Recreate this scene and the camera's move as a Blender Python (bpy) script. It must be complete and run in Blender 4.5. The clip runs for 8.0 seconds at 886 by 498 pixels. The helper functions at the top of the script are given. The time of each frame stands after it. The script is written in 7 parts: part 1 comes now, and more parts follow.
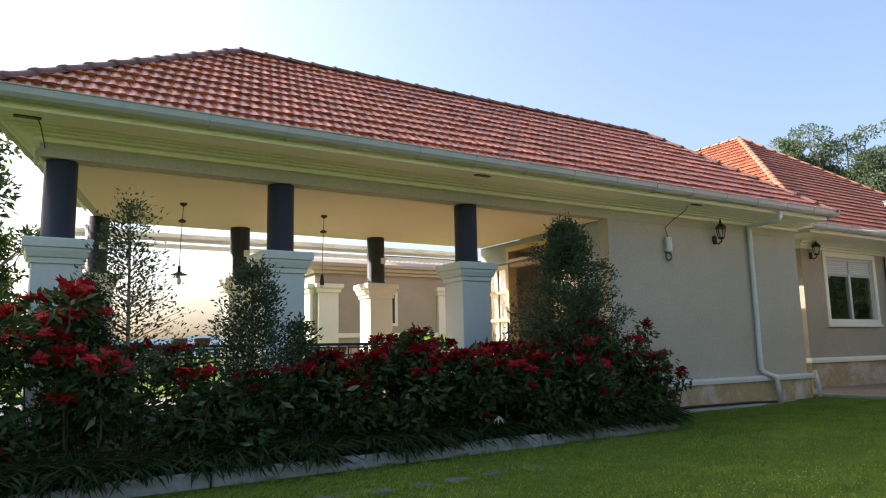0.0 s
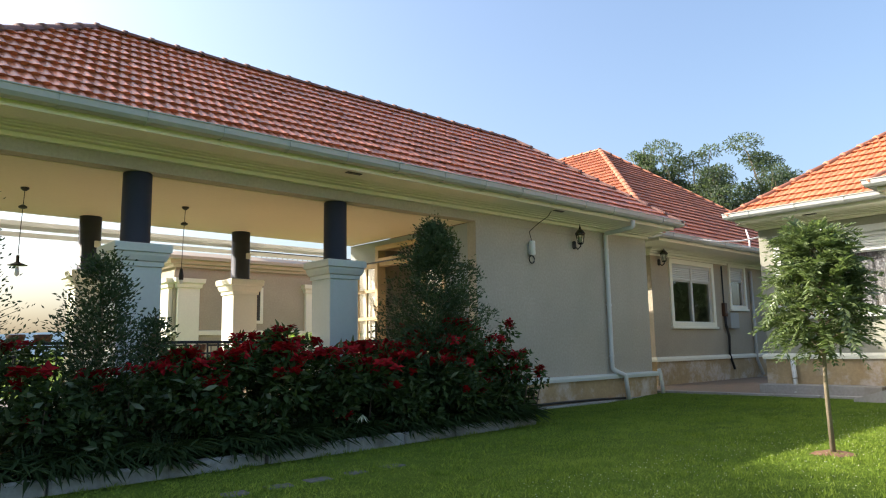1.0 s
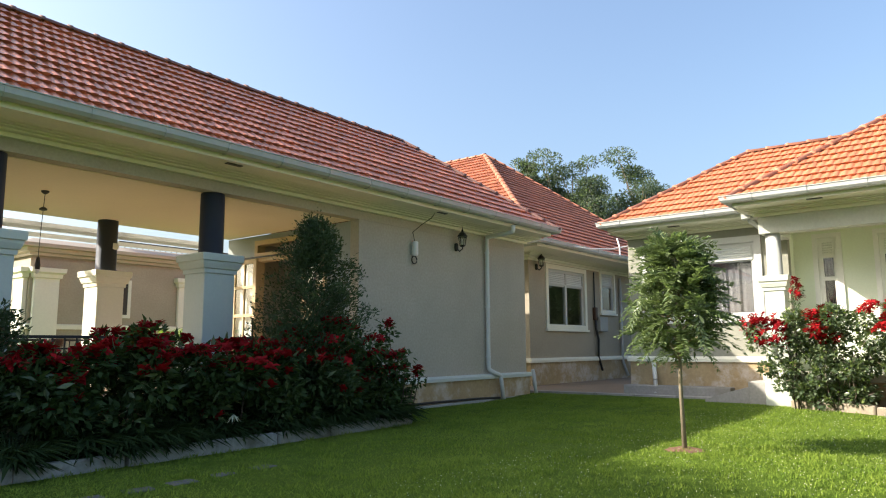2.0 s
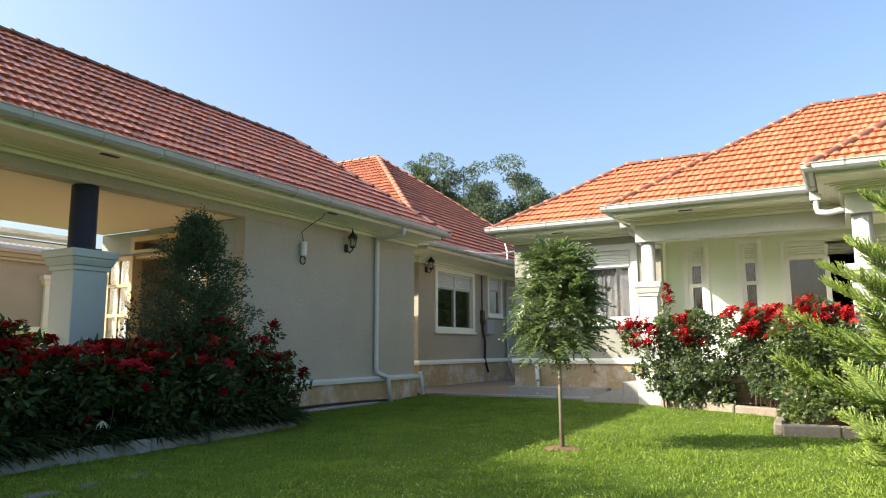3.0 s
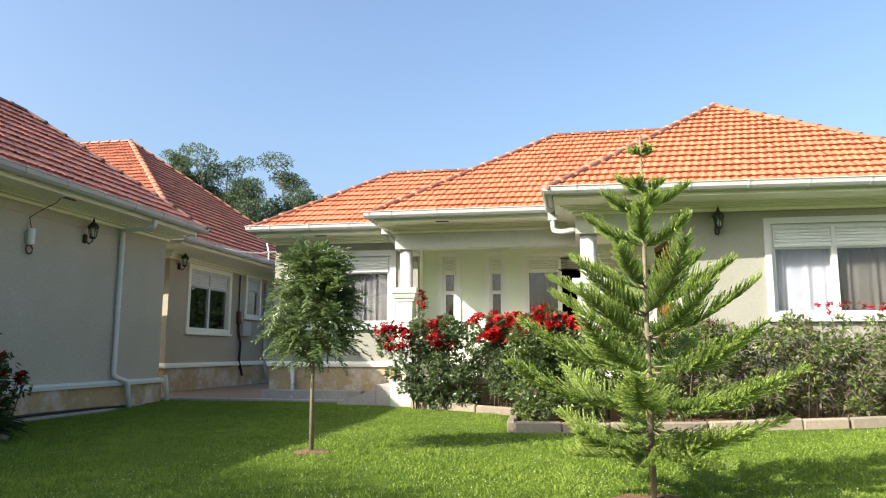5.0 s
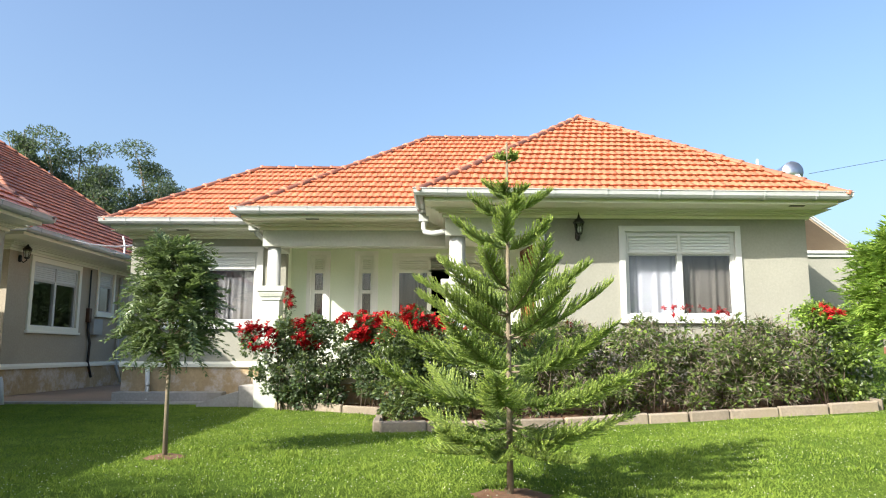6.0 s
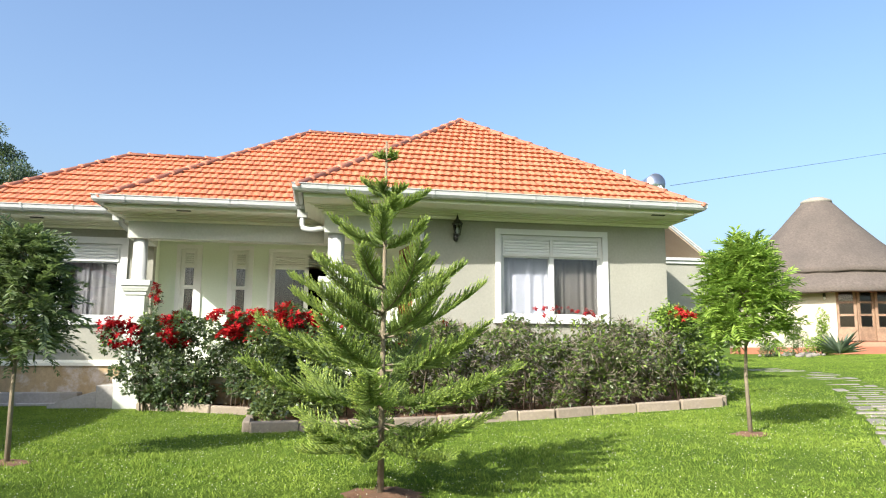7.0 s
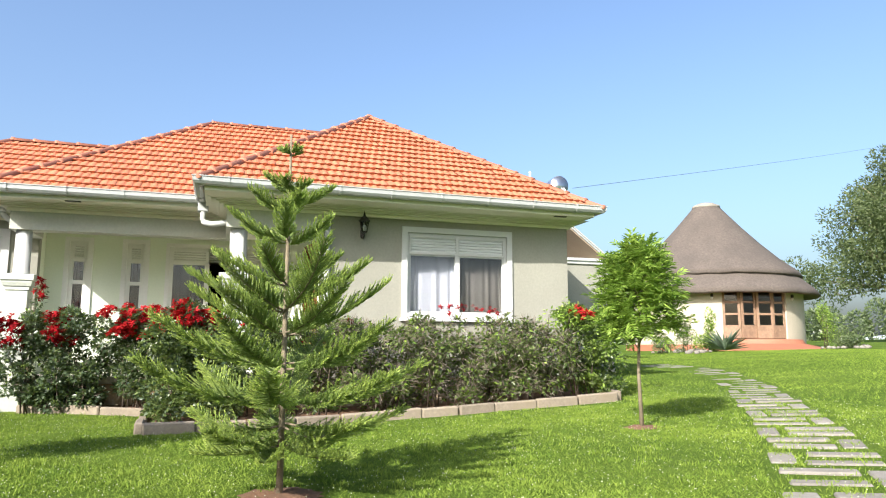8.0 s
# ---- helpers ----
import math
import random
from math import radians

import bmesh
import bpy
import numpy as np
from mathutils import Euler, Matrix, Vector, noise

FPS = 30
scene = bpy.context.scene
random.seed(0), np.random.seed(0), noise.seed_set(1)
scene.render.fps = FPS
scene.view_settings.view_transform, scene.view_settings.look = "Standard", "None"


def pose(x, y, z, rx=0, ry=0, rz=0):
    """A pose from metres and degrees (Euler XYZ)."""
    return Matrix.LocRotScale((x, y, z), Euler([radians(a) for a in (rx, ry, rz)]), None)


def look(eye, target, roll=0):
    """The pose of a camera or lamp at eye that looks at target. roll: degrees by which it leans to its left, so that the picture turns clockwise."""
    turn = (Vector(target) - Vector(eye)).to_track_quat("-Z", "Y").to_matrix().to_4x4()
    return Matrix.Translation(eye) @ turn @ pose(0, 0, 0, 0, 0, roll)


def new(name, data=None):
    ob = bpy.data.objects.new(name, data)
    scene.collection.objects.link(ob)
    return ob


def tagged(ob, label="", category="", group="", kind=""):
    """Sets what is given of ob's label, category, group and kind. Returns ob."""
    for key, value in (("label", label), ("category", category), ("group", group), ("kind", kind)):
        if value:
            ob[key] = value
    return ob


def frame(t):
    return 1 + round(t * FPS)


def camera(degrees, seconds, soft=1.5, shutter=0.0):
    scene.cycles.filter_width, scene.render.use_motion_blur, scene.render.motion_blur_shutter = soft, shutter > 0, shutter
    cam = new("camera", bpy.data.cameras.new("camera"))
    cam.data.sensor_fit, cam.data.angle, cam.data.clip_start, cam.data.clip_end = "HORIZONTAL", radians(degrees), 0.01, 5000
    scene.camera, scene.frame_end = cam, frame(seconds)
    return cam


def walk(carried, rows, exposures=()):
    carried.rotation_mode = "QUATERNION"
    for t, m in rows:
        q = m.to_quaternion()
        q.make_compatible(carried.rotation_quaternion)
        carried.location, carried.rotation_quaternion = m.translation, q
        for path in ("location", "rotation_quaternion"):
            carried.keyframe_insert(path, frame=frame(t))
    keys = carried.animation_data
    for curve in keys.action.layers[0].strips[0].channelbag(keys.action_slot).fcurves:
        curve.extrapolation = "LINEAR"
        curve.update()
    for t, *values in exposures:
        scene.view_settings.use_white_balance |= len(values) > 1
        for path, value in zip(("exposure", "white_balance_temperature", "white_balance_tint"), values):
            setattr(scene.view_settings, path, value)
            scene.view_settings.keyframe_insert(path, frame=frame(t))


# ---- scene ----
# ---- camera ----
cam = camera(64.11, 8.0, 1.1)
PATH = [
    (0, (-12.049, -8.228, 0.995), (-11.005, -6.547, 1.286), -1.28),
    (0.5, (-12.036, -8.237, 0.995), (-10.846, -6.655, 1.282), -1.14),
    (1, (-12.023, -8.247, 0.995), (-10.690, -6.783, 1.275), -1.07),
    (1.5, (-12.012, -8.258, 0.995), (-10.560, -6.910, 1.270), -0.62),
    (3, (-11.987, -8.292, 0.995), (-10.263, -7.319, 1.274), -0.23),
    (3.5, (-11.981, -8.304, 0.995), (-10.190, -7.460, 1.275), -0.24),
    (4, (-11.976, -8.316, 0.995), (-10.125, -7.612, 1.277), 0.02),
    (4.5, (-11.971, -8.331, 0.995), (-10.065, -7.795, 1.280), 0.14),
    (6, (-11.964, -8.380, 0.995), (-9.985, -8.380, 1.282), 0.13),
    (6.5, (-11.965, -8.396, 0.995), (-9.993, -8.568, 1.281), 0.19),
    (7, (-11.967, -8.410, 0.995), (-10.016, -8.744, 1.280), 0.36),
    (7.5, (-11.969, -8.423, 0.995), (-10.047, -8.895, 1.278), 0.19),
    (8, (-11.972, -8.433, 0.995), (-10.081, -9.019, 1.275), 0.18),
]
walk(cam, [(t, look(eye, target, roll)) for t, eye, target, roll in PATH], [(0, 1.28, 7000, 16), (1.5, 1.2, 7000, 10), (3.5, 1.15, 6800, 10), (4.5, 1.1, 6750, 10), (6.5, 1.0, 6450, 10), (8, 0.96, 6400, 12)])

# ---- light ----
SUN = Vector((-1.05, 1.2, 1.0)).normalized()
world = bpy.data.worlds.new("sky")
scene.world = world
world.use_nodes = True
wn, wl = world.node_tree.nodes, world.node_tree.links
sky = wn.new("ShaderNodeTexSky")
sky.sky_type = "NISHITA"
sky.sun_disc = False
sky.sun_elevation = math.asin(SUN.z)
sky.sun_rotation = math.atan2(SUN.x, SUN.y)
sky.air_density, sky.dust_density, sky.ozone_density = 1.15, 4.8, 4.2
wl.new(sky.outputs[0], wn["Background"].inputs[0])
wn["Background"].inputs[1].default_value = 0.15
sun = new("sun", bpy.data.lights.new("sun", "SUN"))
sun.data.energy, sun.data.angle, sun.data.color = 5.0, radians(0.6), (1.0, 0.945, 0.87)
sun.matrix_world = look(SUN * 60, (0, 0, 0))


# ---- materials ----
def nodes_of(name):
    m = bpy.data.materials.new(name)
    m.use_nodes = True
    nt = m.node_tree
    return m, nt.nodes, nt.links, nt.nodes["Principled BSDF"]


def mixed(nd, ln, a, b, fac, mode="MIX"):
    n = nd.new("ShaderNodeMix")
    n.data_type, n.blend_type = "RGBA", mode
    for sock, v in ((n.inputs[0], fac), (n.inputs[6], a), (n.inputs[7], b)):
        if hasattr(v, "is_linked"):
            ln.new(v, sock)
        else:
            sock.default_value = v if not isinstance(v, tuple) else (*v, 1)[:4]
    return n.outputs[2]


def noise_of(nd, ln, scale, detail=4, rough=0.6, lo=0.3, hi=0.7, coords=None):
    tx = nd.new("ShaderNodeTexNoise")
    tx.inputs["Scale"].default_value, tx.inputs["Detail"].default_value = scale, detail
    tx.inputs["Roughness"].default_value = rough
    if coords is None:
        coords = nd.new("ShaderNodeTexCoord").outputs["Object"]
    ln.new(coords, tx.inputs["Vector"])
    mr = nd.new("ShaderNodeMapRange")
    mr.inputs[1].default_value, mr.inputs[2].default_value = lo, hi
    ln.new(tx.outputs[0], mr.inputs[0])
    return mr.outputs[0]


def random_of(nd, ln):
    oi, ge = nd.new("ShaderNodeObjectInfo"), nd.new("ShaderNodeNewGeometry")
    s = nd.new("ShaderNodeMath")
    s.operation = "ADD"
    ln.new(oi.outputs["Random"], s.inputs[0])
    ln.new(ge.outputs["Random Per Island"], s.inputs[1])
    f = nd.new("ShaderNodeMath")
    f.operation = "FRACT"
    ln.new(s.outputs[0], f.inputs[0])
    return f.outputs[0]


def paint(name, col, col2, rough=0.7, scale=1.2, fine=40, amount=0.5, bump=0.1, bscale=90, metal=0.0, rand=0.0, stain=None, spec=0.4):
    """A surface with two colours at two scales, fine relief, and piece-to-piece change."""
    m, nd, ln, bs = nodes_of(name)
    c = mixed(nd, ln, col, col2, noise_of(nd, ln, scale))
    k = nd.new("ShaderNodeMath")
    k.operation = "MULTIPLY"
    k.inputs[1].default_value = amount
    ln.new(noise_of(nd, ln, fine, 6), k.inputs[0])
    c = mixed(nd, ln, c, tuple(0.72 * v for v in col2), k.outputs[0])
    if stain:
        c = mixed(nd, ln, c, stain, noise_of(nd, ln, 1.6, 8, 0.7, 0.50, 0.68))
    if rand:
        hs = nd.new("ShaderNodeHueSaturation")
        mr = nd.new("ShaderNodeMapRange")
        mr.inputs[3].default_value, mr.inputs[4].default_value = 1 - rand, 1 + rand
        ln.new(random_of(nd, ln), mr.inputs[0])
        ln.new(mr.outputs[0], hs.inputs["Value"])
        ln.new(c, hs.inputs["Color"])
        c = hs.outputs[0]
    ln.new(c, bs.inputs["Base Color"])
    bs.inputs["Roughness"].default_value, bs.inputs["Metallic"].default_value = rough, metal
    bs.inputs["Specular IOR Level"].default_value = spec
    if bump:
        bp = nd.new("ShaderNodeBump")
        bp.inputs["Strength"].default_value, bp.inputs["Distance"].default_value = bump, 0.01
        ln.new(noise_of(nd, ln, bscale, 6, 0.7, 0, 1), bp.inputs["Height"])
        ln.new(bp.outputs[0], bs.inputs["Normal"])
    return m


def leafy(name, dark, light, rough=0.45, glow=0.35, spec=0.4):
    """Leaves: each one its own tone, and light that passes through."""
    m, nd, ln, bs = nodes_of(name)
    c = mixed(nd, ln, dark, light, random_of(nd, ln))
    c = mixed(nd, ln, c, tuple(0.6 * v for v in dark), noise_of(nd, ln, 1.7, 3, 0.6, 0.55, 0.95))
    ln.new(c, bs.inputs["Base Color"])
    bs.inputs["Roughness"].default_value = rough
    bs.inputs["Specular IOR Level"].default_value = spec
    tr = nd.new("ShaderNodeBsdfTranslucent")
    ln.new(mixed(nd, ln, c, (0.5, 0.75, 0.12), 0.25) if light[1] > light[0] else c, tr.inputs[0])
    mx = nd.new("ShaderNodeMixShader")
    mx.inputs[0].default_value = glow
    ln.new(bs.outputs[0], mx.inputs[1])
    ln.new(tr.outputs[0], mx.inputs[2])
    ln.new(mx.outputs[0], nd["Material Output"].inputs[0])
    return m


def glazing(name, tint=(0.85, 0.9, 0.9), rough=0.0):
    m, nd, ln, bs = nodes_of(name)
    bs.inputs["Base Color"].default_value = (*tint, 1)
    bs.inputs["Roughness"].default_value = rough
    bs.inputs["IOR"].default_value = 1.52
    bs.inputs["Transmission Weight"].default_value = 1.0
    return m


WALL_GREY = paint("grey_render", (0.50, 0.465, 0.385), (0.42, 0.385, 0.315), 0.9, 0.9, 24, 0.5, 0.5, 50)
WALL_BEIGE = paint("beige_render", (0.325, 0.322, 0.265), (0.28, 0.278, 0.228), 0.9, 0.9, 24, 0.35, 0.35, 50)
WALL_TAN = paint("tan_render", (0.45, 0.40, 0.305), (0.38, 0.335, 0.255), 0.9, 0.9, 24, 0.5, 0.45, 60)
ROOM = paint("room_paint", (0.30, 0.265, 0.23), (0.25, 0.225, 0.195), 0.9, 0.7, 30, 0.3, 0.2, 60)
# Pale paint of the veranda's end wall, darkened: its shade is in the colour.
END_WALL = paint("pale_render_shade_darkened", (0.36, 0.40, 0.40), (0.33, 0.365, 0.365), 0.85, 0.7, 30, 0.3, 0.3, 60)
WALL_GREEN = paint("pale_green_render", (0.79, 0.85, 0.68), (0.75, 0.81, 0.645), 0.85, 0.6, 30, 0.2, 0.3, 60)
PLINTH = paint("stained_plinth", (0.50, 0.38, 0.22), (0.40, 0.29, 0.16), 0.9, 2.2, 16, 0.6, 0.5, 40, stain=(0.60, 0.55, 0.50))
TRIM = paint("cream_trim", (0.84, 0.825, 0.70), (0.79, 0.775, 0.65), 0.65, 0.8, 25, 0.2, 0.1, 60)
SHUTTER = paint("grey_white_shutter", (0.66, 0.68, 0.67), (0.60, 0.62, 0.61), 0.5, 0.9, 25, 0.15, 0.05, 60)
WHITE = paint("white_paint", (0.56, 0.57, 0.55), (0.51, 0.52, 0.50), 0.5, 0.9, 25, 0.15, 0.05, 60)
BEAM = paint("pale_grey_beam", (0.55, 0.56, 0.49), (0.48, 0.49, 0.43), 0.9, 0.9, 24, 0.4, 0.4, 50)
PEDESTAL = paint("pale_green_pedestal", (0.60, 0.635, 0.54), (0.55, 0.585, 0.495), 0.85, 0.8, 25, 0.3, 0.3, 60)
PALE = paint("pale_blue_white_paint", (0.60, 0.65, 0.61), (0.55, 0.60, 0.56), 0.6, 0.8, 25, 0.2, 0.15, 60)
# The window white again, made lighter to offset the porch's shade.
PORCH_WHITE = paint("white_paint_lifted_in_shade", (0.84, 0.84, 0.78), (0.79, 0.79, 0.73), 0.6, 0.8, 25, 0.2, 0.1, 60)
TAN_TRIM = paint("tan_trim", (0.52, 0.45, 0.36), (0.46, 0.395, 0.31), 0.7, 0.8, 25, 0.3, 0.15, 60)
EXTINGUISHER = paint("red_enamel", (0.45, 0.012, 0.012), (0.38, 0.01, 0.01), 0.35, 2, 30, 0.2, 0.02, 50)
CREAM = paint("cream_ceiling", (0.78, 0.69, 0.54), (0.74, 0.65, 0.51), 0.8, 0.5, 25, 0.15, 0.1, 60)
NAVY = paint("dark_blue_grey_paint", (0.034, 0.042, 0.062), (0.044, 0.052, 0.074), 0.45, 1.2, 30, 0.3, 0.1, 60)
IRON = paint("black_iron", (0.012, 0.012, 0.013), (0.02, 0.018, 0.017), 0.45, 4, 60, 0.3, 0.15, 90, spec=0.5)
PIPE = paint("white_pvc_pipe", (0.66, 0.67, 0.65), (0.60, 0.61, 0.59), 0.4, 1.4, 18, 0.25, 0.04, 50)
GUTTER = paint("white_pvc_gutter", (0.44, 0.46, 0.45), (0.39, 0.41, 0.39), 0.4, 1.4, 18, 0.3, 0.04, 50)
TILE = paint("orange_clay_tile", (0.55, 0.205, 0.105), (0.45, 0.16, 0.078), 0.6, 1.1, 26, 0.45, 0.3, 70, rand=0.13)
TILE_OLD = paint("weathered_clay_tile", (0.60, 0.215, 0.115), (0.49, 0.165, 0.085), 0.3, 1.2, 22, 0.5, 0.25, 70, rand=0.28, spec=0.6)
TILE_MID = paint("darkened_clay_tile", (0.44, 0.155, 0.082), (0.33, 0.115, 0.06), 0.5, 1.1, 26, 0.5, 0.3, 70, rand=0.2)
RIDGE = paint("ridge_tile", (0.46, 0.185, 0.11), (0.36, 0.14, 0.08), 0.7, 2, 20, 0.5, 0.3, 50, rand=0.14)
RIDGE_OLD = paint("weathered_ridge_tile", (0.24, 0.12, 0.095), (0.16, 0.085, 0.072), 0.7, 2, 20, 0.6, 0.3, 50, rand=0.2)
DECK = paint("roof_deck", (0.20, 0.065, 0.035), (0.15, 0.05, 0.03), 0.9, 2, 20, 0.4, 0.1, 50)
WOOD_DARK = paint("dark_wood", (0.10, 0.045, 0.022), (0.065, 0.03, 0.016), 0.5, 3, 40, 0.5, 0.15, 80)
WOOD_RED = paint("red_brown_wood", (0.33, 0.11, 0.035), (0.22, 0.07, 0.025), 0.45, 3, 40, 0.5, 0.15, 80)
WOOD_PALE = paint("pale_wood", (0.60, 0.46, 0.27), (0.50, 0.37, 0.21), 0.5, 3, 40, 0.4, 0.12, 80)
WOOD_OLD = paint("weathered_wood", (0.36, 0.24, 0.15), (0.20, 0.13, 0.085), 0.65, 5, 30, 0.5, 0.2, 60)
GLASS = glazing("clear_glass", (0.82, 0.86, 0.86))
CURTAIN = paint("white_curtain", (0.34, 0.34, 0.38), (0.29, 0.29, 0.335), 0.9, 2, 40, 0.2, 0.1, 120)
CURTAIN_MID = paint("grey_curtain", (0.115, 0.11, 0.115), (0.095, 0.09, 0.096), 0.9, 2, 40, 0.2, 0.1, 120)
CURTAIN_DARK = paint("grey_brown_curtain", (0.09, 0.08, 0.072), (0.07, 0.062, 0.056), 0.9, 2, 40, 0.2, 0.1, 120)
STONE = paint("concrete_block", (0.31, 0.26, 0.19), (0.24, 0.20, 0.15), 0.9, 3, 24, 0.6, 0.6, 40, rand=0.15, stain=(0.23, 0.19, 0.13))
# Pale grey stone darkened: the bed's shade put into the colour, with greenish mottling.
SHADE_STONE = paint("shade_darkened_stone", (0.15, 0.15, 0.14), (0.10, 0.105, 0.09), 0.95, 4, 24, 0.6, 0.5, 40, stain=(0.07, 0.09, 0.04))
SLAB = paint("grey_paving", (0.26, 0.24, 0.20), (0.20, 0.185, 0.155), 0.9, 3, 24, 0.5, 0.5, 40, rand=0.15)
CONCRETE = paint("cement", (0.40, 0.38, 0.35), (0.33, 0.315, 0.29), 0.9, 1.5, 24, 0.5, 0.4, 40, stain=(0.26, 0.24, 0.2))
PATIO = paint("brown_paving", (0.32, 0.235, 0.165), (0.26, 0.19, 0.135), 0.85, 1.5, 24, 0.5, 0.3, 40)
FLOOR_TILE = paint("warm_floor_tile", (0.52, 0.37, 0.24), (0.46, 0.32, 0.20), 0.35, 1.5, 24, 0.3, 0.05, 40)
PORCH_TILE = paint("pale_floor_tile", (0.64, 0.61, 0.53), (0.58, 0.55, 0.48), 0.4, 1.5, 24, 0.3, 0.05, 40)
KERB_WHITE = paint("white_kerb", (0.42, 0.43, 0.41), (0.31, 0.32, 0.30), 0.8, 3, 24, 0.6, 0.4, 40, stain=(0.12, 0.12, 0.09))
SOIL = paint("red_brown_soil", (0.23, 0.125, 0.07), (0.15, 0.085, 0.05), 1.0, 6, 40, 0.6, 1.0, 30)
TERRACOTTA = paint("terracotta_paving", (0.40, 0.155, 0.085), (0.33, 0.125, 0.07), 0.6, 1, 20, 0.4, 0.2, 40)
THATCH = paint("grey_brown_thatch", (0.14, 0.116, 0.096), (0.095, 0.08, 0.068), 1.0, 0.9, 12, 0.8, 1.0, 20)
HUT_WALL = paint("cream_mud_render", (0.48, 0.44, 0.34), (0.42, 0.385, 0.295), 0.9, 0.7, 20, 0.3, 0.3, 40)
BARK = paint("grey_bark", (0.30, 0.25, 0.165), (0.20, 0.165, 0.11), 0.95, 8, 50, 0.6, 0.8, 60)
BARK_DARK = paint("dark_bark", (0.13, 0.10, 0.07), (0.085, 0.065, 0.045), 0.95, 8, 50, 0.6, 0.8, 60)
COLLECTOR = paint("tan_panel_back", (0.40, 0.32, 0.22), (0.33, 0.26, 0.175), 0.7, 1.2, 20, 0.3, 0.1, 50)
STEEL = paint("steel", (0.55, 0.58, 0.62), (0.48, 0.51, 0.55), 0.28, 2, 30, 0.2, 0.03, 50, metal=0.9)
PLASTIC_WHITE = paint("white_plastic", (0.74, 0.74, 0.72), (0.7, 0.7, 0.68), 0.4, 2, 30, 0.1, 0.02, 50)
GREY_BOX = paint("grey_metal_box", (0.36, 0.37, 0.36), (0.32, 0.33, 0.32), 0.5, 2, 30, 0.2, 0.05, 50)
# Distance haze is put into the hills' pale blue colour.
HILL = paint("haze_tinted_hill", (0.62, 0.70, 0.78), (0.58, 0.66, 0.74), 1.0, 0.01, 0.2, 0.1, 0)
LEAF_DARK = leafy("dark_leaf", (0.018, 0.04, 0.016), (0.06, 0.1, 0.034), 0.55, 0.2, 0.12)
LEAF_HEDGE = leafy("hedge_leaf", (0.04, 0.07, 0.02), (0.17, 0.22, 0.065), 0.35, 0.3, 0.5)
LEAF_SHRUB = leafy("glossy_shrub_leaf", (0.03, 0.055, 0.026), (0.125, 0.17, 0.085), 0.36, 0.25, 0.5)
LEAF_BRIGHT = leafy("bright_leaf", (0.10, 0.19, 0.026), (0.33, 0.46, 0.08), 0.42, 0.4)
LEAF_SAPLING = leafy("sapling_leaf", (0.055, 0.092, 0.034), (0.20, 0.25, 0.115), 0.33, 0.3, 0.6)
LEAF_PINE = leafy("pine_needle", (0.17, 0.25, 0.075), (0.37, 0.47, 0.15), 0.55, 0.5, 0.4)
LEAF_PINE_TIP = leafy("young_pine_needle", (0.32, 0.43, 0.075), (0.55, 0.64, 0.16), 0.55, 0.45, 0.4)
LEAF_CYPRESS = leafy("cypress_leaf", (0.024, 0.048, 0.024), (0.07, 0.108, 0.055), 0.6, 0.12, 0.25)
LEAF_FAR = leafy("far_leaf", (0.033, 0.052, 0.042), (0.08, 0.11, 0.085), 0.6)
LEAF_PALE = leafy("grey_green_leaf", (0.055, 0.08, 0.032), (0.135, 0.17, 0.07), 0.6)
LEAF_GREY = leafy("dry_grey_twig_leaf", (0.16, 0.135, 0.10), (0.31, 0.26, 0.20), 0.8)
LEAF_STRAP = leafy("strap_leaf", (0.013, 0.03, 0.011), (0.032, 0.058, 0.021), 0.55, 0.15, 0.12)
LEAF_RED = leafy("red_bract", (0.34, 0.010, 0.018), (0.64, 0.03, 0.03), 0.6, 0.25, 0.25)
LEAF_CRIMSON = leafy("crimson_bract", (0.20, 0.006, 0.010), (0.42, 0.012, 0.016), 0.75, 0.25, 0.15)
def blade_material():
    """Grass blades: their own tone each, with yellowed and deeper green patches across the lawn."""
    m, nd, ln, bs = nodes_of("grass_blade")
    c = mixed(nd, ln, (0.11, 0.19, 0.027), (0.25, 0.335, 0.055), random_of(nd, ln))
    half = nd.new("ShaderNodeMath")
    half.operation = "MULTIPLY"
    half.inputs[1].default_value = 0.55
    ln.new(noise_of(nd, ln, 0.8, 5, 0.65, 0.48, 0.66), half.inputs[0])
    c = mixed(nd, ln, c, (0.27, 0.36, 0.065), half.outputs[0])
    deep = nd.new("ShaderNodeMath")
    deep.operation = "MULTIPLY"
    deep.inputs[1].default_value = 0.6
    ln.new(noise_of(nd, ln, 1.9, 5, 0.7, 0.52, 0.7), deep.inputs[0])
    c = mixed(nd, ln, c, (0.075, 0.15, 0.025), deep.outputs[0])
    ln.new(c, bs.inputs["Base Color"])
    bs.inputs["Roughness"].default_value = 0.6
    bs.inputs["Specular IOR Level"].default_value = 0.03
    tr = nd.new("ShaderNodeBsdfTranslucent")
    ln.new(c, tr.inputs[0])
    mx = nd.new("ShaderNodeMixShader")
    mx.inputs[0].default_value = 0.22
    ln.new(bs.outputs[0], mx.inputs[1])
    ln.new(tr.outputs[0], mx.inputs[2])
    ln.new(mx.outputs[0], nd["Material Output"].inputs[0])
    return m


LEAF_BLADE = blade_material()
PVC = leafy("translucent_white_pvc", (0.70, 0.69, 0.66), (0.76, 0.75, 0.72), 0.5, 0.5)
LEAF_AGAVE = leafy("agave_leaf", (0.12, 0.17, 0.12), (0.2, 0.26, 0.18), 0.5, 0.1)
PETAL = leafy("white_clover", (0.48, 0.52, 0.36), (0.62, 0.64, 0.48), 0.6)


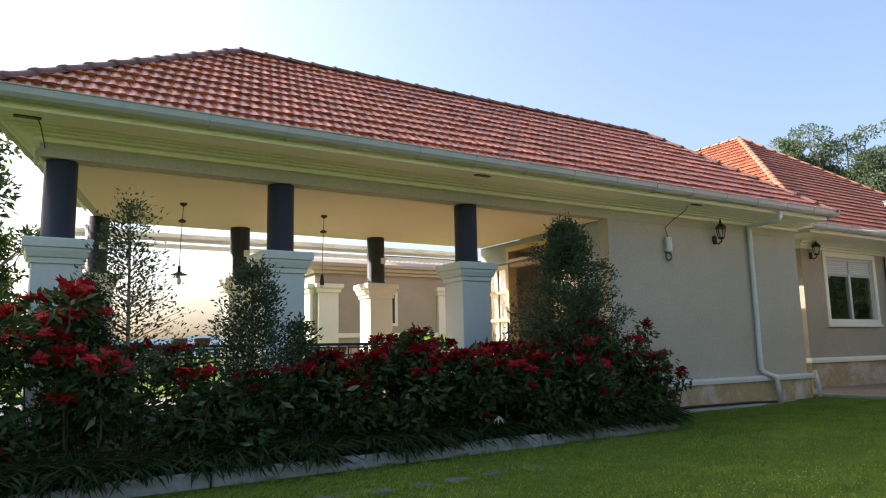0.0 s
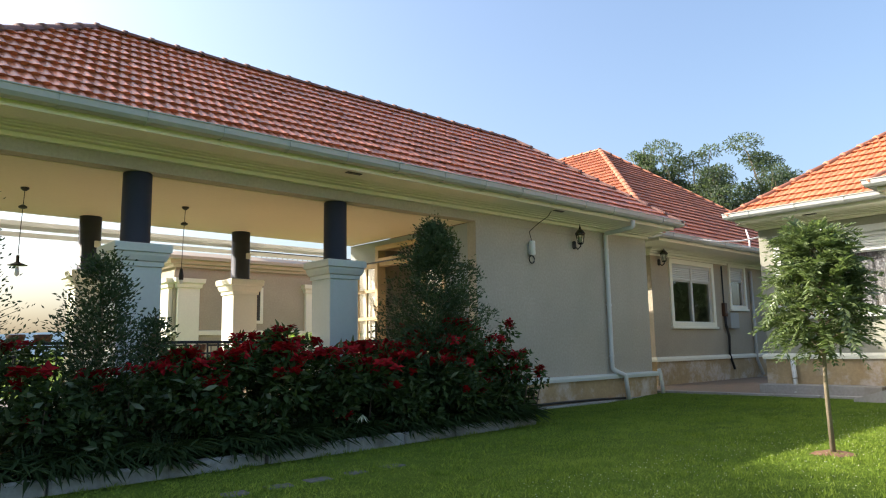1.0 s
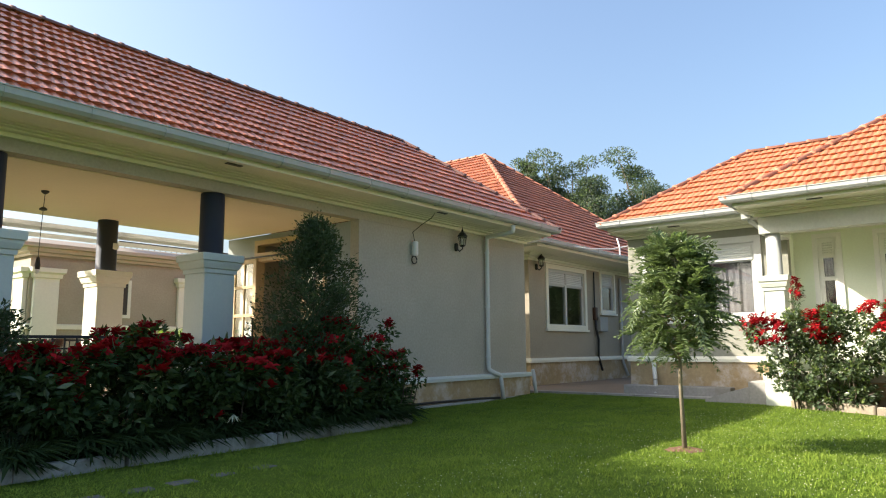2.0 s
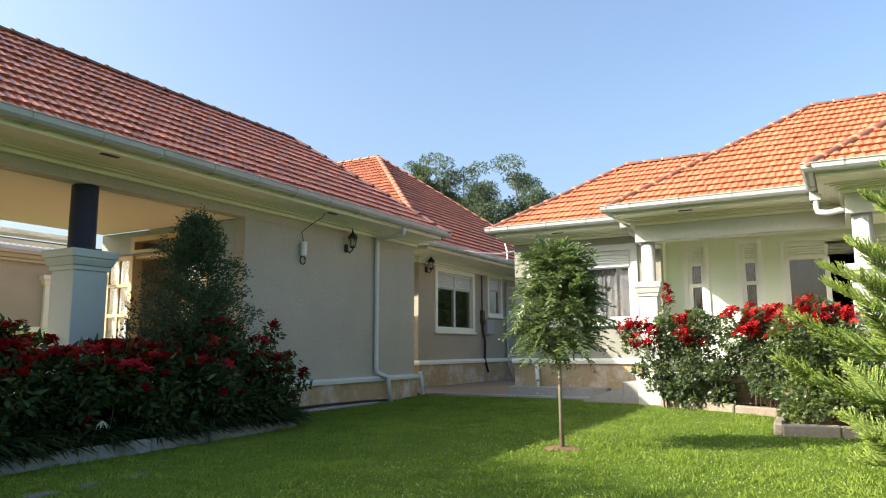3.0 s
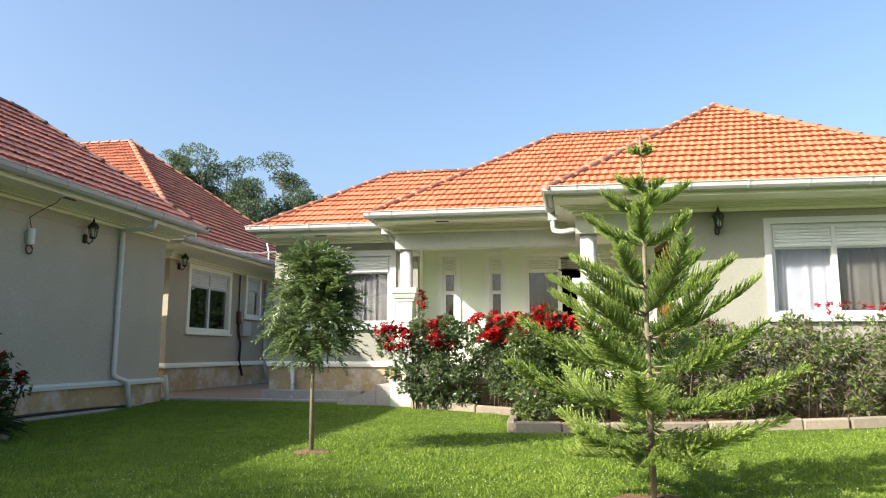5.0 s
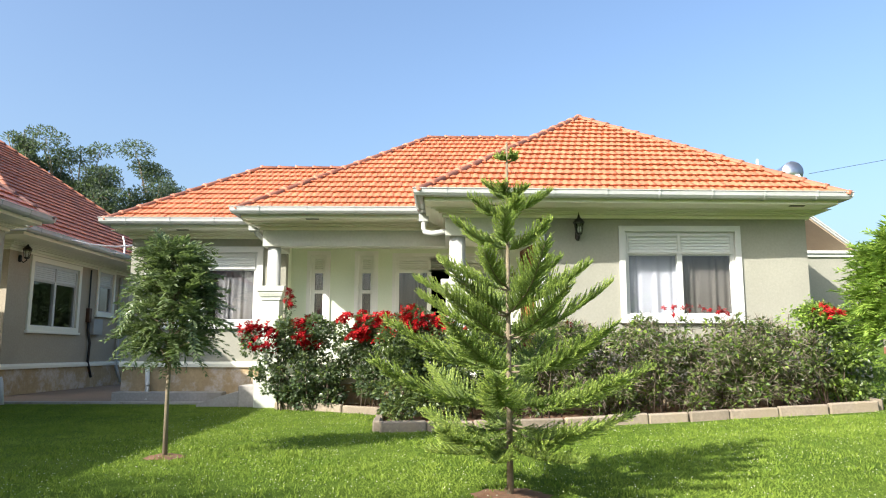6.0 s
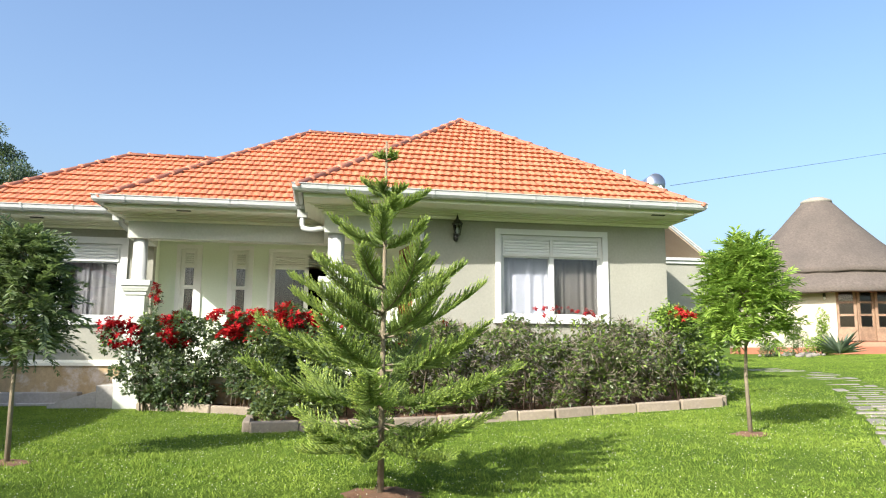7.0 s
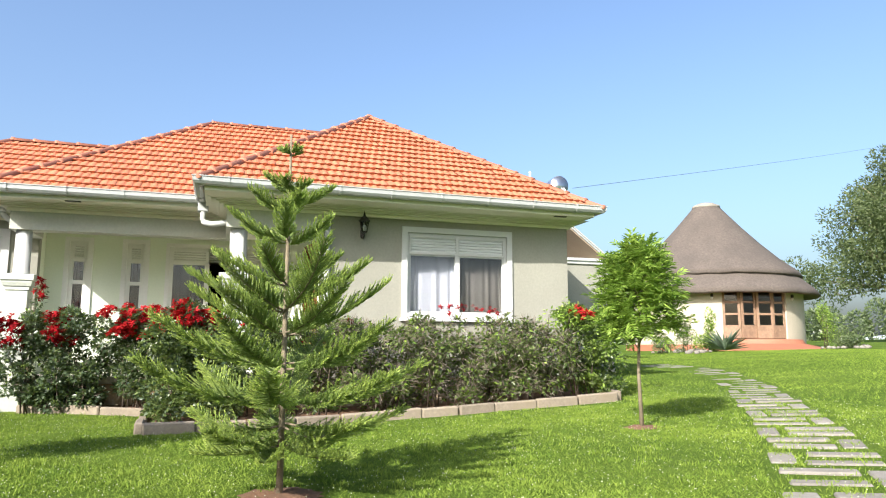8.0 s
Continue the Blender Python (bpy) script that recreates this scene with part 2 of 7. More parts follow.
# ---- building helpers ----
def thing(name, x, y, z, label, category, group="", kind=""):
    ob = new(name)
    ob.location = (x, y, z)
    ob.empty_display_size = 0.2
    return tagged(ob, label, category, group, kind)


def hang(ob, parent):
    """Put ob under parent; its mesh is given in world places."""
    ob.parent = parent
    ob.matrix_parent_inverse = parent.matrix_basis.inverted() if parent.parent is None else Matrix()
    return ob


def part(name, bm, material, parent=None, label="", smooth=False):
    me = bpy.data.meshes.new(name)
    bmesh.ops.recalc_face_normals(bm, faces=bm.faces)
    bm.to_mesh(me)
    bm.free()
    if smooth:
        me.shade_smooth()
    me.materials.append(material)
    ob = new(name, me)
    if label:
        tagged(ob, label)
    return hang(ob, parent) if parent else ob


def raw(name, verts, faces, material, parent=None, label="", kind="", smooth=False):
    me = bpy.data.meshes.new(name)
    v = np.asarray(verts, dtype=np.float32).reshape(-1, 3)
    f = np.asarray(faces, dtype=np.int32)
    me.vertices.add(len(v))
    me.vertices.foreach_set("co", v.ravel())
    me.loops.add(f.size)
    me.loops.foreach_set("vertex_index", f.ravel())
    me.polygons.add(len(f))
    me.polygons.foreach_set("loop_start", np.arange(0, f.size, f.shape[1], dtype=np.int32))
    me.update(calc_edges=True)
    me.validate()
    if smooth:
        me.shade_smooth()
    me.materials.append(material)
    ob = new(name, me)
    tagged(ob, label, kind=kind)
    return hang(ob, parent) if parent else ob


def box(bm, x0, y0, z0, x1, y1, z1, bevel=0.0):
    """A block between two corners, with its edges taken off."""
    m = Matrix.Translation(((x0 + x1) / 2, (y0 + y1) / 2, (z0 + z1) / 2)) @ Matrix.Diagonal((abs(x1 - x0), abs(y1 - y0), abs(z1 - z0), 1))
    r = bmesh.ops.create_cube(bm, size=1, matrix=m)
    if bevel:
        edges = {e for v in r["verts"] for e in v.link_edges}
        bmesh.ops.bevel(bm, geom=list(edges), offset=bevel, segments=1, affect="EDGES")
    return bm


def blk(x0, y0, z0, x1, y1, z1, bevel=0.006):
    return box(bmesh.new(), x0, y0, z0, x1, y1, z1, bevel)


def lathe(bm, cx, cy, rings, seg=24):
    """Rings of (radius, z) turned about an upright axis."""
    loops = []
    for r, z in rings:
        loops.append([bm.verts.new((cx + r * math.cos(2 * math.pi * k / seg), cy + r * math.sin(2 * math.pi * k / seg), z)) for k in range(seg)])
    for a, b in zip(loops, loops[1:]):
        for k in range(seg):
            bm.faces.new((a[k], a[(k + 1) % seg], b[(k + 1) % seg], b[k]))
    bm.faces.new(loops[0][::-1])
    bm.faces.new(loops[-1])
    return bm


def tube(bm, pts, r, seg=8, r_end=None):
    """A round bar through pts."""
    pts = [Vector(p) for p in pts]
    loops = []
    for k, p in enumerate(pts):
        d = (pts[min(k + 1, len(pts) - 1)] - pts[max(k - 1, 0)]).normalized()
        a = d.cross(Vector((0.31, 0.17, 0.93)) if abs(d.z) < 0.9 else Vector((1, 0.2, 0))).normalized()
        b = d.cross(a)
        rr = r if r_end is None else r + (r_end - r) * k / (len(pts) - 1)
        loops.append([bm.verts.new(p + (a * math.cos(2 * math.pi * s / seg) + b * math.sin(2 * math.pi * s / seg)) * rr) for s in range(seg)])
    for a, b in zip(loops, loops[1:]):
        for k in range(seg):
            bm.faces.new((a[k], a[(k + 1) % seg], b[(k + 1) % seg], b[k]))
    bm.faces.new(loops[0][::-1])
    bm.faces.new(loops[-1])
    return bm


def offset_path(path, d):
    """The plan line moved d to its right, mitred."""
    out = []
    n = len(path)
    for i in range(n):
        segs = []
        for a, b in ((i - 1, i), (i, i + 1)):
            if 0 <= a and b < n:
                v = Vector((path[b][0] - path[a][0], path[b][1] - path[a][1])).normalized()
                segs.append(Vector((v.y, -v.x)))
        if len(segs) == 1:
            o = segs[0] * d
        else:
            o = (segs[0] + segs[1]) * (d / (1 + segs[0].dot(segs[1])))
        out.append((path[i][0] + o.x, path[i][1] + o.y))
    return out


def sweep(path, profile, closed=True):
    """A moulding: profile points (out, z) carried along a plan line."""
    bm = bmesh.new()
    rows = []
    for d, z in profile:
        rows.append([bm.verts.new((x, y, z)) for x, y in offset_path(path, d)])
    m = len(rows)
    for j in range(m if closed else m - 1):
        a, b = rows[j], rows[(j + 1) % m]
        for i in range(len(path) - 1):
            bm.faces.new((a[i], a[i + 1], b[i + 1], b[i]))
    if closed:
        bm.faces.new([r[0] for r in rows])
        bm.faces.new([r[-1] for r in rows][::-1])
    return bm


def wall_with_holes(bm, axis, p, inward, a0, a1, z0, z1, holes, thick=0.2):
    """An upright wall whose face lies at axis = p; holes are (a0, a1, z0, z1) through it. One closed skin."""
    av = sorted({a0, a1, *[h[0] for h in holes], *[h[1] for h in holes]})
    zv = sorted({z0, z1, *[h[2] for h in holes], *[h[3] for h in holes]})
    nodes = {}

    def vert(i, j, k):
        if (i, j, k) not in nodes:
            q = p + inward * thick * k
            nodes[i, j, k] = bm.verts.new((q, av[i], zv[j]) if axis == "x" else (av[i], q, zv[j]))
        return nodes[i, j, k]

    def solid(i, j):
        if not (0 <= i < len(av) - 1 and 0 <= j < len(zv) - 1):
            return False
        ca, cz = (av[i] + av[i + 1]) / 2, (zv[j] + zv[j + 1]) / 2
        return not any(h[0] < ca < h[1] and h[2] < cz < h[3] for h in holes)

    for i in range(len(av) - 1):
        for j in range(len(zv) - 1):
            if not solid(i, j):
                continue
            ring_ = [(i, j), (i + 1, j), (i + 1, j + 1), (i, j + 1)]
            for k in (0, 1):
                bm.faces.new([vert(*c, k) for c in ring_])
            for (c, d), nb in zip(zip(ring_, ring_[1:] + ring_[:1]), ((i, j - 1), (i + 1, j), (i, j + 1), (i - 1, j))):
                if not solid(*nb):
                    bm.faces.new((vert(*c, 0), vert(*d, 0), vert(*d, 1), vert(*c, 1)))
    return bm


def wall(parent, name, material, label, *args):
    return part(name, wall_with_holes(bmesh.new(), *args), material, parent, label)


CORNICE = [(0.0, 3.255), (0.05, 3.258), (0.055, 3.298), (0.032, 3.302), (0.032, 3.314), (0.12, 3.317), (0.124, 3.330), (0.104, 3.333), (0.104, 3.342), (0.175, 3.344), (0.179, 3.354), (0.158, 3.357), (0.158, 3.364), (0.242, 3.366), (0.245, 3.373), (0.225, 3.375), (0.225, 3.380), (0.31, 3.381), (0.312, 3.385), (0.0, 3.385)]
GUTTER_SHAPE = [(-0.10, 3.50), (-0.10, 3.455), (-0.075, 3.43), (-0.02, 3.42), (0.035, 3.437), (0.066, 3.475), (0.072, 3.54), (0.084, 3.542), (0.084, 3.554), (0.060, 3.554), (0.054, 3.485), (0.025, 3.45), (-0.025, 3.438), (-0.07, 3.45), (-0.085, 3.50)]
CLIP_SHAPE = [(0.092, 3.559), (0.092, 3.538), (0.080, 3.534), (0.074, 3.47), (0.040, 3.43), (-0.02, 3.41), (-0.08, 3.42), (-0.08, 3.432), (-0.02, 3.422), (0.036, 3.438), (0.068, 3.476), (0.073, 3.559)]


def eaves(parent, eave, wall, z=0.0, soffit=TRIM):
    """Soffit, stepped cornice, gutter with clips, for an eave line and the wall line under it."""
    bm = bmesh.new()
    inner = offset_path(eave, -0.1)
    for h in (3.385, 3.405):
        for i in range(len(eave) - 1):
            bm.faces.new([bm.verts.new((*q, h + z)) for q in (inner[i], inner[i + 1], wall[i + 1], wall[i])])
    part("soffit", bm, soffit, parent, "cream soffit board")
    part("fascia", sweep(eave, [(d, h + z) for d, h in ((-0.128, 3.372), (-0.103, 3.372), (-0.103, 3.485), (-0.128, 3.485))]), TRIM, parent, "cream fascia board")
    part("cornice", sweep(wall, [(d, h + z) for d, h in CORNICE]), TRIM, parent, "stepped cream cornice moulding")
    gut = part("gutter", sweep(eave, [(d, h + z) for d, h in GUTTER_SHAPE]), GUTTER, parent, "white half-round gutter")
    for i in range(len(eave) - 1):
        a, b = Vector((*eave[i], 0)), Vector((*eave[i + 1], 0))
        n = int((b - a).length / 0.85)
        d = (b - a).normalized()
        o = Vector((d.y, -d.x, 0))
        for k in range(n):
            q = a + d * (0.45 + 0.85 * k)
            if (b - q).length < 0.2:
                continue
            bm = bmesh.new()
            prof = CLIP_SHAPE
            ends = [[bm.verts.new(q + d * s + o * dd + Vector((0, 0, h + z))) for dd, h in prof] for s in (-0.014, 0.014)]
            for j in range(len(prof)):
                bm.faces.new((ends[0][j], ends[0][(j + 1) % len(prof)], ends[1][(j + 1) % len(prof)], ends[1][j]))
            bm.faces.new(ends[0])
            bm.faces.new(ends[1][::-1])
            part("gutter_clip", bm, GUTTER, gut)
    return gut


# ---- roof tiles ----
TW, TG = 0.128, 0.262


def tile_shape():
    """One clay tile in its own plane: x across, y up the slope, z off it; a flat channel, a raised roll and a thick square lip."""
    v, f = [], []
    across = ((0.0, 0.004), (0.05, 0.0), (0.30, 0.0), (0.44, 0.009), (0.58, 0.015), (0.80, 0.015), (0.93, 0.009), (1.02, 0.0))
    n = len(across)
    for yy, lift, part_ in ((0.045, -0.03, 0.0), (0.0, 0.038, 1.0), (0.0, 0.038, 1.0), (TG * 1.08, 0.0, 1.0)):
        for u, roll in across:
            v.append((u * TW, yy - (1.3 * roll if yy < 0.1 else 0.0), lift + roll * part_))
    for row in (0, 2):
        for k in range(n - 1):
            q = row * n + k
            f.append((q, q + 1, q + n + 1, q + n))
    return np.array(v), np.array(f)


TILE_V, TILE_F = tile_shape()
tile_meshes = {}


def tile_mesh(material):
    if material.name not in tile_meshes:
        me = bpy.data.meshes.new("tile")
        me.from_pydata(TILE_V.tolist(), [], TILE_F.tolist())
        me.materials.append(material)
        tile_meshes[material.name] = me
    return tile_meshes[material.name]


def roof_face(roof, corners, material, singles=0, near=None):
    """Tiles one flat slope. corners: the convex outline, its first two points along the eave (seen from outside, left to right)."""
    c = [Vector(p) for p in corners]
    u = (c[1] - c[0]).normalized()
    n = u.cross(c[2] - c[0]).normalized()
    if n.z < 0:
        n = -n
    w = n.cross(u).normalized()
    flat = np.array([[(p - c[0]).dot(u), (p - c[0]).dot(w)] for p in c])
    area = 0.5 * sum(flat[i][0] * flat[(i + 1) % len(flat)][1] - flat[(i + 1) % len(flat)][0] * flat[i][1] for i in range(len(flat)))
    ring = flat if area > 0 else flat[::-1]

    def depth(px, py):
        best = 1e9
        for i in range(len(ring)):
            a, b = ring[i], ring[(i + 1) % len(ring)]
            e = b - a
            ln_ = math.hypot(*e)
            best = min(best, (e[0] * (py - a[1]) - e[1] * (px - a[0])) / ln_)
        return best

    whole, edge = [], []
    rows = int(ring[:, 1].max() / TG) + 1
    x_lo, x_hi = ring[:, 0].min(), ring[:, 0].max()
    rng = random.Random(int(abs(c[0].x * 71 + c[0].y * 37)) + 5)
    for j in range(rows):
        y0 = j * TG + 0.012
        x = x_lo - TW * (1 + 0.5 * (j % 2))
        while x < x_hi + TW:
            ds = [depth(x + a, max(y0, 0.0) + b) for a, b in ((0, 0), (TW, 0), (0, TG), (TW, TG), (TW / 2, TG / 2))]
            jig = (rng.uniform(-0.004, 0.004), rng.uniform(-0.007, 0.007), rng.uniform(-0.004, 0.005))
            if min(ds) > -0.004 or (j == 0 and min(ds[2:]) > 0):
                whole.append((x, y0, jig))
            elif max(ds) > 0.0:
                edge.append((x, y0, jig))
            x += TW
    lift = 0.014
    m = Matrix((u, w, n)).transposed().to_4x4()
    m.translation = c[0] + n * lift
    order = list(range(len(whole)))
    if near is not None:
        order.sort(key=lambda k: (m @ Vector((whole[k][0], whole[k][1], 0)) - Vector(near)).length)
    me = tile_mesh(material)
    for k in order[:singles]:
        x, y0, jig = whole[k]
        ob = new("tile", me)
        hang_m = m @ Matrix.Translation((x + jig[0], y0 + jig[1], jig[2])) @ Euler((0, 0, jig[0] * 4)).to_matrix().to_4x4()
        ob.parent = roof
        ob.matrix_parent_inverse = roof_inverse(roof)
        ob.matrix_basis = hang_m
    vs, fs = [], []
    for k in order[singles:]:
        x, y0, jig = whole[k]
        fs.append(TILE_F + len(vs) * len(TILE_V))
        vs.append(TILE_V + np.array([x + jig[0], y0 + jig[1], jig[2]]))
    if vs:
        pts = np.concatenate(vs)
        pts = pts @ np.array([u, w, n]) + np.array(c[0] + n * lift)
        raw("tiles", pts, np.concatenate(fs), material, roof, kind="stuff")
    if edge:
        bm = bmesh.new()
        for x, y0, jig in edge:
            q = [bm.verts.new(TILE_V[k] + np.array([x + jig[0], y0 + jig[1], jig[2]])) for k in range(len(TILE_V))]
            for fa in TILE_F:
                bm.faces.new([q[i] for i in fa])
        for i in range(len(ring)):
            a, b = ring[i], ring[(i + 1) % len(ring)]
            e = b - a
            if abs(e[1]) < 1e-4 and a[1] < 0.01:
                continue
            nrm = Vector((e[1], -e[0], 0)).normalized()
            bmesh.ops.bisect_plane(bm, geom=bm.verts[:] + bm.edges[:] + bm.faces[:], plane_co=(a[0], a[1], 0), plane_no=nrm, clear_outer=True)
        bmesh.ops.transform(bm, matrix=m, verts=bm.verts)
        me2 = bpy.data.meshes.new("cut_tiles")
        bm.to_mesh(me2)
        bm.free()
        me2.materials.append(material)
        ob = new("cut_tiles", me2)
        tagged(ob, kind="stuff")
        hang(ob, roof)


def roof_inverse(roof):
    return roof.matrix_basis.inverted() if roof.parent is None else Matrix()


def ridge_caps(roof, a, b, material, r=0.085, step=0.36):
    """Half-round caps with a raised collar along a hip or ridge."""
    a, b = Vector(a), Vector(b)
    d = (b - a).normalized()
    side = d.cross(Vector((0, 0, 1))).normalized()
    up = side.cross(d)
    n = max(1, int((b - a).length / step))
    step = (b - a).length / n
    me = None
    for k in range(n):
        if me is None:
            bm = bmesh.new()
            loops = []
            for s, rr, h in ((-0.02, r * 1.12, 0.004), (0.035, r * 1.12, 0.004), (0.045, r * 1.02, 0.0), (step + 0.02, r * 0.95, -0.008)):
                loops.append([bm.verts.new((s, rr * math.cos(math.pi * q / 8), h + rr * 0.8 * math.sin(math.pi * q / 8) - 0.03)) for q in range(9)])
            for p, q in zip(loops, loops[1:]):
                for i in range(8):
                    bm.faces.new((p[i], p[i + 1], q[i + 1], q[i]))
            bm.faces.new(loops[0])
            bm.faces.new(loops[-1][::-1])
            bmesh.ops.recalc_face_normals(bm, faces=bm.faces)
            me = bpy.data.meshes.new("ridge_cap")
            bm.to_mesh(me)
            bm.free()
            me.shade_smooth()
            me.materials.append(material)
        ob = new("ridge_cap", me)
        m = Matrix((d, side, up)).transposed().to_4x4()
        m.translation = a + d * (k * step) + up * 0.045
        ob.parent = roof
        ob.matrix_parent_inverse = roof_inverse(roof)
        ob.matrix_basis = m


def deck(roof_parent, faces, label):
    """The boarded roof under the tiles, one welded skin."""
    bm = bmesh.new()
    for f in faces:
        bm.faces.new([bm.verts.new(p) for p in f])
    bmesh.ops.remove_doubles(bm, verts=bm.verts, dist=0.002)
    return part("roof", bm, DECK, roof_parent, label)


# ---- ground ----
def ground(x, y):
    """The lawn: level by the houses, rising gently towards the thatched hut."""
    s = -(y + 10.3)
    s = 0.5 * (s + math.sqrt(s * s + 1.2))
    rise = 0.058 * min(s, 16) + 0.028 * min(max(s - 16, 0), 45)
    return -0.075 + rise + 0.03 * min(max(x + 0.5, 0), 2.5)


def axis_steps(lo, hi, a, b, fine):
    mid = list(np.arange(a, b + 1e-6, fine))
    out_lo = [a - (a - lo) * (k / 14) ** 3 for k in range(14, 0, -1)]
    out_hi = [b + (hi - b) * (k / 14) ** 3 for k in range(1, 15)]
    return out_lo + mid + out_hi


gx, gy = axis_steps(-1500, 1500, -16, 26, 0.5), axis_steps(-1500, 1500, -42, 16, 0.5)
gv = [(x, y, ground(x, y) + (0.012 * noise.noise((x * 0.7, y * 0.7, 0)) if abs(x) < 30 and abs(y) < 45 else 0)) for y in gy for x in gx]
gf = [(j * len(gx) + i, j * len(gx) + i + 1, (j + 1) * len(gx) + i + 1, (j + 1) * len(gx) + i) for j in range(len(gy) - 1) for i in range(len(gx) - 1)]


def lawn_material():
    m, nd, ln, bs = nodes_of("lawn")
    c = mixed(nd, ln, (0.075, 0.13, 0.018), (0.135, 0.195, 0.033), noise_of(nd, ln, 0.55, 5))
    c = mixed(nd, ln, c, (0.05, 0.09, 0.014), noise_of(nd, ln, 38, 6, 0.8, 0.42, 0.7))
    c = mixed(nd, ln, c, (0.12, 0.155, 0.05), noise_of(nd, ln, 2.3, 6, 0.7, 0.62, 0.8))
    ln.new(c, bs.inputs["Base Color"])
    bs.inputs["Roughness"].default_value = 0.85
    bs.inputs["Specular IOR Level"].default_value = 0.03
    bp = nd.new("ShaderNodeBump")
    bp.inputs["Strength"].default_value, bp.inputs["Distance"].default_value = 0.9, 0.03
    ln.new(noise_of(nd, ln, 45, 8, 0.8, 0, 1), bp.inputs["Height"])
    ln.new(bp.outputs[0], bs.inputs["Normal"])
    return m


lawn = raw("ground", gv, gf, lawn_material(), None, "green mown lawn with clover, rising gently", "structure", True)
tagged(lawn, category="lawn")

# ---- house with the veranda ----
lodge = thing("house", -5, 1.7, 0, "long grey house with a pillared veranda and weathered red tile roof", "house")
LX0, LX1 = -12.45, 1.52
wall(lodge, "wall", WALL_GREY, "grey rendered wall", "y", 0.0, 1, -3.77, 1.39, 0.42, 3.11, [], 0.2)
wall(lodge, "wall", WALL_GREY, "grey rendered end wall", "x", 1.39, -1, 0.203, 3.62, 0.42, 3.11, [], 0.2)
wall(lodge, "wall", WALL_GREY, "grey rendered back wall", "y", 3.62, -1, -3.565, 1.187, 0.42, 3.11, [], 0.2)
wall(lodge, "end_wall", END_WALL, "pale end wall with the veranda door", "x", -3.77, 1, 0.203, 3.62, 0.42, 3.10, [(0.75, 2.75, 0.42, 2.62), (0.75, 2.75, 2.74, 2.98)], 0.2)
bm = sweep([(-10.92, 3.55), (-11.84, -0.0), (1.39, -0.0), (1.39, 3.55)], [(-0.3, 3.112), (0.0, 3.112), (0.0, 3.27), (-0.3, 3.27)])
part("beam", bm, WALL_GREY, lodge, "grey ring beam over the columns")
bm = bmesh.new()
lid = [[bm.verts.new((x, y, z)) for x, y in ((-11.66, 0.2), (-3.79, 0.2), (-3.79, 3.56), (-10.8, 3.56))] for z in (3.105, 3.14)]
for k in range(4):
    bm.faces.new((lid[0][k], lid[0][(k + 1) % 4], lid[1][(k + 1) % 4], lid[1][k]))
bm.faces.new(lid[0])
bm.faces.new(lid[1])
part("ceiling", bm, CREAM, lodge, "cream veranda ceiling")
eaves(lodge, [(-11.15, 4.25), (LX0, -0.78), (LX1, -0.78), (LX1, 4.25)], [(-10.92, 3.55), (-11.84, -0.0), (1.39, -0.0), (1.39, 3.55)])
bm = blk(-12.0, -0.06, -0.1, 1.42, 3.6, 0.37, 0)
part("plinth", bm, PLINTH, lodge, "stained cream plinth")
part("plinth_ledge", sweep([(-12.0, 3.6), (-12.0, -0.06), (1.42, -0.06), (1.42, 3.6)], [(-0.06, 0.36), (0.045, 0.36), (0.05, 0.42), (0.03, 0.45), (-0.06, 0.455)]), PALE, lodge, "pale ledge moulding along the plinth")
part("floor", blk(-11.94, 0.0, 0.375, -3.8, 3.54, 0.41, 0), FLOOR_TILE, lodge, "veranda floor")

LE, LR, LZ = 3.49, 1.72, 5.43
LA, LB = (-9.33, LR, LZ), (-0.80, LR, LZ)
P0, P1, P2, P3 = (LX0, -0.80, LE), (LX1, -0.80, LE), (LX1, 4.25, LE), (-11.15, 4.25, LE)
lodge_faces = [(P0, P1, LB, LA), (P1, P2, LB), (P2, P3, LA, LB), (P3, P0, LA)]
roof = deck(lodge, lodge_faces, "weathered red clay tile hip roof")
for k, f in enumerate(lodge_faces):
    roof_face(roof, f, TILE_OLD, 300 if k == 0 else 0, (-9, -2, 3))
for a, b in ((P0, LA), (P1, LB), (P2, LB), (P3, LA), (LA, LB)):
    ridge_caps(roof, a, b, RIDGE_OLD)


def column(parent, x, y, base, cap, top, shaft_r, half, material, shaft_material, label):
    """A round shaft on a square pedestal with a stepped cap."""
    ped = part("column", blk(x - half, y - half, base, x + half, y + half, cap - 0.26, 0.008), material, parent, label)
    bm = bmesh.new()
    prof = [(0.0, cap - 0.262), (0.018, cap - 0.258), (0.02, cap - 0.205), (0.038, cap - 0.195), (0.06, cap - 0.135), (0.064, cap - 0.105), (0.084, cap - 0.095), (0.088, cap - 0.015), (0.078, cap)]
    loops = [[bm.verts.new((x + sx * (half + d), y + sy * (half + d), z)) for sx, sy in ((-1, -1), (1, -1), (1, 1), (-1, 1))] for d, z in prof]
    for a, b in zip(loops, loops[1:]):
        for k in range(4):
            bm.faces.new((a[k], a[(k + 1) % 4], b[(k + 1) % 4], b[k]))
    bm.faces.new(loops[0][::-1])
    bm.faces.new(loops[-1])
    part("capital", bm, material, ped, "stepped pedestal cap")
    bm = lathe(bmesh.new(), x, y, [(shaft_r + 0.015, cap), (shaft_r + 0.015, cap + 0.03), (shaft_r, cap + 0.035), (shaft_r * 0.985, top)], 32)
    sh = part("shaft", bm, shaft_material, ped, "round column shaft", True)
    return ped


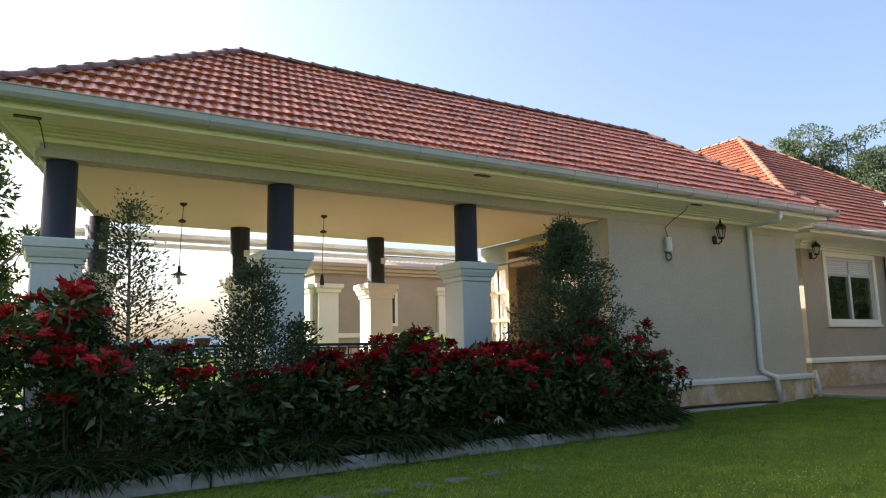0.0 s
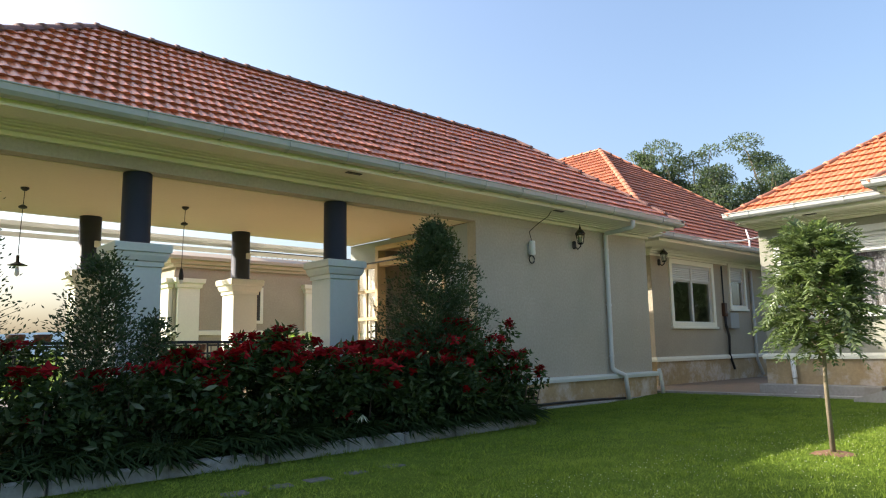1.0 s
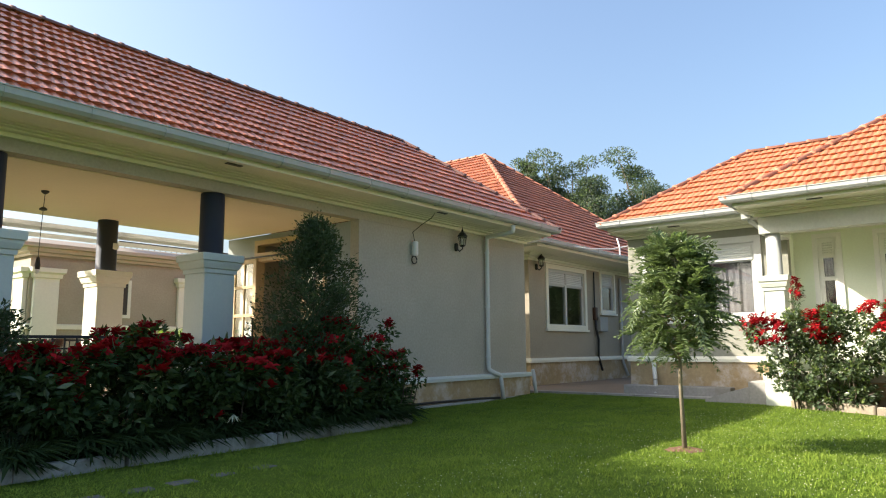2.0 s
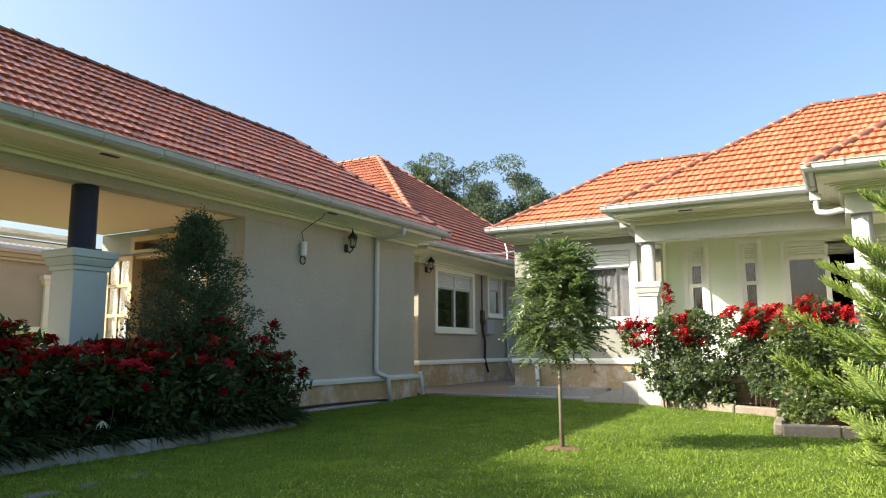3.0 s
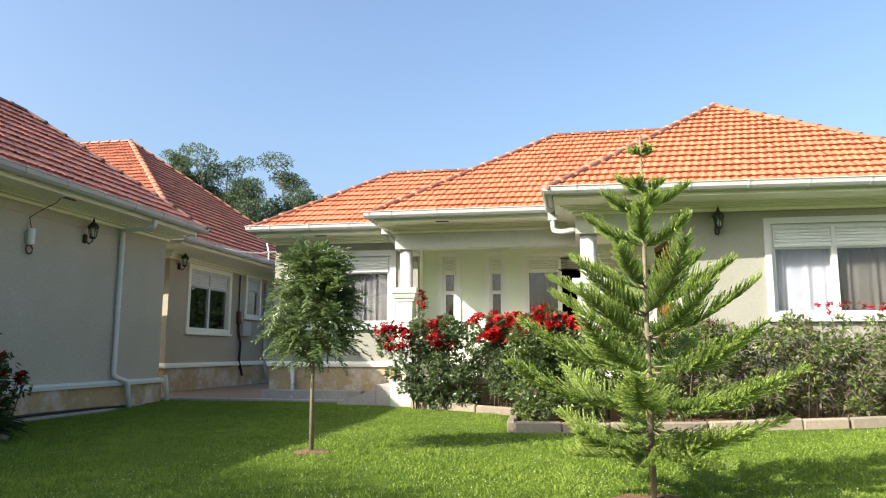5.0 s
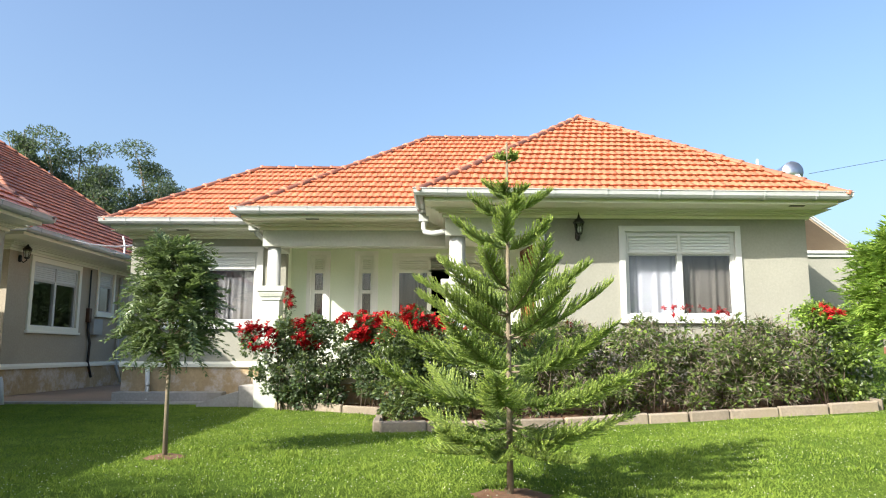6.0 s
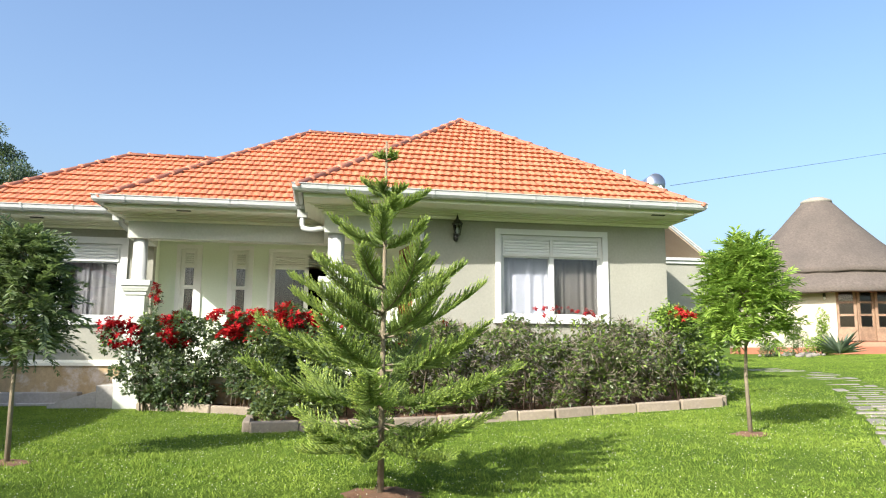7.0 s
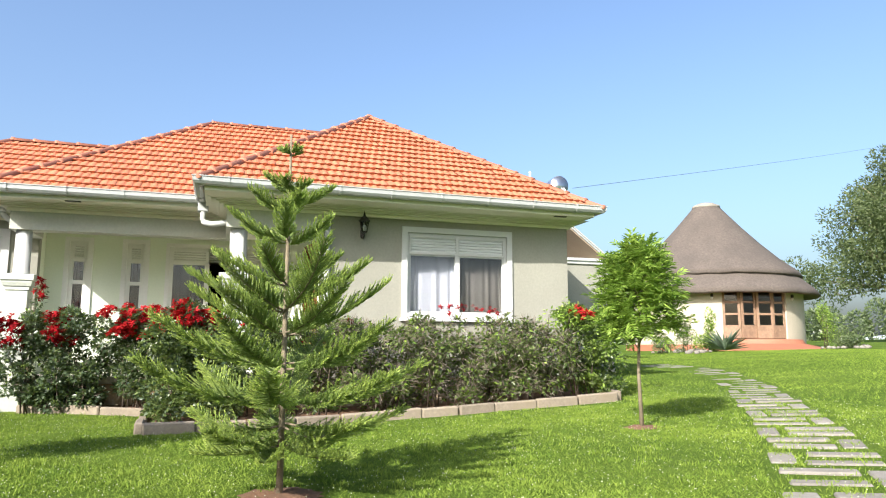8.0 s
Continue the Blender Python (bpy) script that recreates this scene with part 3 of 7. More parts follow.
for x in (-11.62, -9.19, -6.42):
    column(lodge, x, 0.2, 0.4, 2.25, 3.115, 0.165, 0.235, PALE, NAVY, "veranda column, dark blue shaft on a pale pedestal")
for x in (-10.95, -8.82, -6.34):
    ped = column(lodge, x, 3.3, 0.4, 2.25, 3.11, 0.16, 0.22, TRIM, NAVY, "back veranda column, dark shaft on a cream pedestal")
    part("socket_box", blk(x + 0.02, 3.12, 2.62, x + 0.11, 3.17, 2.72), PLASTIC_WHITE, ped, "small white socket box")

# ---- wing behind it ----
wing = thing("house", 6.5, 5, 0, "tan house wing with a hipped orange tile roof", "house")
WY = 1.13
WX = 3.42
wall(wing, "wall", WALL_TAN, "tan rendered wall", "y", WY, 1, WX, 12.4, 0.70, 3.2, [(4.36, 6.42, 1.52, 3.06), (7.52, 8.38, 2.02, 3.16)], 0.2)
wall(wing, "wall", WALL_TAN, "tan rendered end wall", "x", 12.4, -1, WY + 0.203, 9.5, 0.0, 3.2, [], 0.2)
wall(wing, "wall", WALL_TAN, "tan rendered end wall", "x", WX, 1, WY + 0.203, 9.5, 0.0, 3.2, [], 0.2)
part("plinth", blk(WX - 0.03, WY - 0.03, -0.05, 12.43, WY + 0.2, 0.60, 0), PLINTH, wing, "damp-stained cream plinth")
part("plinth_ledge", sweep([(WX - 0.03, 6.0), (WX - 0.03, WY - 0.03), (12.43, WY - 0.03)], [(-0.06, 0.59), (0.045, 0.59), (0.05, 0.65), (0.03, 0.70), (-0.06, 0.705)]), TRIM, wing)
eaves(wing, [(2.3, 9), (2.3, 0.15), (13.2, 0.15), (13.2, 9)], [(WX, 9), (WX, WY), (12.4, WY), (12.4, 9)])
part("beam", blk(WX, WY + 0.005, 3.203, 12.4, WY + 0.2, 3.38, 0), TRIM, wing)
BE = 3.50
BA, BB = (7.78, 5.45, 7.6), (7.78, 12.0, 7.6)
Q0, Q1, Q2, Q3 = (2.3, 0.13, BE), (13.2, 0.13, BE), (13.2, 12.0, BE), (2.3, 12.0, BE)
wing_faces = [(Q0, Q1, BA), (Q1, Q2, BB, BA), (Q3, Q0, BA, BB)]
roof = deck(wing, wing_faces, "orange clay tile hip roof")
for f in wing_faces:
    roof_face(roof, f, TILE_MID)
for a, b in ((Q0, BA), (Q1, BA), (BA, BB)):
    ridge_caps(roof, a, b, RIDGE)

# ---- house with the porch ----
villa = thing("house", 3, -8.5, 0, "beige house with a pillared porch and stepped orange tile roofs", "house")
V_EAVE = [(6.3, -1.79), (1.54, -1.79), (1.54, -4.64), (0.47, -4.64), (0.47, -7.98), (-1.02, -7.98), (-0.80, -14.90), (6.0, -14.90)]
V_WALL = [(6.3, -2.05), (2.29, -2.05), (2.29, -4.98), (1.22, -4.98), (1.22, -8.42), (-0.10, -8.42), (0.04, -14.62), (6.0, -14.62)]
eaves(villa, V_EAVE, V_WALL)
wall(villa, "wall", WALL_BEIGE, "grey-beige rendered wall", "x", 2.29, 1, -5.2, -2.05, 0.77, 3.268, [(-4.62, -2.46, 1.56, 2.98)], 0.2)
wall(villa, "wall", WALL_BEIGE, "grey-beige rendered side wall", "y", -2.05, -1, 2.493, 6.3, 0.77, 3.268, [], 0.2)
wall(villa, "wall", WALL_BEIGE, "grey-beige rendered wall with the large window", "x", 0.0, 1, -14.6, -10.0, 0.5, 3.268, [(-13.37, -11.48, 1.58, 3.04)], 0.2)
wall(villa, "wall", WALL_BEIGE, "grey-beige rendered side wall", "y", -14.6, 1, 0.203, 6.0, 0.0, 3.268, [], 0.2)
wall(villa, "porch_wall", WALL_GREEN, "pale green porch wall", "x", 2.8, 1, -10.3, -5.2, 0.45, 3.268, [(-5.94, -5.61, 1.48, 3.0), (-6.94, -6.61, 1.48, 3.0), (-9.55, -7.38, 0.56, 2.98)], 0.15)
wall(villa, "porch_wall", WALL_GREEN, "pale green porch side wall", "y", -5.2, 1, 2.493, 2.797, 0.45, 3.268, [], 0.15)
# the porch's side wall stands a little off square
SKEW = Matrix.Translation((0, -10.02, 0)) @ Matrix.Rotation(math.radians(7.75), 4, "Z") @ Matrix.Translation((0, 10.3, 0))
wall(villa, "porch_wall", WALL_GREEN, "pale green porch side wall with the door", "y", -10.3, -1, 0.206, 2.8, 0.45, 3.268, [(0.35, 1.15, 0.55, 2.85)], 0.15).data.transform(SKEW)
part("porch_ceiling", blk(1.5, -8.7, 3.19, 2.79, -5.0, 3.215, 0), TRIM, villa, "pale porch ceiling")
part("porch_ceiling", blk(0.28, -10.0, 3.19, 2.79, -8.7, 3.215, 0), TRIM, villa, "pale porch ceiling")
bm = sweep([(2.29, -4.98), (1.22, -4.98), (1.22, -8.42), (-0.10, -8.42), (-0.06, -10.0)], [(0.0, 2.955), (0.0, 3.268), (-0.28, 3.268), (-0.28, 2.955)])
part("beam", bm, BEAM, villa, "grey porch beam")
part("plinth", blk(2.26, -5.2, -0.05, 2.5, -2.02, 0.69, 0), PLINTH, villa, "sandstone-coloured plinth")
part("plinth_ledge", sweep([(4.2, -2.02), (2.26, -2.02), (2.26, -4.95)], [(-0.06, 0.68), (0.045, 0.68), (0.05, 0.74), (0.03, 0.785), (-0.06, 0.79)]), TRIM, villa)
part("plinth", blk(-0.03, -14.63, -0.1, 0.19, -10.3, 0.5, 0), PLINTH, villa, "plinth behind the hedge")
part("porch_floor", blk(1.2, -10.3, 0.40, 3.4, -4.9, 0.52, 0.01), PORCH_TILE, villa, "pale porch floor slab")
part("porch_base", blk(1.25, -10.3, -0.1, 3.4, -5.2, 0.40, 0), PLINTH, villa)
VE = 3.49
A1, A2, A3 = (3.92, -4.20, 5.14), (3.88, -8.03, 5.86), (2.68, -11.28, 5.95)
R1a, R1b = (1.54, -1.79, VE), (1.54, -8.0, VE)
R2a, R2b = (0.47, -4.64, VE), (0.47, -11.4, VE)
R3a, R3b = (-1.04, -7.96, VE), (-0.82, -14.92, VE)
villa_faces = [
    (R1a, R1b, (3.92, -8.0, 5.14), A1), ((6.3, -1.79, VE), R1a, A1), ((6.3, -8.0, VE), (6.3, -1.79, VE), A1, (3.92, -8.0, 5.14)),
    (R2a, R2b, (3.88, -11.4, 5.86), A2), ((7.29, -4.64, VE), R2a, A2), ((7.29, -11.4, VE), (7.29, -4.64, VE), A2, (3.88, -11.4, 5.86)),
    (R3a, R3b, A3), ((6.0, -7.96, VE), R3a, A3, (6.0, -11.28, 5.95)), (R3b, (6.0, -14.92, VE), (6.0, -11.28, 5.95), A3),
]
for k, caps in ((0, ((R1a, A1), (A1, (3.92, -7.0, 5.14)))), (3, ((R2a, A2), (A2, (3.88, -10.8, 5.86)))), (6, ((R3a, A3), (R3b, A3), (A3, (6.0, -11.28, 5.95))))):
    roof = deck(villa, villa_faces[k:k + 3], "orange clay tile hip roof")
    for j, f in enumerate(villa_faces[k:k + 3]):
        roof_face(roof, f, TILE, (300 if k == 6 else 100) if j == 0 else 0, (-1, -11, 3.5))
    for a, b in caps:
        ridge_caps(roof, a, b, RIDGE)
column(villa, 1.40, -5.17, 0.45, 2.2, 2.97, 0.125, 0.165, PEDESTAL, WHITE, "white porch column on a square pedestal")
column(villa, 0.12, -8.63, -0.08, 2.2, 3.15, 0.14, 0.2, WHITE, WHITE, "white porch column on a square pedestal")


# ---- windows, doors and fittings ----
def placer(axis, p, out):
    """Maps (along, outward, z) on a wall face to a place."""
    return (lambda a, o, z: (p + out * o, a, z)) if axis == "x" else (lambda a, o, z: (a, p + out * o, z))


def wbox(at, a0, a1, o0, o1, z0, z1, bevel=0.004):
    p, q = at(a0, o0, z0), at(a1, o1, z1)
    return blk(*[min(u, v) for u, v in zip(p, q)], *[max(u, v) for u, v in zip(p, q)], bevel)


def ring(at, a0, a1, z0, z1, w, o0, o1):
    """A mitred frame of width w inside the given edges."""
    bm = bmesh.new()
    outer, inner = [(a0, z0), (a1, z0), (a1, z1), (a0, z1)], [(a0 + w, z0 + w), (a1 - w, z0 + w), (a1 - w, z1 - w), (a0 + w, z1 - w)]
    lv = [[bm.verts.new(at(a, o, z)) for a, z in loop] for loop, o in ((outer, o0), (outer, o1), (inner, o1), (inner, o0))]
    for j in range(4):
        for k in range(4):
            bm.faces.new((lv[j][k], lv[j][(k + 1) % 4], lv[(j + 1) % 4][(k + 1) % 4], lv[(j + 1) % 4][k]))
    return bm


def curtain(at, a0, a1, z0, z1, o, material, parent, label, folds=9):
    """Hanging cloth with uneven soft folds."""
    bm = bmesh.new()
    n = 60
    rows = []
    for z, gather in ((z0, 1.0), ((z0 + z1) / 2, 0.85), (z1, 0.7)):
        line = []
        for k in range(n + 1):
            u = k / n
            w = folds * u + 0.35 * math.sin(7.3 * u + a0) + 0.2 * math.sin(17.0 * u)
            line.append(bm.verts.new(at(a0 + (a1 - a0) * u, o + gather * (0.012 * math.sin(2 * math.pi * w) + 0.010 * math.sin(2.1 * math.pi * w * 0.41 + 1.3)), z)))
        rows.append(line)
    for p, q in zip(rows, rows[1:]):
        for k in range(n):
            bm.faces.new((p[k], p[k + 1], q[k + 1], q[k]))
    return part("curtain", bm, material, parent, label, True)


def window(parent, axis, p, out, a0, a1, z0, z1, splits, shutter, surround=0.12, cills=True, transom=None, curtains=(), label="", trim=WHITE, room=3.0, shut_split=True):
    """A white-framed window in a hole (a0, a1, z0, z1): surround, cill, roller shutter slats, mullions, panes, curtains and the dim room behind."""
    at = placer(axis, p, out)
    coat = PORCH_WHITE if trim is PORCH_WHITE else WHITE
    w = part("window", ring(at, a0, a1, z0, z1, 0.05, -0.02, -0.09), coat, parent, label or "white aluminium window with a roller shutter")
    if surround:
        part("surround", ring(at, a0 - surround, a1 + surround, z0 - surround * 0.6, z1 + surround, surround + 0.004, 0.035, -0.015), trim, w, "painted plaster surround")
    if cills:
        part("sill", wbox(at, a0 - surround - 0.03, a1 + surround + 0.03, 0.075, -0.02, z0 - surround * 0.6 - 0.05, z0 - surround * 0.6 + 0.005), trim, w)
    zs = z1 - 0.05 - shutter
    if shutter:
        n = max(3, int(shutter / 0.045))
        hs = shutter / n
        cells = [(a0 + 0.05, a1 - 0.05)]
        if shut_split and len(splits) > 0:
            mids = [a0 + 0.05] + [s for s in splits] + [a1 - 0.05]
            cells = list(zip(mids, mids[1:]))
        for c0, c1 in cells:
            part("shutter_box", ring(at, c0, c1, zs - 0.03, z1 - 0.05, 0.03, 0.0, -0.07), coat, w)
            for k in range(n):
                bm = bmesh.new()
                prof = [(-0.055, zs + hs * k + 0.002), (-0.024, zs + hs * k + 0.002), (-0.02, zs + hs * (k + 0.5)), (-0.036, zs + hs * (k + 1) - 0.002), (-0.055, zs + hs * (k + 1) - 0.002)]
                e = [[bm.verts.new(at(a, o, z)) for o, z in prof] for a in (c0 + 0.03, c1 - 0.03)]
                for j in range(5):
                    bm.faces.new((e[0][j], e[0][(j + 1) % 5], e[1][(j + 1) % 5], e[1][j]))
                part("slat", bm, coat if trim is PORCH_WHITE else SHUTTER, w)
    top = zs - 0.03 if shutter else z1 - 0.05
    edges = [a0 + 0.05] + list(splits) + [a1 - 0.05]
    for s in splits:
        part("mullion", wbox(at, s - 0.045, s + 0.045, -0.01, -0.1, z0 + 0.04, top), coat, w)
    bars = [z0 + 0.05] + ([transom] if transom else []) + [top]
    for b in bars[1:-1]:
        part("transom", wbox(at, a0 + 0.04, a1 - 0.04, -0.015, -0.095, b - 0.035, b + 0.035), coat, w)
    for c0, c1 in zip(edges, edges[1:]):
        part("sash", ring(at, c0, c1, z0 + 0.04, top, 0.028, -0.035, -0.085), coat, w)
        for b0, b1 in zip(bars, bars[1:]):
            g = part("pane", wbox(at, c0 + 0.02, c1 - 0.02, -0.055, -0.061, b0, b1, 0), GLASS, w)
            g.visible_shadow = False
    for c0, c1, mtl, lb in curtains:
        curtain(at, c0, c1, z0 - 0.1, z1, -0.17, mtl, w, lb, 6)
    bm = bmesh.new()
    fr = [at(a, -0.2, z) for a, z in ((a0 - 0.4, z0 - 1.0), (a1 + 0.4, z0 - 1.0), (a1 + 0.4, z1 + 0.15), (a0 - 0.4, z1 + 0.15))]
    bk = [at(a, -0.2 - room, z) for a, z in ((a0 - 0.4, z0 - 1.0), (a1 + 0.4, z0 - 1.0), (a1 + 0.4, z1 + 0.15), (a0 - 0.4, z1 + 0.15))]
    f, b = [bm.verts.new(q) for q in fr], [bm.verts.new(q) for q in bk]
    for k in range(4):
        bm.faces.new((f[k], f[(k + 1) % 4], b[(k + 1) % 4], b[k]))
    bm.faces.new(b)
    part("room_lining", bm, ROOM, w, "dim room behind the glass")
    return w


window(villa, "x", 0.0, -1, -13.37, -11.48, 1.58, 3.04, (-12.42,), 0.30, 0.095, True, None, ((-12.40, -11.45, CURTAIN, "white sheer curtain"), (-13.37, -12.45, CURTAIN_DARK, "grey-brown curtain")), "large white sliding window with roller shutter and curtains")
window(villa, "x", 2.29, -1, -4.62, -2.46, 1.56, 2.98, (-3.55,), 0.26, 0.12, True, None, ((-4.62, -3.75, CURTAIN_MID, "pale grey curtain"), (-2.75, -2.46, CURTAIN_MID, "pale grey curtain")), "white sliding window with roller shutter")
for y in (-5.94, -6.94):
    window(villa, "x", 2.8, -1, y, y + 0.33, 1.48, 3.0, (), 0.27, 0.08, True, 2.23, ((y, y + 0.33, CURTAIN_MID, "grey blind"),), "narrow white window with a shutter box", PORCH_WHITE, room=0.7)
window(villa, "x", 2.8, -1, -9.55, -7.38, 0.56, 2.98, (-8.09, -8.78), 0.24, 0.06, False, None, ((-8.06, -7.4, CURTAIN_MID, "grey curtain"),), "white glazed porch door with shutters above", PORCH_WHITE, room=2.0)
window(wing, "y", WY, -1, 4.36, 6.42, 1.52, 3.06, (5.38,), 0.34, 0.12, True, None, (), "white sliding window with roller shutter", TRIM)
window(wing, "y", WY, -1, 7.52, 8.38, 2.02, 3.16, (), 0.30, 0.09, True, None, ((7.55, 7.95, CURTAIN, "white curtain"),), "small white window", TRIM)

# front door in the porch's side wall
at = placer("y", -10.3, 1)
door = part("door", ring(at, 0.35, 1.15, 0.55, 2.85, 0.08, 0.05, -0.12), WOOD_RED, villa, "red-brown wooden front door")
pieces = [door, part("leaf", wbox(at, 0.43, 1.07, -0.03, -0.08, 0.63, 2.36), WOOD_RED, door),
          part("transom", wbox(at, 0.43, 1.07, 0.02, -0.10, 2.37, 2.44), WOOD_RED, door),
          part("transom_panel", wbox(at, 0.43, 1.07, -0.04, -0.08, 2.45, 2.77), WOOD_RED, door),
          part("door_handle", wbox(at, 1.02, 1.05, 0.05, -0.03, 1.5, 1.65), STEEL, door, "steel handle")]
for z0, z1 in ((0.75, 1.35), (1.5, 2.26)):
    for a in (0.48, 0.77):
        pieces.append(part("panel", wbox(at, a, a + 0.24, 0.0, -0.035, z0, z1, 0.012), WOOD_RED, door))
notice = thing("picture_frame", 1.93, -9.75, 2.3, "small dark wooden frame on the porch wall", "picture")
pieces.append(part("frame", ring(at, 1.72, 2.14, 2.12, 2.52, 0.06, 0.03, 0.002), WOOD_DARK, notice))
pieces.append(part("picture", wbox(at, 1.77, 2.09, 0.012, 0.004, 2.17, 2.47, 0), PALE, notice))
for ob in pieces:
    ob.data.transform(SKEW)

# veranda door, its leaf folded open
at = placer("x", -3.77, -1)
door = part("door", ring(at, 0.75, 2.75, 0.42, 3.0, 0.09, 0.03, -0.15), WOOD_PALE, lodge, "pale wooden double door, one leaf folded open")
part("transom", wbox(at, 0.80, 2.70, 0.028, -0.15, 2.60, 2.76), WOOD_PALE, door)


def glazed_leaf(parent, x, y0, y1, z0, z1):
    """A pale wooden door leaf with six lights over a panel."""
    t = 0.045
    lf = part("leaf", blk(x - t, y0, z0, x, y1, z0 + 0.62, 0.006), WOOD_PALE, parent, "pale wooden leaf with glass panes")
    for a, b in ((y0, y0 + 0.1), (y1 - 0.1, y1), ((y0 + y1) / 2 - 0.022, (y0 + y1) / 2 + 0.022)):
        part("stile", blk(x - t, a, z0 + 0.62, x, b, z1, 0.004), WOOD_PALE, lf)
    n = 3
    hh = (z1 - z0 - 0.62) / n
    for k in range(n + 1):
        zc = z0 + 0.62 + hh * k
        part("rail", blk(x - t + 0.002, y0 + 0.1, zc - (0.03 if k < n else 0.09), x - 0.002, y1 - 0.1, zc + (0.03 if k < n else 0.0), 0.004), WOOD_PALE, lf)
    g = part("pane", blk(x - t / 2 - 0.003, y0 + 0.08, z0 + 0.6, x - t / 2 + 0.003, y1 - 0.08, z1 - 0.05, 0), GLASS, lf)
    g.visible_shadow = False
    part("door_bolt", blk(x - t - 0.03, y0 + 0.03, z0 + 0.5, x - t, y0 + 0.055, z0 + 1.1, 0.004), IRON, lf)


glazed_leaf(door, -3.80, 2.62, 3.36, 0.45, 2.66)
glazed_leaf(door, -3.62, 0.84, 1.55, 0.45, 2.58)
part("door_rail", blk(-3.86, 0.7, 2.66, -3.84, 3.3, 2.69, 0.004), IRON, door, "black sliding rail")
part("inner_ceiling", blk(-3.57, 0.2, 3.03, 1.19, 3.2, 3.06, 0), CREAM, lodge)


def railing(parent, axis, p, a0, a1, z0=0.47, z1=1.15):
    at = placer(axis, p, 1)
    r = part("railing", wbox(at, a0, a1, -0.025, 0.025, z1 - 0.035, z1), IRON, parent, "black iron railing")
    part("bottom_rail", wbox(at, a0, a1, -0.015, 0.015, z0, z0 + 0.025), IRON, r)
    part("middle_rail", wbox(at, a0, a1, -0.012, 0.012, z1 - 0.16, z1 - 0.14), IRON, r)
    n = int((a1 - a0) / 0.13)
    for k in range(1, n):
        a = a0 + (a1 - a0) * k / n
        part("baluster", wbox(at, a - 0.008, a + 0.008, -0.008, 0.008, z0 + 0.025, z1 - 0.035, 0), IRON, r)


for a0, a1 in ((-11.38, -9.43), (-8.95, -6.66), (-6.18, -3.79)):
    railing(lodge, "y", 0.2, a0, a1)
for a0, a1 in ((-10.72, -9.05), (-8.6, -6.57), (-6.11, -3.9)):
    railing(lodge, "y", 3.3, a0, a1)
for z, h, y in ((3.06, 0.035, 4.18), (2.98, 0.03, 4.12), (2.86, 0.035, 4.05)):
    part("fascia_rail", blk(-11.2, y, z - h, -3.6, y + 0.05, z + h, 0.004), PVC, lodge, "white rail along the back eave")


def swept_pipe(name, pts, r, material, parent, label="", bend=0.06):
    """A round pipe with rounded bends."""
    pts = [Vector(p) for p in pts]
    out = [pts[0]]
    for a, b, c in zip(pts, pts[1:], pts[2:]):
        d0, d1 = (a - b), (c - b)
        k = min(bend, d0.length / 2.2, d1.length / 2.2)
        p, q = b + d0.normalized() * k, b + d1.normalized() * k
        for s in (0, 0.25, 0.5, 0.75, 1):
            out.append(p.lerp(b, s).lerp(b.lerp(q, s), s))
    out.append(pts[-1])
    return part(name, tube(bmesh.new(), out, r, 12), material, parent, label, True)


dp = swept_pipe("downpipe", [(-0.2, -0.74, 3.40), (-0.2, -0.74, 3.26), (-0.16, -0.07, 3.23), (-0.15, -0.065, 0.55), (-0.05, -0.13, 0.48), (0.13, -0.17, 0.42), (0.17, -0.2, -0.06)], 0.044, PIPE, lodge, "white downpipe")
for z in (2.9, 1.8, 0.8):
    part("pipe_clip", lathe(bmesh.new(), -0.155, -0.065, [(0.052, z - 0.02), (0.052, z + 0.02)], 12), PIPE, dp)
swept_pipe("downpipe", [(1.47, -0.1, 0.50), (1.49, -0.12, 0.42), (1.47, -0.18, 0.0)], 0.04, PIPE, lodge, "short white pipe at the corner")
swept_pipe("downpipe", [(1.62, -4.72, 3.42), (1.64, -4.74, 3.28), (1.9, -4.86, 3.16), (2.22, -4.92, 3.05)], 0.05, GUTTER, villa, "white gutter outlet elbow")
part("outlet_box", blk(1.50, -4.80, 3.30, 1.66, -4.62, 3.45, 0.01), GUTTER, villa)
part("outlet_box", blk(0.40, -8.12, 3.28, 0.56, -7.95, 3.45, 0.01), GUTTER, villa)
swept_pipe("downpipe", [(0.46, -8.03, 3.36), (0.44, -8.04, 3.10), (0.3, -8.2, 3.05), (0.1, -8.5, 3.07)], 0.045, GUTTER, villa, "white swan-neck gutter pipe")
dp = swept_pipe("downpipe", [(-0.06, -10.07, 3.18), (-0.06, -10.07, 0.0)], 0.05, WHITE, villa, "white downpipe")
swept_pipe("downpipe", [(2.2, -2.55, 0.66), (2.12, -2.6, 0.35), (1.98, -2.66, 0.05)], 0.045, PIPE, villa, "short white pipe foot")
swept_pipe("downpipe", [(8.75, WY - 0.06, 3.1), (8.75, WY - 0.06, 0.55), (8.75, WY - 0.22, 0.1)], 0.045, GUTTER, wing, "white downpipe")


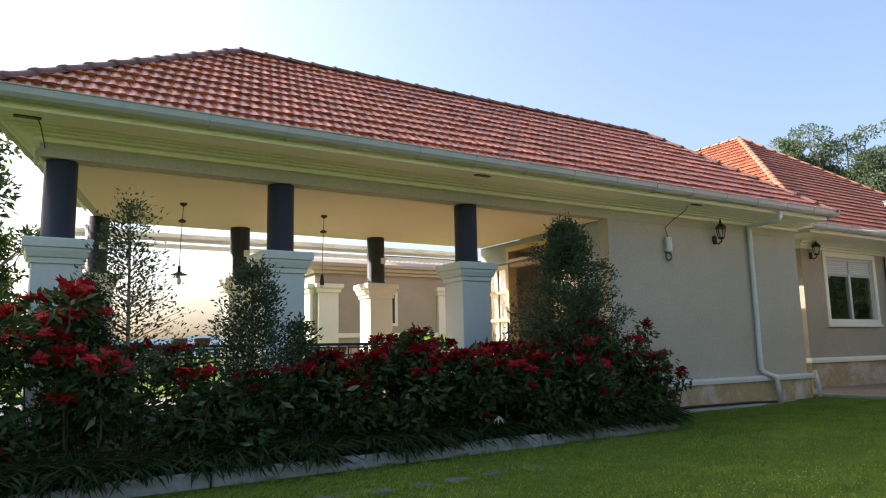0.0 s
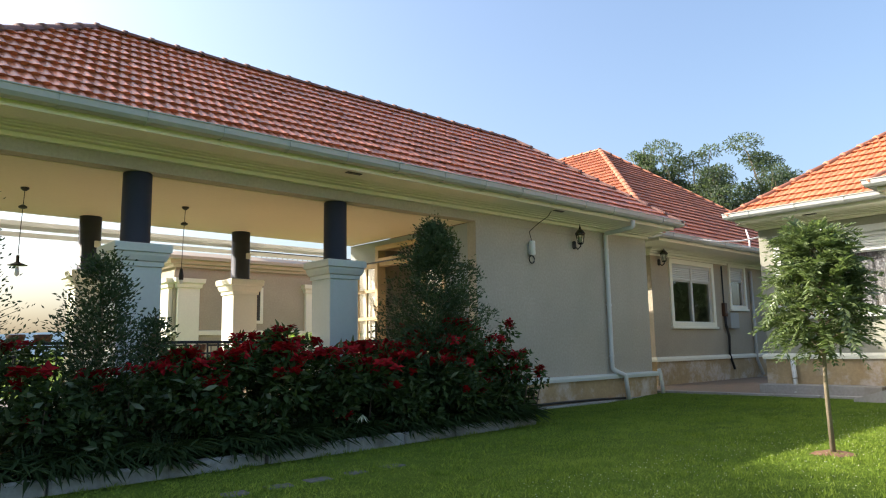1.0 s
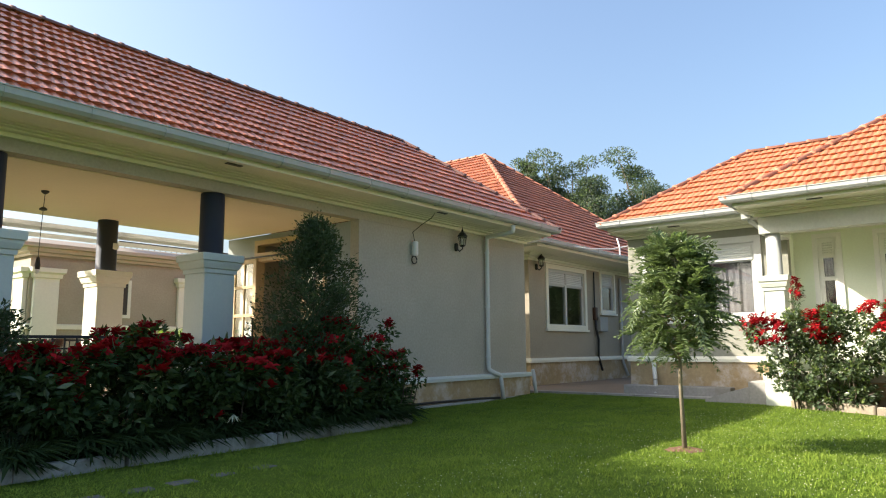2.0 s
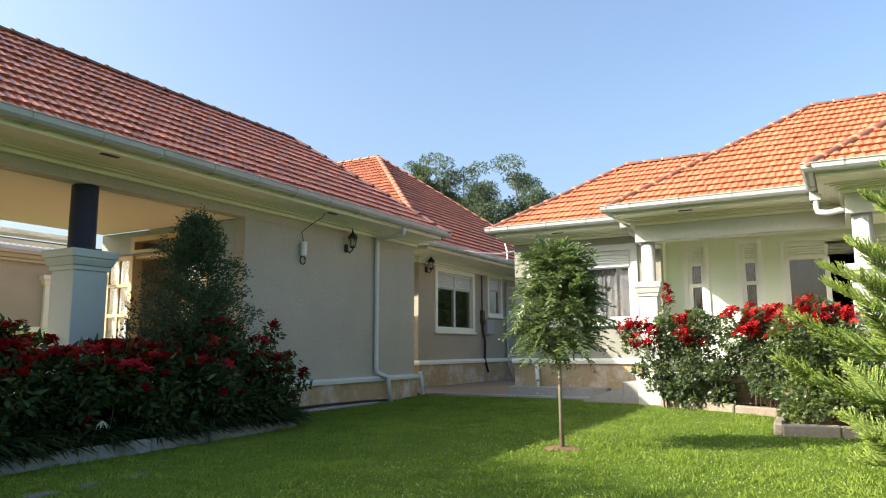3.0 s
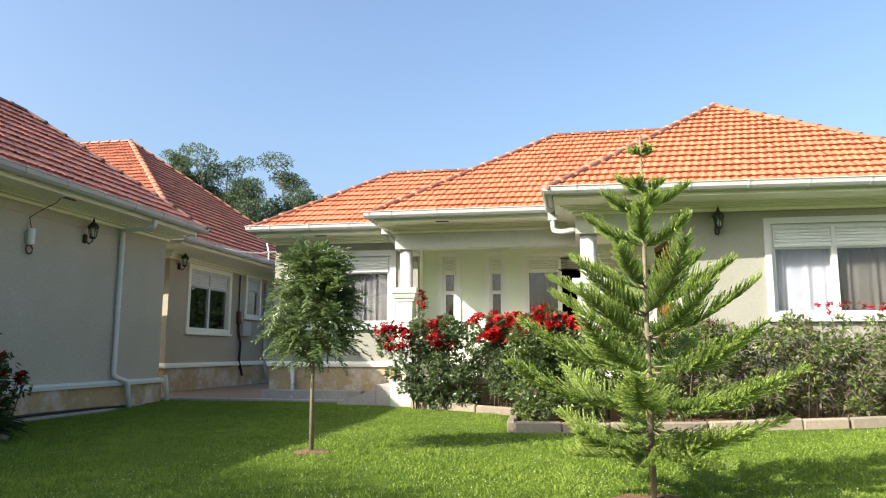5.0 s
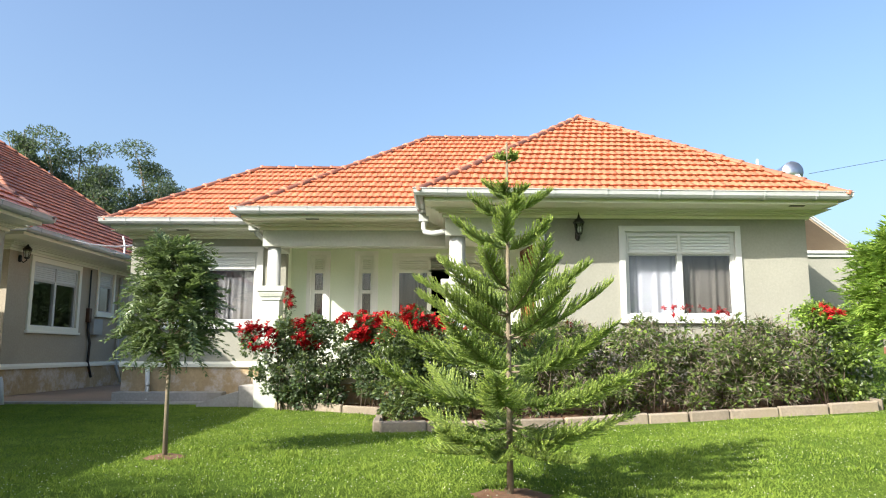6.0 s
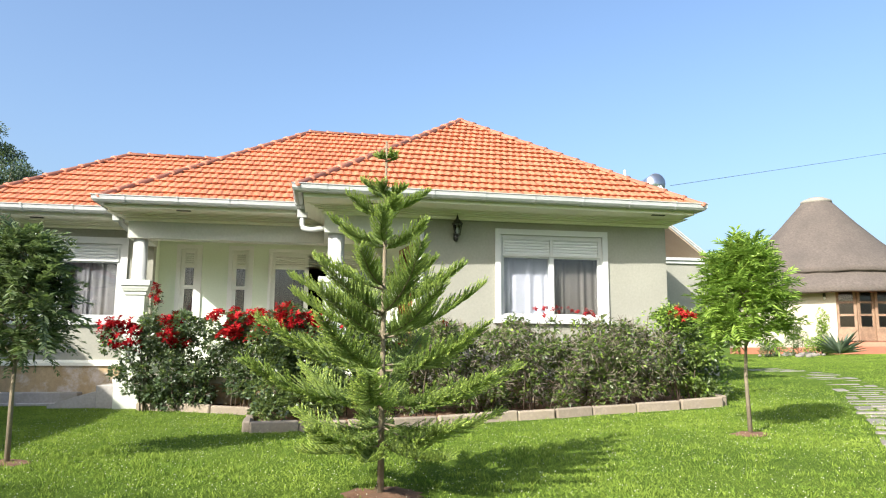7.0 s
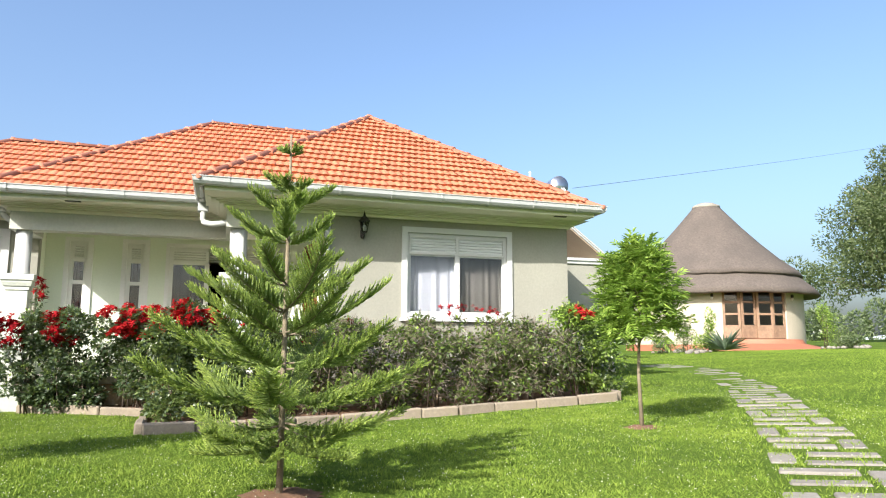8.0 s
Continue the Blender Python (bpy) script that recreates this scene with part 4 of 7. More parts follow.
def wall_lantern(x, y, z, out, label):
    """A black coach lantern: back plate, curved arm, caged glass body, roof and finial."""
    ob = thing("wall_lantern", x, y, z, label, "wall lamp", "black wall lanterns")
    ox, oy = out
    c = Vector((x + ox * 0.17, y + oy * 0.17, z))
    part("back_plate", lathe(bmesh.new(), x + ox * 0.02, y + oy * 0.02, [(0.02, z - 0.16), (0.042, z - 0.13), (0.042, z - 0.02), (0.02, z)], 10), IRON, ob)
    part("arm", tube(bmesh.new(), [(x + ox * 0.03, y + oy * 0.03, z - 0.1), (x + ox * 0.10, y + oy * 0.10, z - 0.17), (c.x, c.y, z - 0.12), (c.x, c.y, z - 0.08)], 0.013, 8), IRON, ob, "", True)
    body = part("cage", lathe(bmesh.new(), c.x, c.y, [(0.03, z - 0.09), (0.055, z - 0.07), (0.06, z - 0.055), (0.03, z - 0.05)], 6), IRON, ob)
    for k in range(6):
        a = math.pi / 3 * k
        part("bar", tube(bmesh.new(), [(c.x + 0.052 * math.cos(a), c.y + 0.052 * math.sin(a), z - 0.06), (c.x + 0.082 * math.cos(a), c.y + 0.082 * math.sin(a), z + 0.12)], 0.006, 5), IRON, body)
    g = part("glass", lathe(bmesh.new(), c.x, c.y, [(0.046, z - 0.055), (0.074, z + 0.115)], 6), GLASS, ob, "clear lantern glass")
    part("bulb", lathe(bmesh.new(), c.x, c.y, [(0.008, z - 0.05), (0.02, z - 0.03), (0.026, z + 0.01), (0.015, z + 0.05), (0.004, z + 0.06)], 10), PLASTIC_WHITE, ob, "white bulb", True)
    part("cap", lathe(bmesh.new(), c.x, c.y, [(0.10, z + 0.115), (0.098, z + 0.13), (0.06, z + 0.18), (0.025, z + 0.21), (0.02, z + 0.235), (0.006, z + 0.28), (0.001, z + 0.32)], 12), IRON, ob)
    return ob


wall_lantern(-1.13, 0.0, 3.0, (0, -1), "black lantern lamp on the grey wall")
wall_lantern(0.0, -10.68, 3.04, (-1, 0), "black lantern lamp beside the large window")
wall_lantern(3.78, WY, 3.12, (0, -1), "black lantern lamp on the tan wall")

flood = thing("wall_sensor", -2.42, -0.02, 2.8, "white plastic wall fitting with a dark cable loop", "sensor")
part("body", lathe(bmesh.new(), -2.42, -0.07, [(0.045, 2.62), (0.055, 2.64), (0.055, 2.86), (0.045, 2.88)], 14), PLASTIC_WHITE, flood, "", True)
part("bracket", blk(-2.48, -0.03, 2.64, -2.36, 0.0, 2.82), GREY_BOX, flood)
part("cable_loop", tube(bmesh.new(), [(-2.42 + 0.07 * math.cos(a * 0.5), -0.05, 2.55 + 0.07 * math.sin(a * 0.5)) for a in range(13)], 0.012, 6), IRON, flood, "", True)
part("cable", tube(bmesh.new(), [(-2.42, -0.06, 2.88), (-2.44, -0.03, 3.05), (-2.3, -0.12, 3.2), (-2.28, -0.34, 3.3), (-2.28, -0.42, 3.384)], 0.007, 6), IRON, flood, "", True)


def soffit_vent(x, y, z, dx, dy):
    ob = thing("soffit_vent", x, y, z, "small dark rectangular vent set in the soffit", "vent", "soffit vents")
    part("grille", blk(x - dx, y - dy, z - 0.012, x + dx, y + dy, z + 0.0, 0.003), IRON, ob)


for x in (-11.97, -6.6, -2.2):
    soffit_vent(x, -0.42 if x < -11 else -0.52, 3.384, 0.12, 0.035)
for x, y in ((1.92, -3.2), (0.72, -6.0), (-0.55, -9.2), (-0.55, -14.2)):
    soffit_vent(x, y, 3.384, 0.035, 0.12)

meter = thing("meter_box", 7.36, WY - 0.02, 1.6, "grey metal meter box with dark cables on the tan wall", "meter box")
part("box", blk(7.1, WY - 0.16, 1.42, 7.6, WY, 1.85, 0.012), GREY_BOX, meter)
part("cable", tube(bmesh.new(), [(7.0, WY - 0.04, 3.15), (7.0, WY - 0.04, 2.1)], 0.02, 6), IRON, meter)
part("switch_box", blk(6.93, WY - 0.1, 1.75, 7.07, WY, 2.12, 0.01), WOOD_DARK, meter)
part("cable", tube(bmesh.new(), [(7.0, WY - 0.05, 1.75), (7.0, WY - 0.06, 1.5), (7.12, WY - 0.07, 1.2), (7.1, WY - 0.06, 0.7), (7.25, WY - 0.1, 0.3)], 0.035, 8), IRON, meter, "", True)

conduit = thing("loose_conduit", 5.5, 0.1, 3.5, "loose white conduit pipe hanging across the gutter", "pipe")
part("pipe", tube(bmesh.new(), [(3.9, 0.12, 3.50), (4.4, -0.1, 3.46), (5.2, -0.35, 3.52), (6.2, -0.9, 3.75), (6.8, -1.3, 3.95)], 0.022, 8), PLASTIC_WHITE, conduit, "", True)
part("pipe", tube(bmesh.new(), [(6.0, 0.1, 3.5), (6.6, 0.06, 3.52), (6.9, 0.2, 3.8), (7.2, 0.4, 4.1)], 0.022, 8), PLASTIC_WHITE, conduit, "", True)

# pendant lamps in the veranda
for x, shade in ((-10.05, True), (-8.0, False)):
    ob = thing("pendant_lamp", x, 1.7, 3.1, "pendant lamp on a thin cord under the veranda ceiling", "pendant lamp", "veranda pendants")
    part("ceiling_rose", lathe(bmesh.new(), x, 1.7, [(0.05, 3.104), (0.05, 3.085), (0.02, 3.06)], 12), IRON, ob)
    part("cord", tube(bmesh.new(), [(x, 1.7, 3.07), (x - 0.02, 1.7, 2.6), (x - 0.03, 1.7, 2.2)], 0.005, 5), IRON, ob)
    part("cord_hook", lathe(bmesh.new(), x - 0.01, 1.7, [(0.02, 2.88), (0.05, 2.86), (0.05, 2.84), (0.02, 2.83)], 10), IRON, ob)
    part("shade", lathe(bmesh.new(), x - 0.03, 1.7, [(0.115, 2.115), (0.11, 2.12), (0.045, 2.145), (0.02, 2.16), (0.018, 2.24)] if shade else [(0.03, 2.04), (0.035, 2.1), (0.02, 2.2)], 16), IRON, ob, "black metal shade", True)
    part("bulb", lathe(bmesh.new(), x - 0.03, 1.7, [(0.005, 1.98), (0.028, 2.0), (0.028, 2.05), (0.015, 2.1)], 10), PLASTIC_WHITE, ob, "", True)

# ---- patio, steps and annex ----
patio = part("pavement", blk(1.85, -4.9, -0.05, 12.4, 1.1, 0.025, 0), PATIO, None)
tagged(patio, "brown paved passage between the houses", "pavement", kind="structure")
for k in range(7):
    y0 = -4.9 + k * 0.86
    e = part("edging_stone", blk(1.7, y0 + 0.01, -0.05, 1.86, y0 + 0.85, 0.04, 0.01), CONCRETE, patio)
step = part("step_slab", blk(1.95, -4.12, -0.02, 2.25, -1.98, 0.21, 0.015), CONCRETE, None)
tagged(step, "grey cement step along the wall's foot", "step", kind="structure")
ramp = thing("entrance_steps", 1.5, -4.6, 0, "grey cement ramp and step beside the porch pier", "steps")
bm = bmesh.new()
side = [[bm.verts.new((x, y, z)) for y, z in ((-3.85, -0.06), (-4.62, -0.06), (-4.62, 0.27), (-4.30, 0.18), (-3.9, 0.045), (-3.85, 0.03))] for x in (1.30, 2.0)]
for k in range(6):
    bm.faces.new((side[0][k], side[0][(k + 1) % 6], side[1][(k + 1) % 6], side[1][k]))
bm.faces.new(side[0])
bm.faces.new(side[1][::-1])
bmesh.ops.bevel(bm, geom=bm.edges[:], offset=0.012, segments=1, affect="EDGES")
part("ramp", bm, CONCRETE, ramp, "sloping cement ramp")
part("tread", blk(1.26, -4.935, -0.08, 2.05, -4.625, 0.37, 0.015), CONCRETE, ramp, "cement step")
wallette = part("low_wall", blk(1.14, -5.42, -0.08, 1.66, -4.94, 0.46, 0.012), PEDESTAL, None)
tagged(wallette, "short pale rendered pier under the porch column", "pier", kind="structure")

annex = thing("annex", 4.5, -16.5, 0, "low flat-roofed annex with a white coping", "annex")
wall(annex, "wall", WALL_BEIGE, "rendered wall", "x", 2.5, 1, -17.05, -14.62, 0.2, 3.0, [], 0.2)
wall(annex, "wall", WALL_BEIGE, "rendered wall", "y", -17.05, 1, 2.703, 6.5, 0.2, 3.0, [], 0.2)
part("coping", sweep([(2.5, -14.62), (2.5, -17.05), (6.5, -17.05)], [(0.0, 2.93), (0.04, 2.94), (0.05, 3.0), (0.08, 3.01), (0.085, 3.07), (-0.22, 3.07), (-0.22, 3.0)]), WHITE, annex)
part("roof", blk(2.7, -16.85, 2.85, 6.5, -14.62, 2.9, 0), CONCRETE, annex)
heater = thing("solar_water_heater", 3.6, -16.2, 3.1, "solar water heater with a steel tank on the annex roof", "water heater")
part("tank", tube(bmesh.new(), [(5.1, -17.05, 5.43), (5.15, -17.05, 5.43), (6.9, -17.25, 5.43), (6.95, -17.25, 5.43)], 0.26, 24), STEEL, heater, "steel tank", True)
bm = bmesh.new()
q = [bm.verts.new(v) for v in ((2.9, -15.35, 4.45), (4.8, -15.35, 4.45), (4.8, -17.15, 3.08), (2.9, -17.15, 3.08))]
f = bm.faces.new(q)
g = bmesh.ops.extrude_face_region(bm, geom=[f])
bmesh.ops.translate(bm, verts=[v for v in g["geom"] if isinstance(v, bmesh.types.BMVert)], vec=(0, -0.05, 0.08))
part("collector", bm, COLLECTOR, heater, "flat collector panel, brown underside")
for z in (0.0, 0.06):
    part("edge_strip", tube(bmesh.new(), [(2.88, -15.36, 4.5 + z), (2.88, -17.2, 3.1 + z)], 0.022, 6), GUTTER, heater)
part("brace", tube(bmesh.new(), [(3.0, -15.4, 4.4), (3.0, -15.4, 2.9)], 0.03, 8), GUTTER, heater)
part("brace", tube(bmesh.new(), [(3.0, -14.9, 3.6), (3.0, -15.9, 2.95)], 0.03, 8), GUTTER, heater)
for x, y in ((5.3, -17.0), (6.7, -17.3)):
    part("stand_leg", tube(bmesh.new(), [(x, y, 2.88), (x, y, 5.2)], 0.035, 8), GUTTER, heater)
part("feed_pipe", tube(bmesh.new(), [(5.08, -17.15, 5.35), (5.02, -17.3, 5.1), (5.0, -17.4, 4.6)], 0.03, 8), PLASTIC_WHITE, heater, "", True)
part("vent_pipe", tube(bmesh.new(), [(4.1, -15.72, 2.9), (4.1, -15.72, 5.46)], 0.03, 8), PLASTIC_WHITE, heater)

wire = thing("overhead_cable", 10, -17, 6, "thin dark overhead cable from the roof", "cable")
pts = [Vector((5.6, -17.7, 5.5)).lerp(Vector((29.5, -59.6, 17.4)), k / 12) - Vector((0, 0, 0.1 * math.sin(math.pi * k / 12))) for k in range(13)]
part("cable", tube(bmesh.new(), pts, 0.006, 6), IRON, wire)
aerial = thing("aerial", 0.6, 3.4, 5.3, "thin aerial rod above the roof", "aerial")
part("rod", tube(bmesh.new(), [(1.9, 4.3, 3.5), (1.9, 4.3, 6.6)], 0.012, 6), STEEL, aerial)
part("cross_bar", tube(bmesh.new(), [(1.78, 4.3, 6.35), (2.02, 4.3, 6.35)], 0.008, 5), STEEL, aerial)

# ---- outbuilding behind the veranda ----
out = thing("outbuilding", -2, 11, 0, "tan outbuilding with cream pilasters and a flat roof", "building")
wall(out, "wall", WALL_TAN, "rendered wall", "y", 9.0, 1, -5.27, 3.0, 0.0, 3.05, [], 0.25)
wall(out, "wall", WALL_TAN, "rendered wall", "x", -5.27, 1, 9.253, 14.0, 0.0, 3.05, [], 0.25)
part("roof", blk(-5.22, 9.05, 3.05, 3.0, 14.0, 3.42, 0), WALL_TAN, out)
part("cornice", sweep([(-5.27, 14.0), (-5.27, 9.0), (3.0, 9.0)], [(0.0, 3.12), (0.05, 3.13), (0.06, 3.19), (0.14, 3.21), (0.16, 3.29), (0.26, 3.31), (0.27, 3.39), (0.0, 3.52)]), TAN_TRIM, out, "stepped cream cornice")
part("band", sweep([(-5.27, 14.0), (-5.27, 9.0), (3.0, 9.0)], [(0.0, 1.45), (0.04, 1.45), (0.04, 1.56), (0.0, 1.57)]), TRIM, out)
for a in (-5.2, -1.6, 1.6):
    pl = part("pilaster", blk(a, 8.9, 0.0, a + 0.55, 9.0, 2.62, 0.01), TRIM, out, "cream pilaster")
    part("capital", sweep([(a, 9.0), (a, 8.9), (a + 0.55, 8.9), (a + 0.55, 9.0)], [(0.0, 2.6), (0.04, 2.62), (0.05, 2.7), (0.10, 2.74), (0.11, 2.84), (0.0, 2.85)]), TRIM, pl)
for a in (9.08, 10.3, 12.4):
    pl = part("pilaster", blk(-5.37, a, 0.0, -5.27, a + 0.5, 2.62, 0.01), TRIM, out, "cream pilaster")
    part("capital", sweep([(-5.27, a + 0.5), (-5.37, a + 0.5), (-5.37, a), (-5.27, a)], [(0.0, 2.6), (0.04, 2.62), (0.05, 2.7), (0.10, 2.74), (0.11, 2.84), (0.0, 2.85)]), TRIM, pl)
w = part("window", ring(placer("y", 9.0, -1), -3.28, -2.88, 1.75, 2.7, 0.08, 0.04, 0.0), TRIM, out)
part("pane", blk(-3.2, 8.98, 1.83, -2.96, 8.995, 2.62, 0), IRON, w, "dark pane")
rail = part("roof_rail", blk(-3.2, 9.1, 3.66, 1.5, 9.14, 3.70, 0), IRON, out, "black iron roof rail")
for k in range(30):
    part("bar", blk(-3.2 + 0.16 * k, 9.11, 3.36, -3.185 + 0.16 * k, 9.125, 3.68, 0), IRON, rail)

spout = thing("drain_spout", -11.9, 0.6, 3.38, "white curved pipe end under the veranda soffit", "pipe")
swept_pipe("pipe", [(-11.72, 0.35, 3.38), (-11.86, 0.42, 3.30), (-11.84, 0.8, 3.22)], 0.028, GUTTER, spout)

drop = thing("vent_cable", -11.88, -0.4, 3.38, "thin dark cable drooping from the soffit to the beam", "cable")
part("cable", tube(bmesh.new(), [(-11.88, -0.42, 3.375), (-11.85, -0.34, 3.33), (-11.82, -0.2, 3.25), (-11.80, -0.08, 3.21), (-11.79, -0.012, 3.2)], 0.006, 6), IRON, drop, "", True)
ext = thing("fire_extinguisher", -3.84, 3.53, 1.45, "red fire extinguisher hung on the pale veranda wall", "extinguisher")
part("cylinder", lathe(bmesh.new(), -3.85, 3.53, [(0.05, 1.42), (0.06, 1.44), (0.06, 1.74), (0.045, 1.79), (0.02, 1.81)], 14), EXTINGUISHER, ext, "red enamelled cylinder", True)
part("valve", lathe(bmesh.new(), -3.85, 3.53, [(0.018, 1.81), (0.022, 1.83), (0.022, 1.87), (0.01, 1.88)], 10), IRON, ext)
part("bracket", blk(-3.80, 3.50, 1.6, -3.772, 3.56, 1.7, 0.003), IRON, ext)
for x, z in ((-7.1, 1.0), (-9.73, 1.16), (-9.38, 1.16)):
    pot = thing("planter_bowl", x, 3.26, z, "small brown planter bowl on the veranda railing", "planter", "railing planters")
    part("bowl", lathe(bmesh.new(), x, 3.16 if z < 1.1 else 3.3, [(0.06, z), (0.11, z + 0.05), (0.13, z + 0.14), (0.12, z + 0.15), (0.10, z + 0.11)], 16), WOOD_DARK, pot, "", True)
hose = thing("black_pipe", -1.5, -0.1, 0.0, "thin black pipe along the foot of the grey wall", "pipe")
part("pipe", tube(bmesh.new(), [(-3.6, -0.12, 0.0), (-2.0, -0.11, 0.01), (-0.6, -0.12, 0.0), (0.1, -0.16, -0.02)], 0.022, 8), IRON, hose, "", True)
foot = part("footing", blk(-4.0, -0.16, -0.12, 1.5, -0.064, -0.03, 0.01), KERB_WHITE, lodge, "pale cement footing")


# ---- plants ----
def unit(a):
    return a / np.maximum(np.linalg.norm(a, axis=-1, keepdims=True), 1e-9)


def leaf_arrays(P, D, N, L, W, fold=0.15):
    """Folded pointed leaves: place, direction, upper side, length and width of each."""
    D = unit(D)
    S = unit(np.cross(D, N))
    N = np.cross(S, D)
    L, W = np.broadcast_to(L, len(P))[:, None], np.broadcast_to(W, len(P))[:, None]
    mid = P + D * L * 0.45 + N * W * fold
    v = np.stack([P, mid + S * W / 2, P + D * L - N * L * 0.06, mid - S * W / 2], 1).reshape(-1, 3)
    k = np.arange(len(P))[:, None] * 4
    f = np.concatenate([k + np.array([0, 1, 2]), k + np.array([0, 2, 3])])
    return v, f


def join_arrays(parts):
    vs, fs, n = [], [], 0
    for v, f in parts:
        vs.append(v)
        fs.append(f + n)
        n += len(v)
    return np.concatenate(vs), np.concatenate(fs)


def cloud(rng, clumps, count, lean=0.5, depth=0.35):
    """Places on the outside of lumps (x, y, z, rx, ry, rz), with outward directions."""
    c = np.array(clumps, float)
    w = (c[:, 3] * c[:, 4] + c[:, 4] * c[:, 5] + c[:, 3] * c[:, 5])
    pick = rng.choice(len(c), count, p=w / w.sum())
    d = unit(rng.normal(size=(count, 3)) + [0, 0, 0.15])
    r = 1.05 - depth * rng.random(count) ** 1.6
    P = c[pick, :3] + d * c[pick, 3:] * r[:, None]
    out = unit(d + rng.normal(size=(count, 3)) * lean)
    return P, out


def stems_of(bm, rng, base, tips, r0, r1):
    for t in tips:
        a, b = Vector(base), Vector(t)
        m = a.lerp(b, 0.5) + Vector(rng.normal(size=3)) * 0.06 * (b - a).length
        tube(bm, [a, m, b], r0, 5, r1)
    return bm


def heads(rng, places, petals, length, width, tilt=0.25):
    """Star-shaped flower heads of pointed bracts, several rings each."""
    Ps, Ds, Ns, Ls = [], [], [], []
    for p in places:
        up = unit(np.array([rng.normal() * 0.5, rng.normal() * 0.5, 1.0]))
        a = unit(np.cross(up, [0.3, 0.8, 0.1]))
        b = np.cross(up, a)
        for k in range(petals):
            th = 2 * math.pi * k / petals * 2.4 + rng.random()
            Ps.append(p + up * 0.01 * (k % 3))
            Ds.append(a * math.cos(th) + b * math.sin(th) + up * (tilt * (k % 3) - 0.1))
            Ns.append(up)
            Ls.append(length * rng.uniform(0.6, 1.15))
    return leaf_arrays(np.array(Ps), np.array(Ds), np.array(Ns), np.array(Ls), width)


def shrub(name, seed, base, clumps, count, leaf_l, leaf_w, material, label, category="shrub", flowers=(), petals=14, bract=(0.085, 0.04), flower_material=None, group="", stems=9, extra=()):
    """A shrub of many single leaves on woody stems, with flower heads at given places."""
    rng = np.random.default_rng(seed)
    ob = thing(name, *base, label, category, group)
    P, D = cloud(rng, clumps, count)
    N = rng.normal(size=(count, 3)) * 0.6 + [0, 0, 1]
    v, f = leaf_arrays(P, D * [1, 1, 0.7] - [0, 0, 0.12], N, leaf_l * rng.uniform(0.6, 1.2, count), leaf_w * rng.uniform(0.7, 1.2, count))
    raw("leaves", v, f, material, ob, kind="stuff")
    for mtl, number, long_, wide in extra:
        P, D = cloud(rng, clumps, number, 0.9, 0.5)
        v, f = leaf_arrays(P, D, rng.normal(size=(number, 3)), long_ * rng.uniform(0.6, 1.3, number), wide)
        raw("dead_wood" if mtl is LEAF_GREY else "young_growth", v, f, mtl, ob, kind="stuff")
    bm = bmesh.new()
    cl = np.array(clumps)
    for k in rng.choice(len(cl), min(stems, len(cl)), replace=False):
        t = cl[k, :3] + [0, 0, cl[k, 5] * 0.4]
        foot = (cl[k, 0] * 0.6 + base[0] * 0.4, cl[k, 1] * 0.6 + base[1] * 0.4, base[2] - 0.02)
        stems_of(bm, rng, foot, [t], 0.014, 0.005)
    tagged(part("woody_base", bm, BARK_DARK, ob, "thin woody stems", True), kind="stuff")
    if len(flowers):
        v, f = heads(rng, np.array(flowers), petals, bract[0], bract[1])
        raw("blossom", v, f, flower_material or LEAF_RED, ob, "red flower heads", kind="stuff")
    return ob


def lumps(rng, x0, x1, y0, y1, z0, top, n, r):
    """Lumps that fill a bed: top is a function of x, y."""
    out = []
    for _ in range(n):
        x, y = rng.uniform(x0, x1), rng.uniform(y0, y1)
        h = top(x, y)
        rr = r * rng.uniform(0.7, 1.25)
        z = z0 + rr * 0.5 + (h - z0 - rr * 1.3) * rng.random() ** 0.9
        out.append((x, y, z, rr, rr, rr * 0.9))
    return out


# the bed along the veranda: red-bracted shrubs, cypresses, strap-leaved border
bed = raw("planting_bed", *(lambda b: ([(*p, 0) for p in b] + [], [tuple(range(len(b)))]))([(-13.4, -1.92), (-10.5, -1.78), (-7.6, -1.62), (-4.35, -1.42), (-4.1, -0.1), (-13.4, -0.1)]), SOIL, None, "dark soil of the planting bed", "structure")
for v in bed.data.vertices:
    v.co.z = ground(v.co.x, v.co.y) + 0.05
tagged(bed, category="flower bed")


def bed_top(x, y):
    return 1.12 - 0.22 * math.exp(-((x + 9.0) / 0.6) ** 2) + 0.14 * math.sin(x * 2.1 + 0.7) + 0.08 * math.sin(x * 5.3) + (0.35 if x < -11.4 else 0) - max(0, x + 5.0) * 0.45


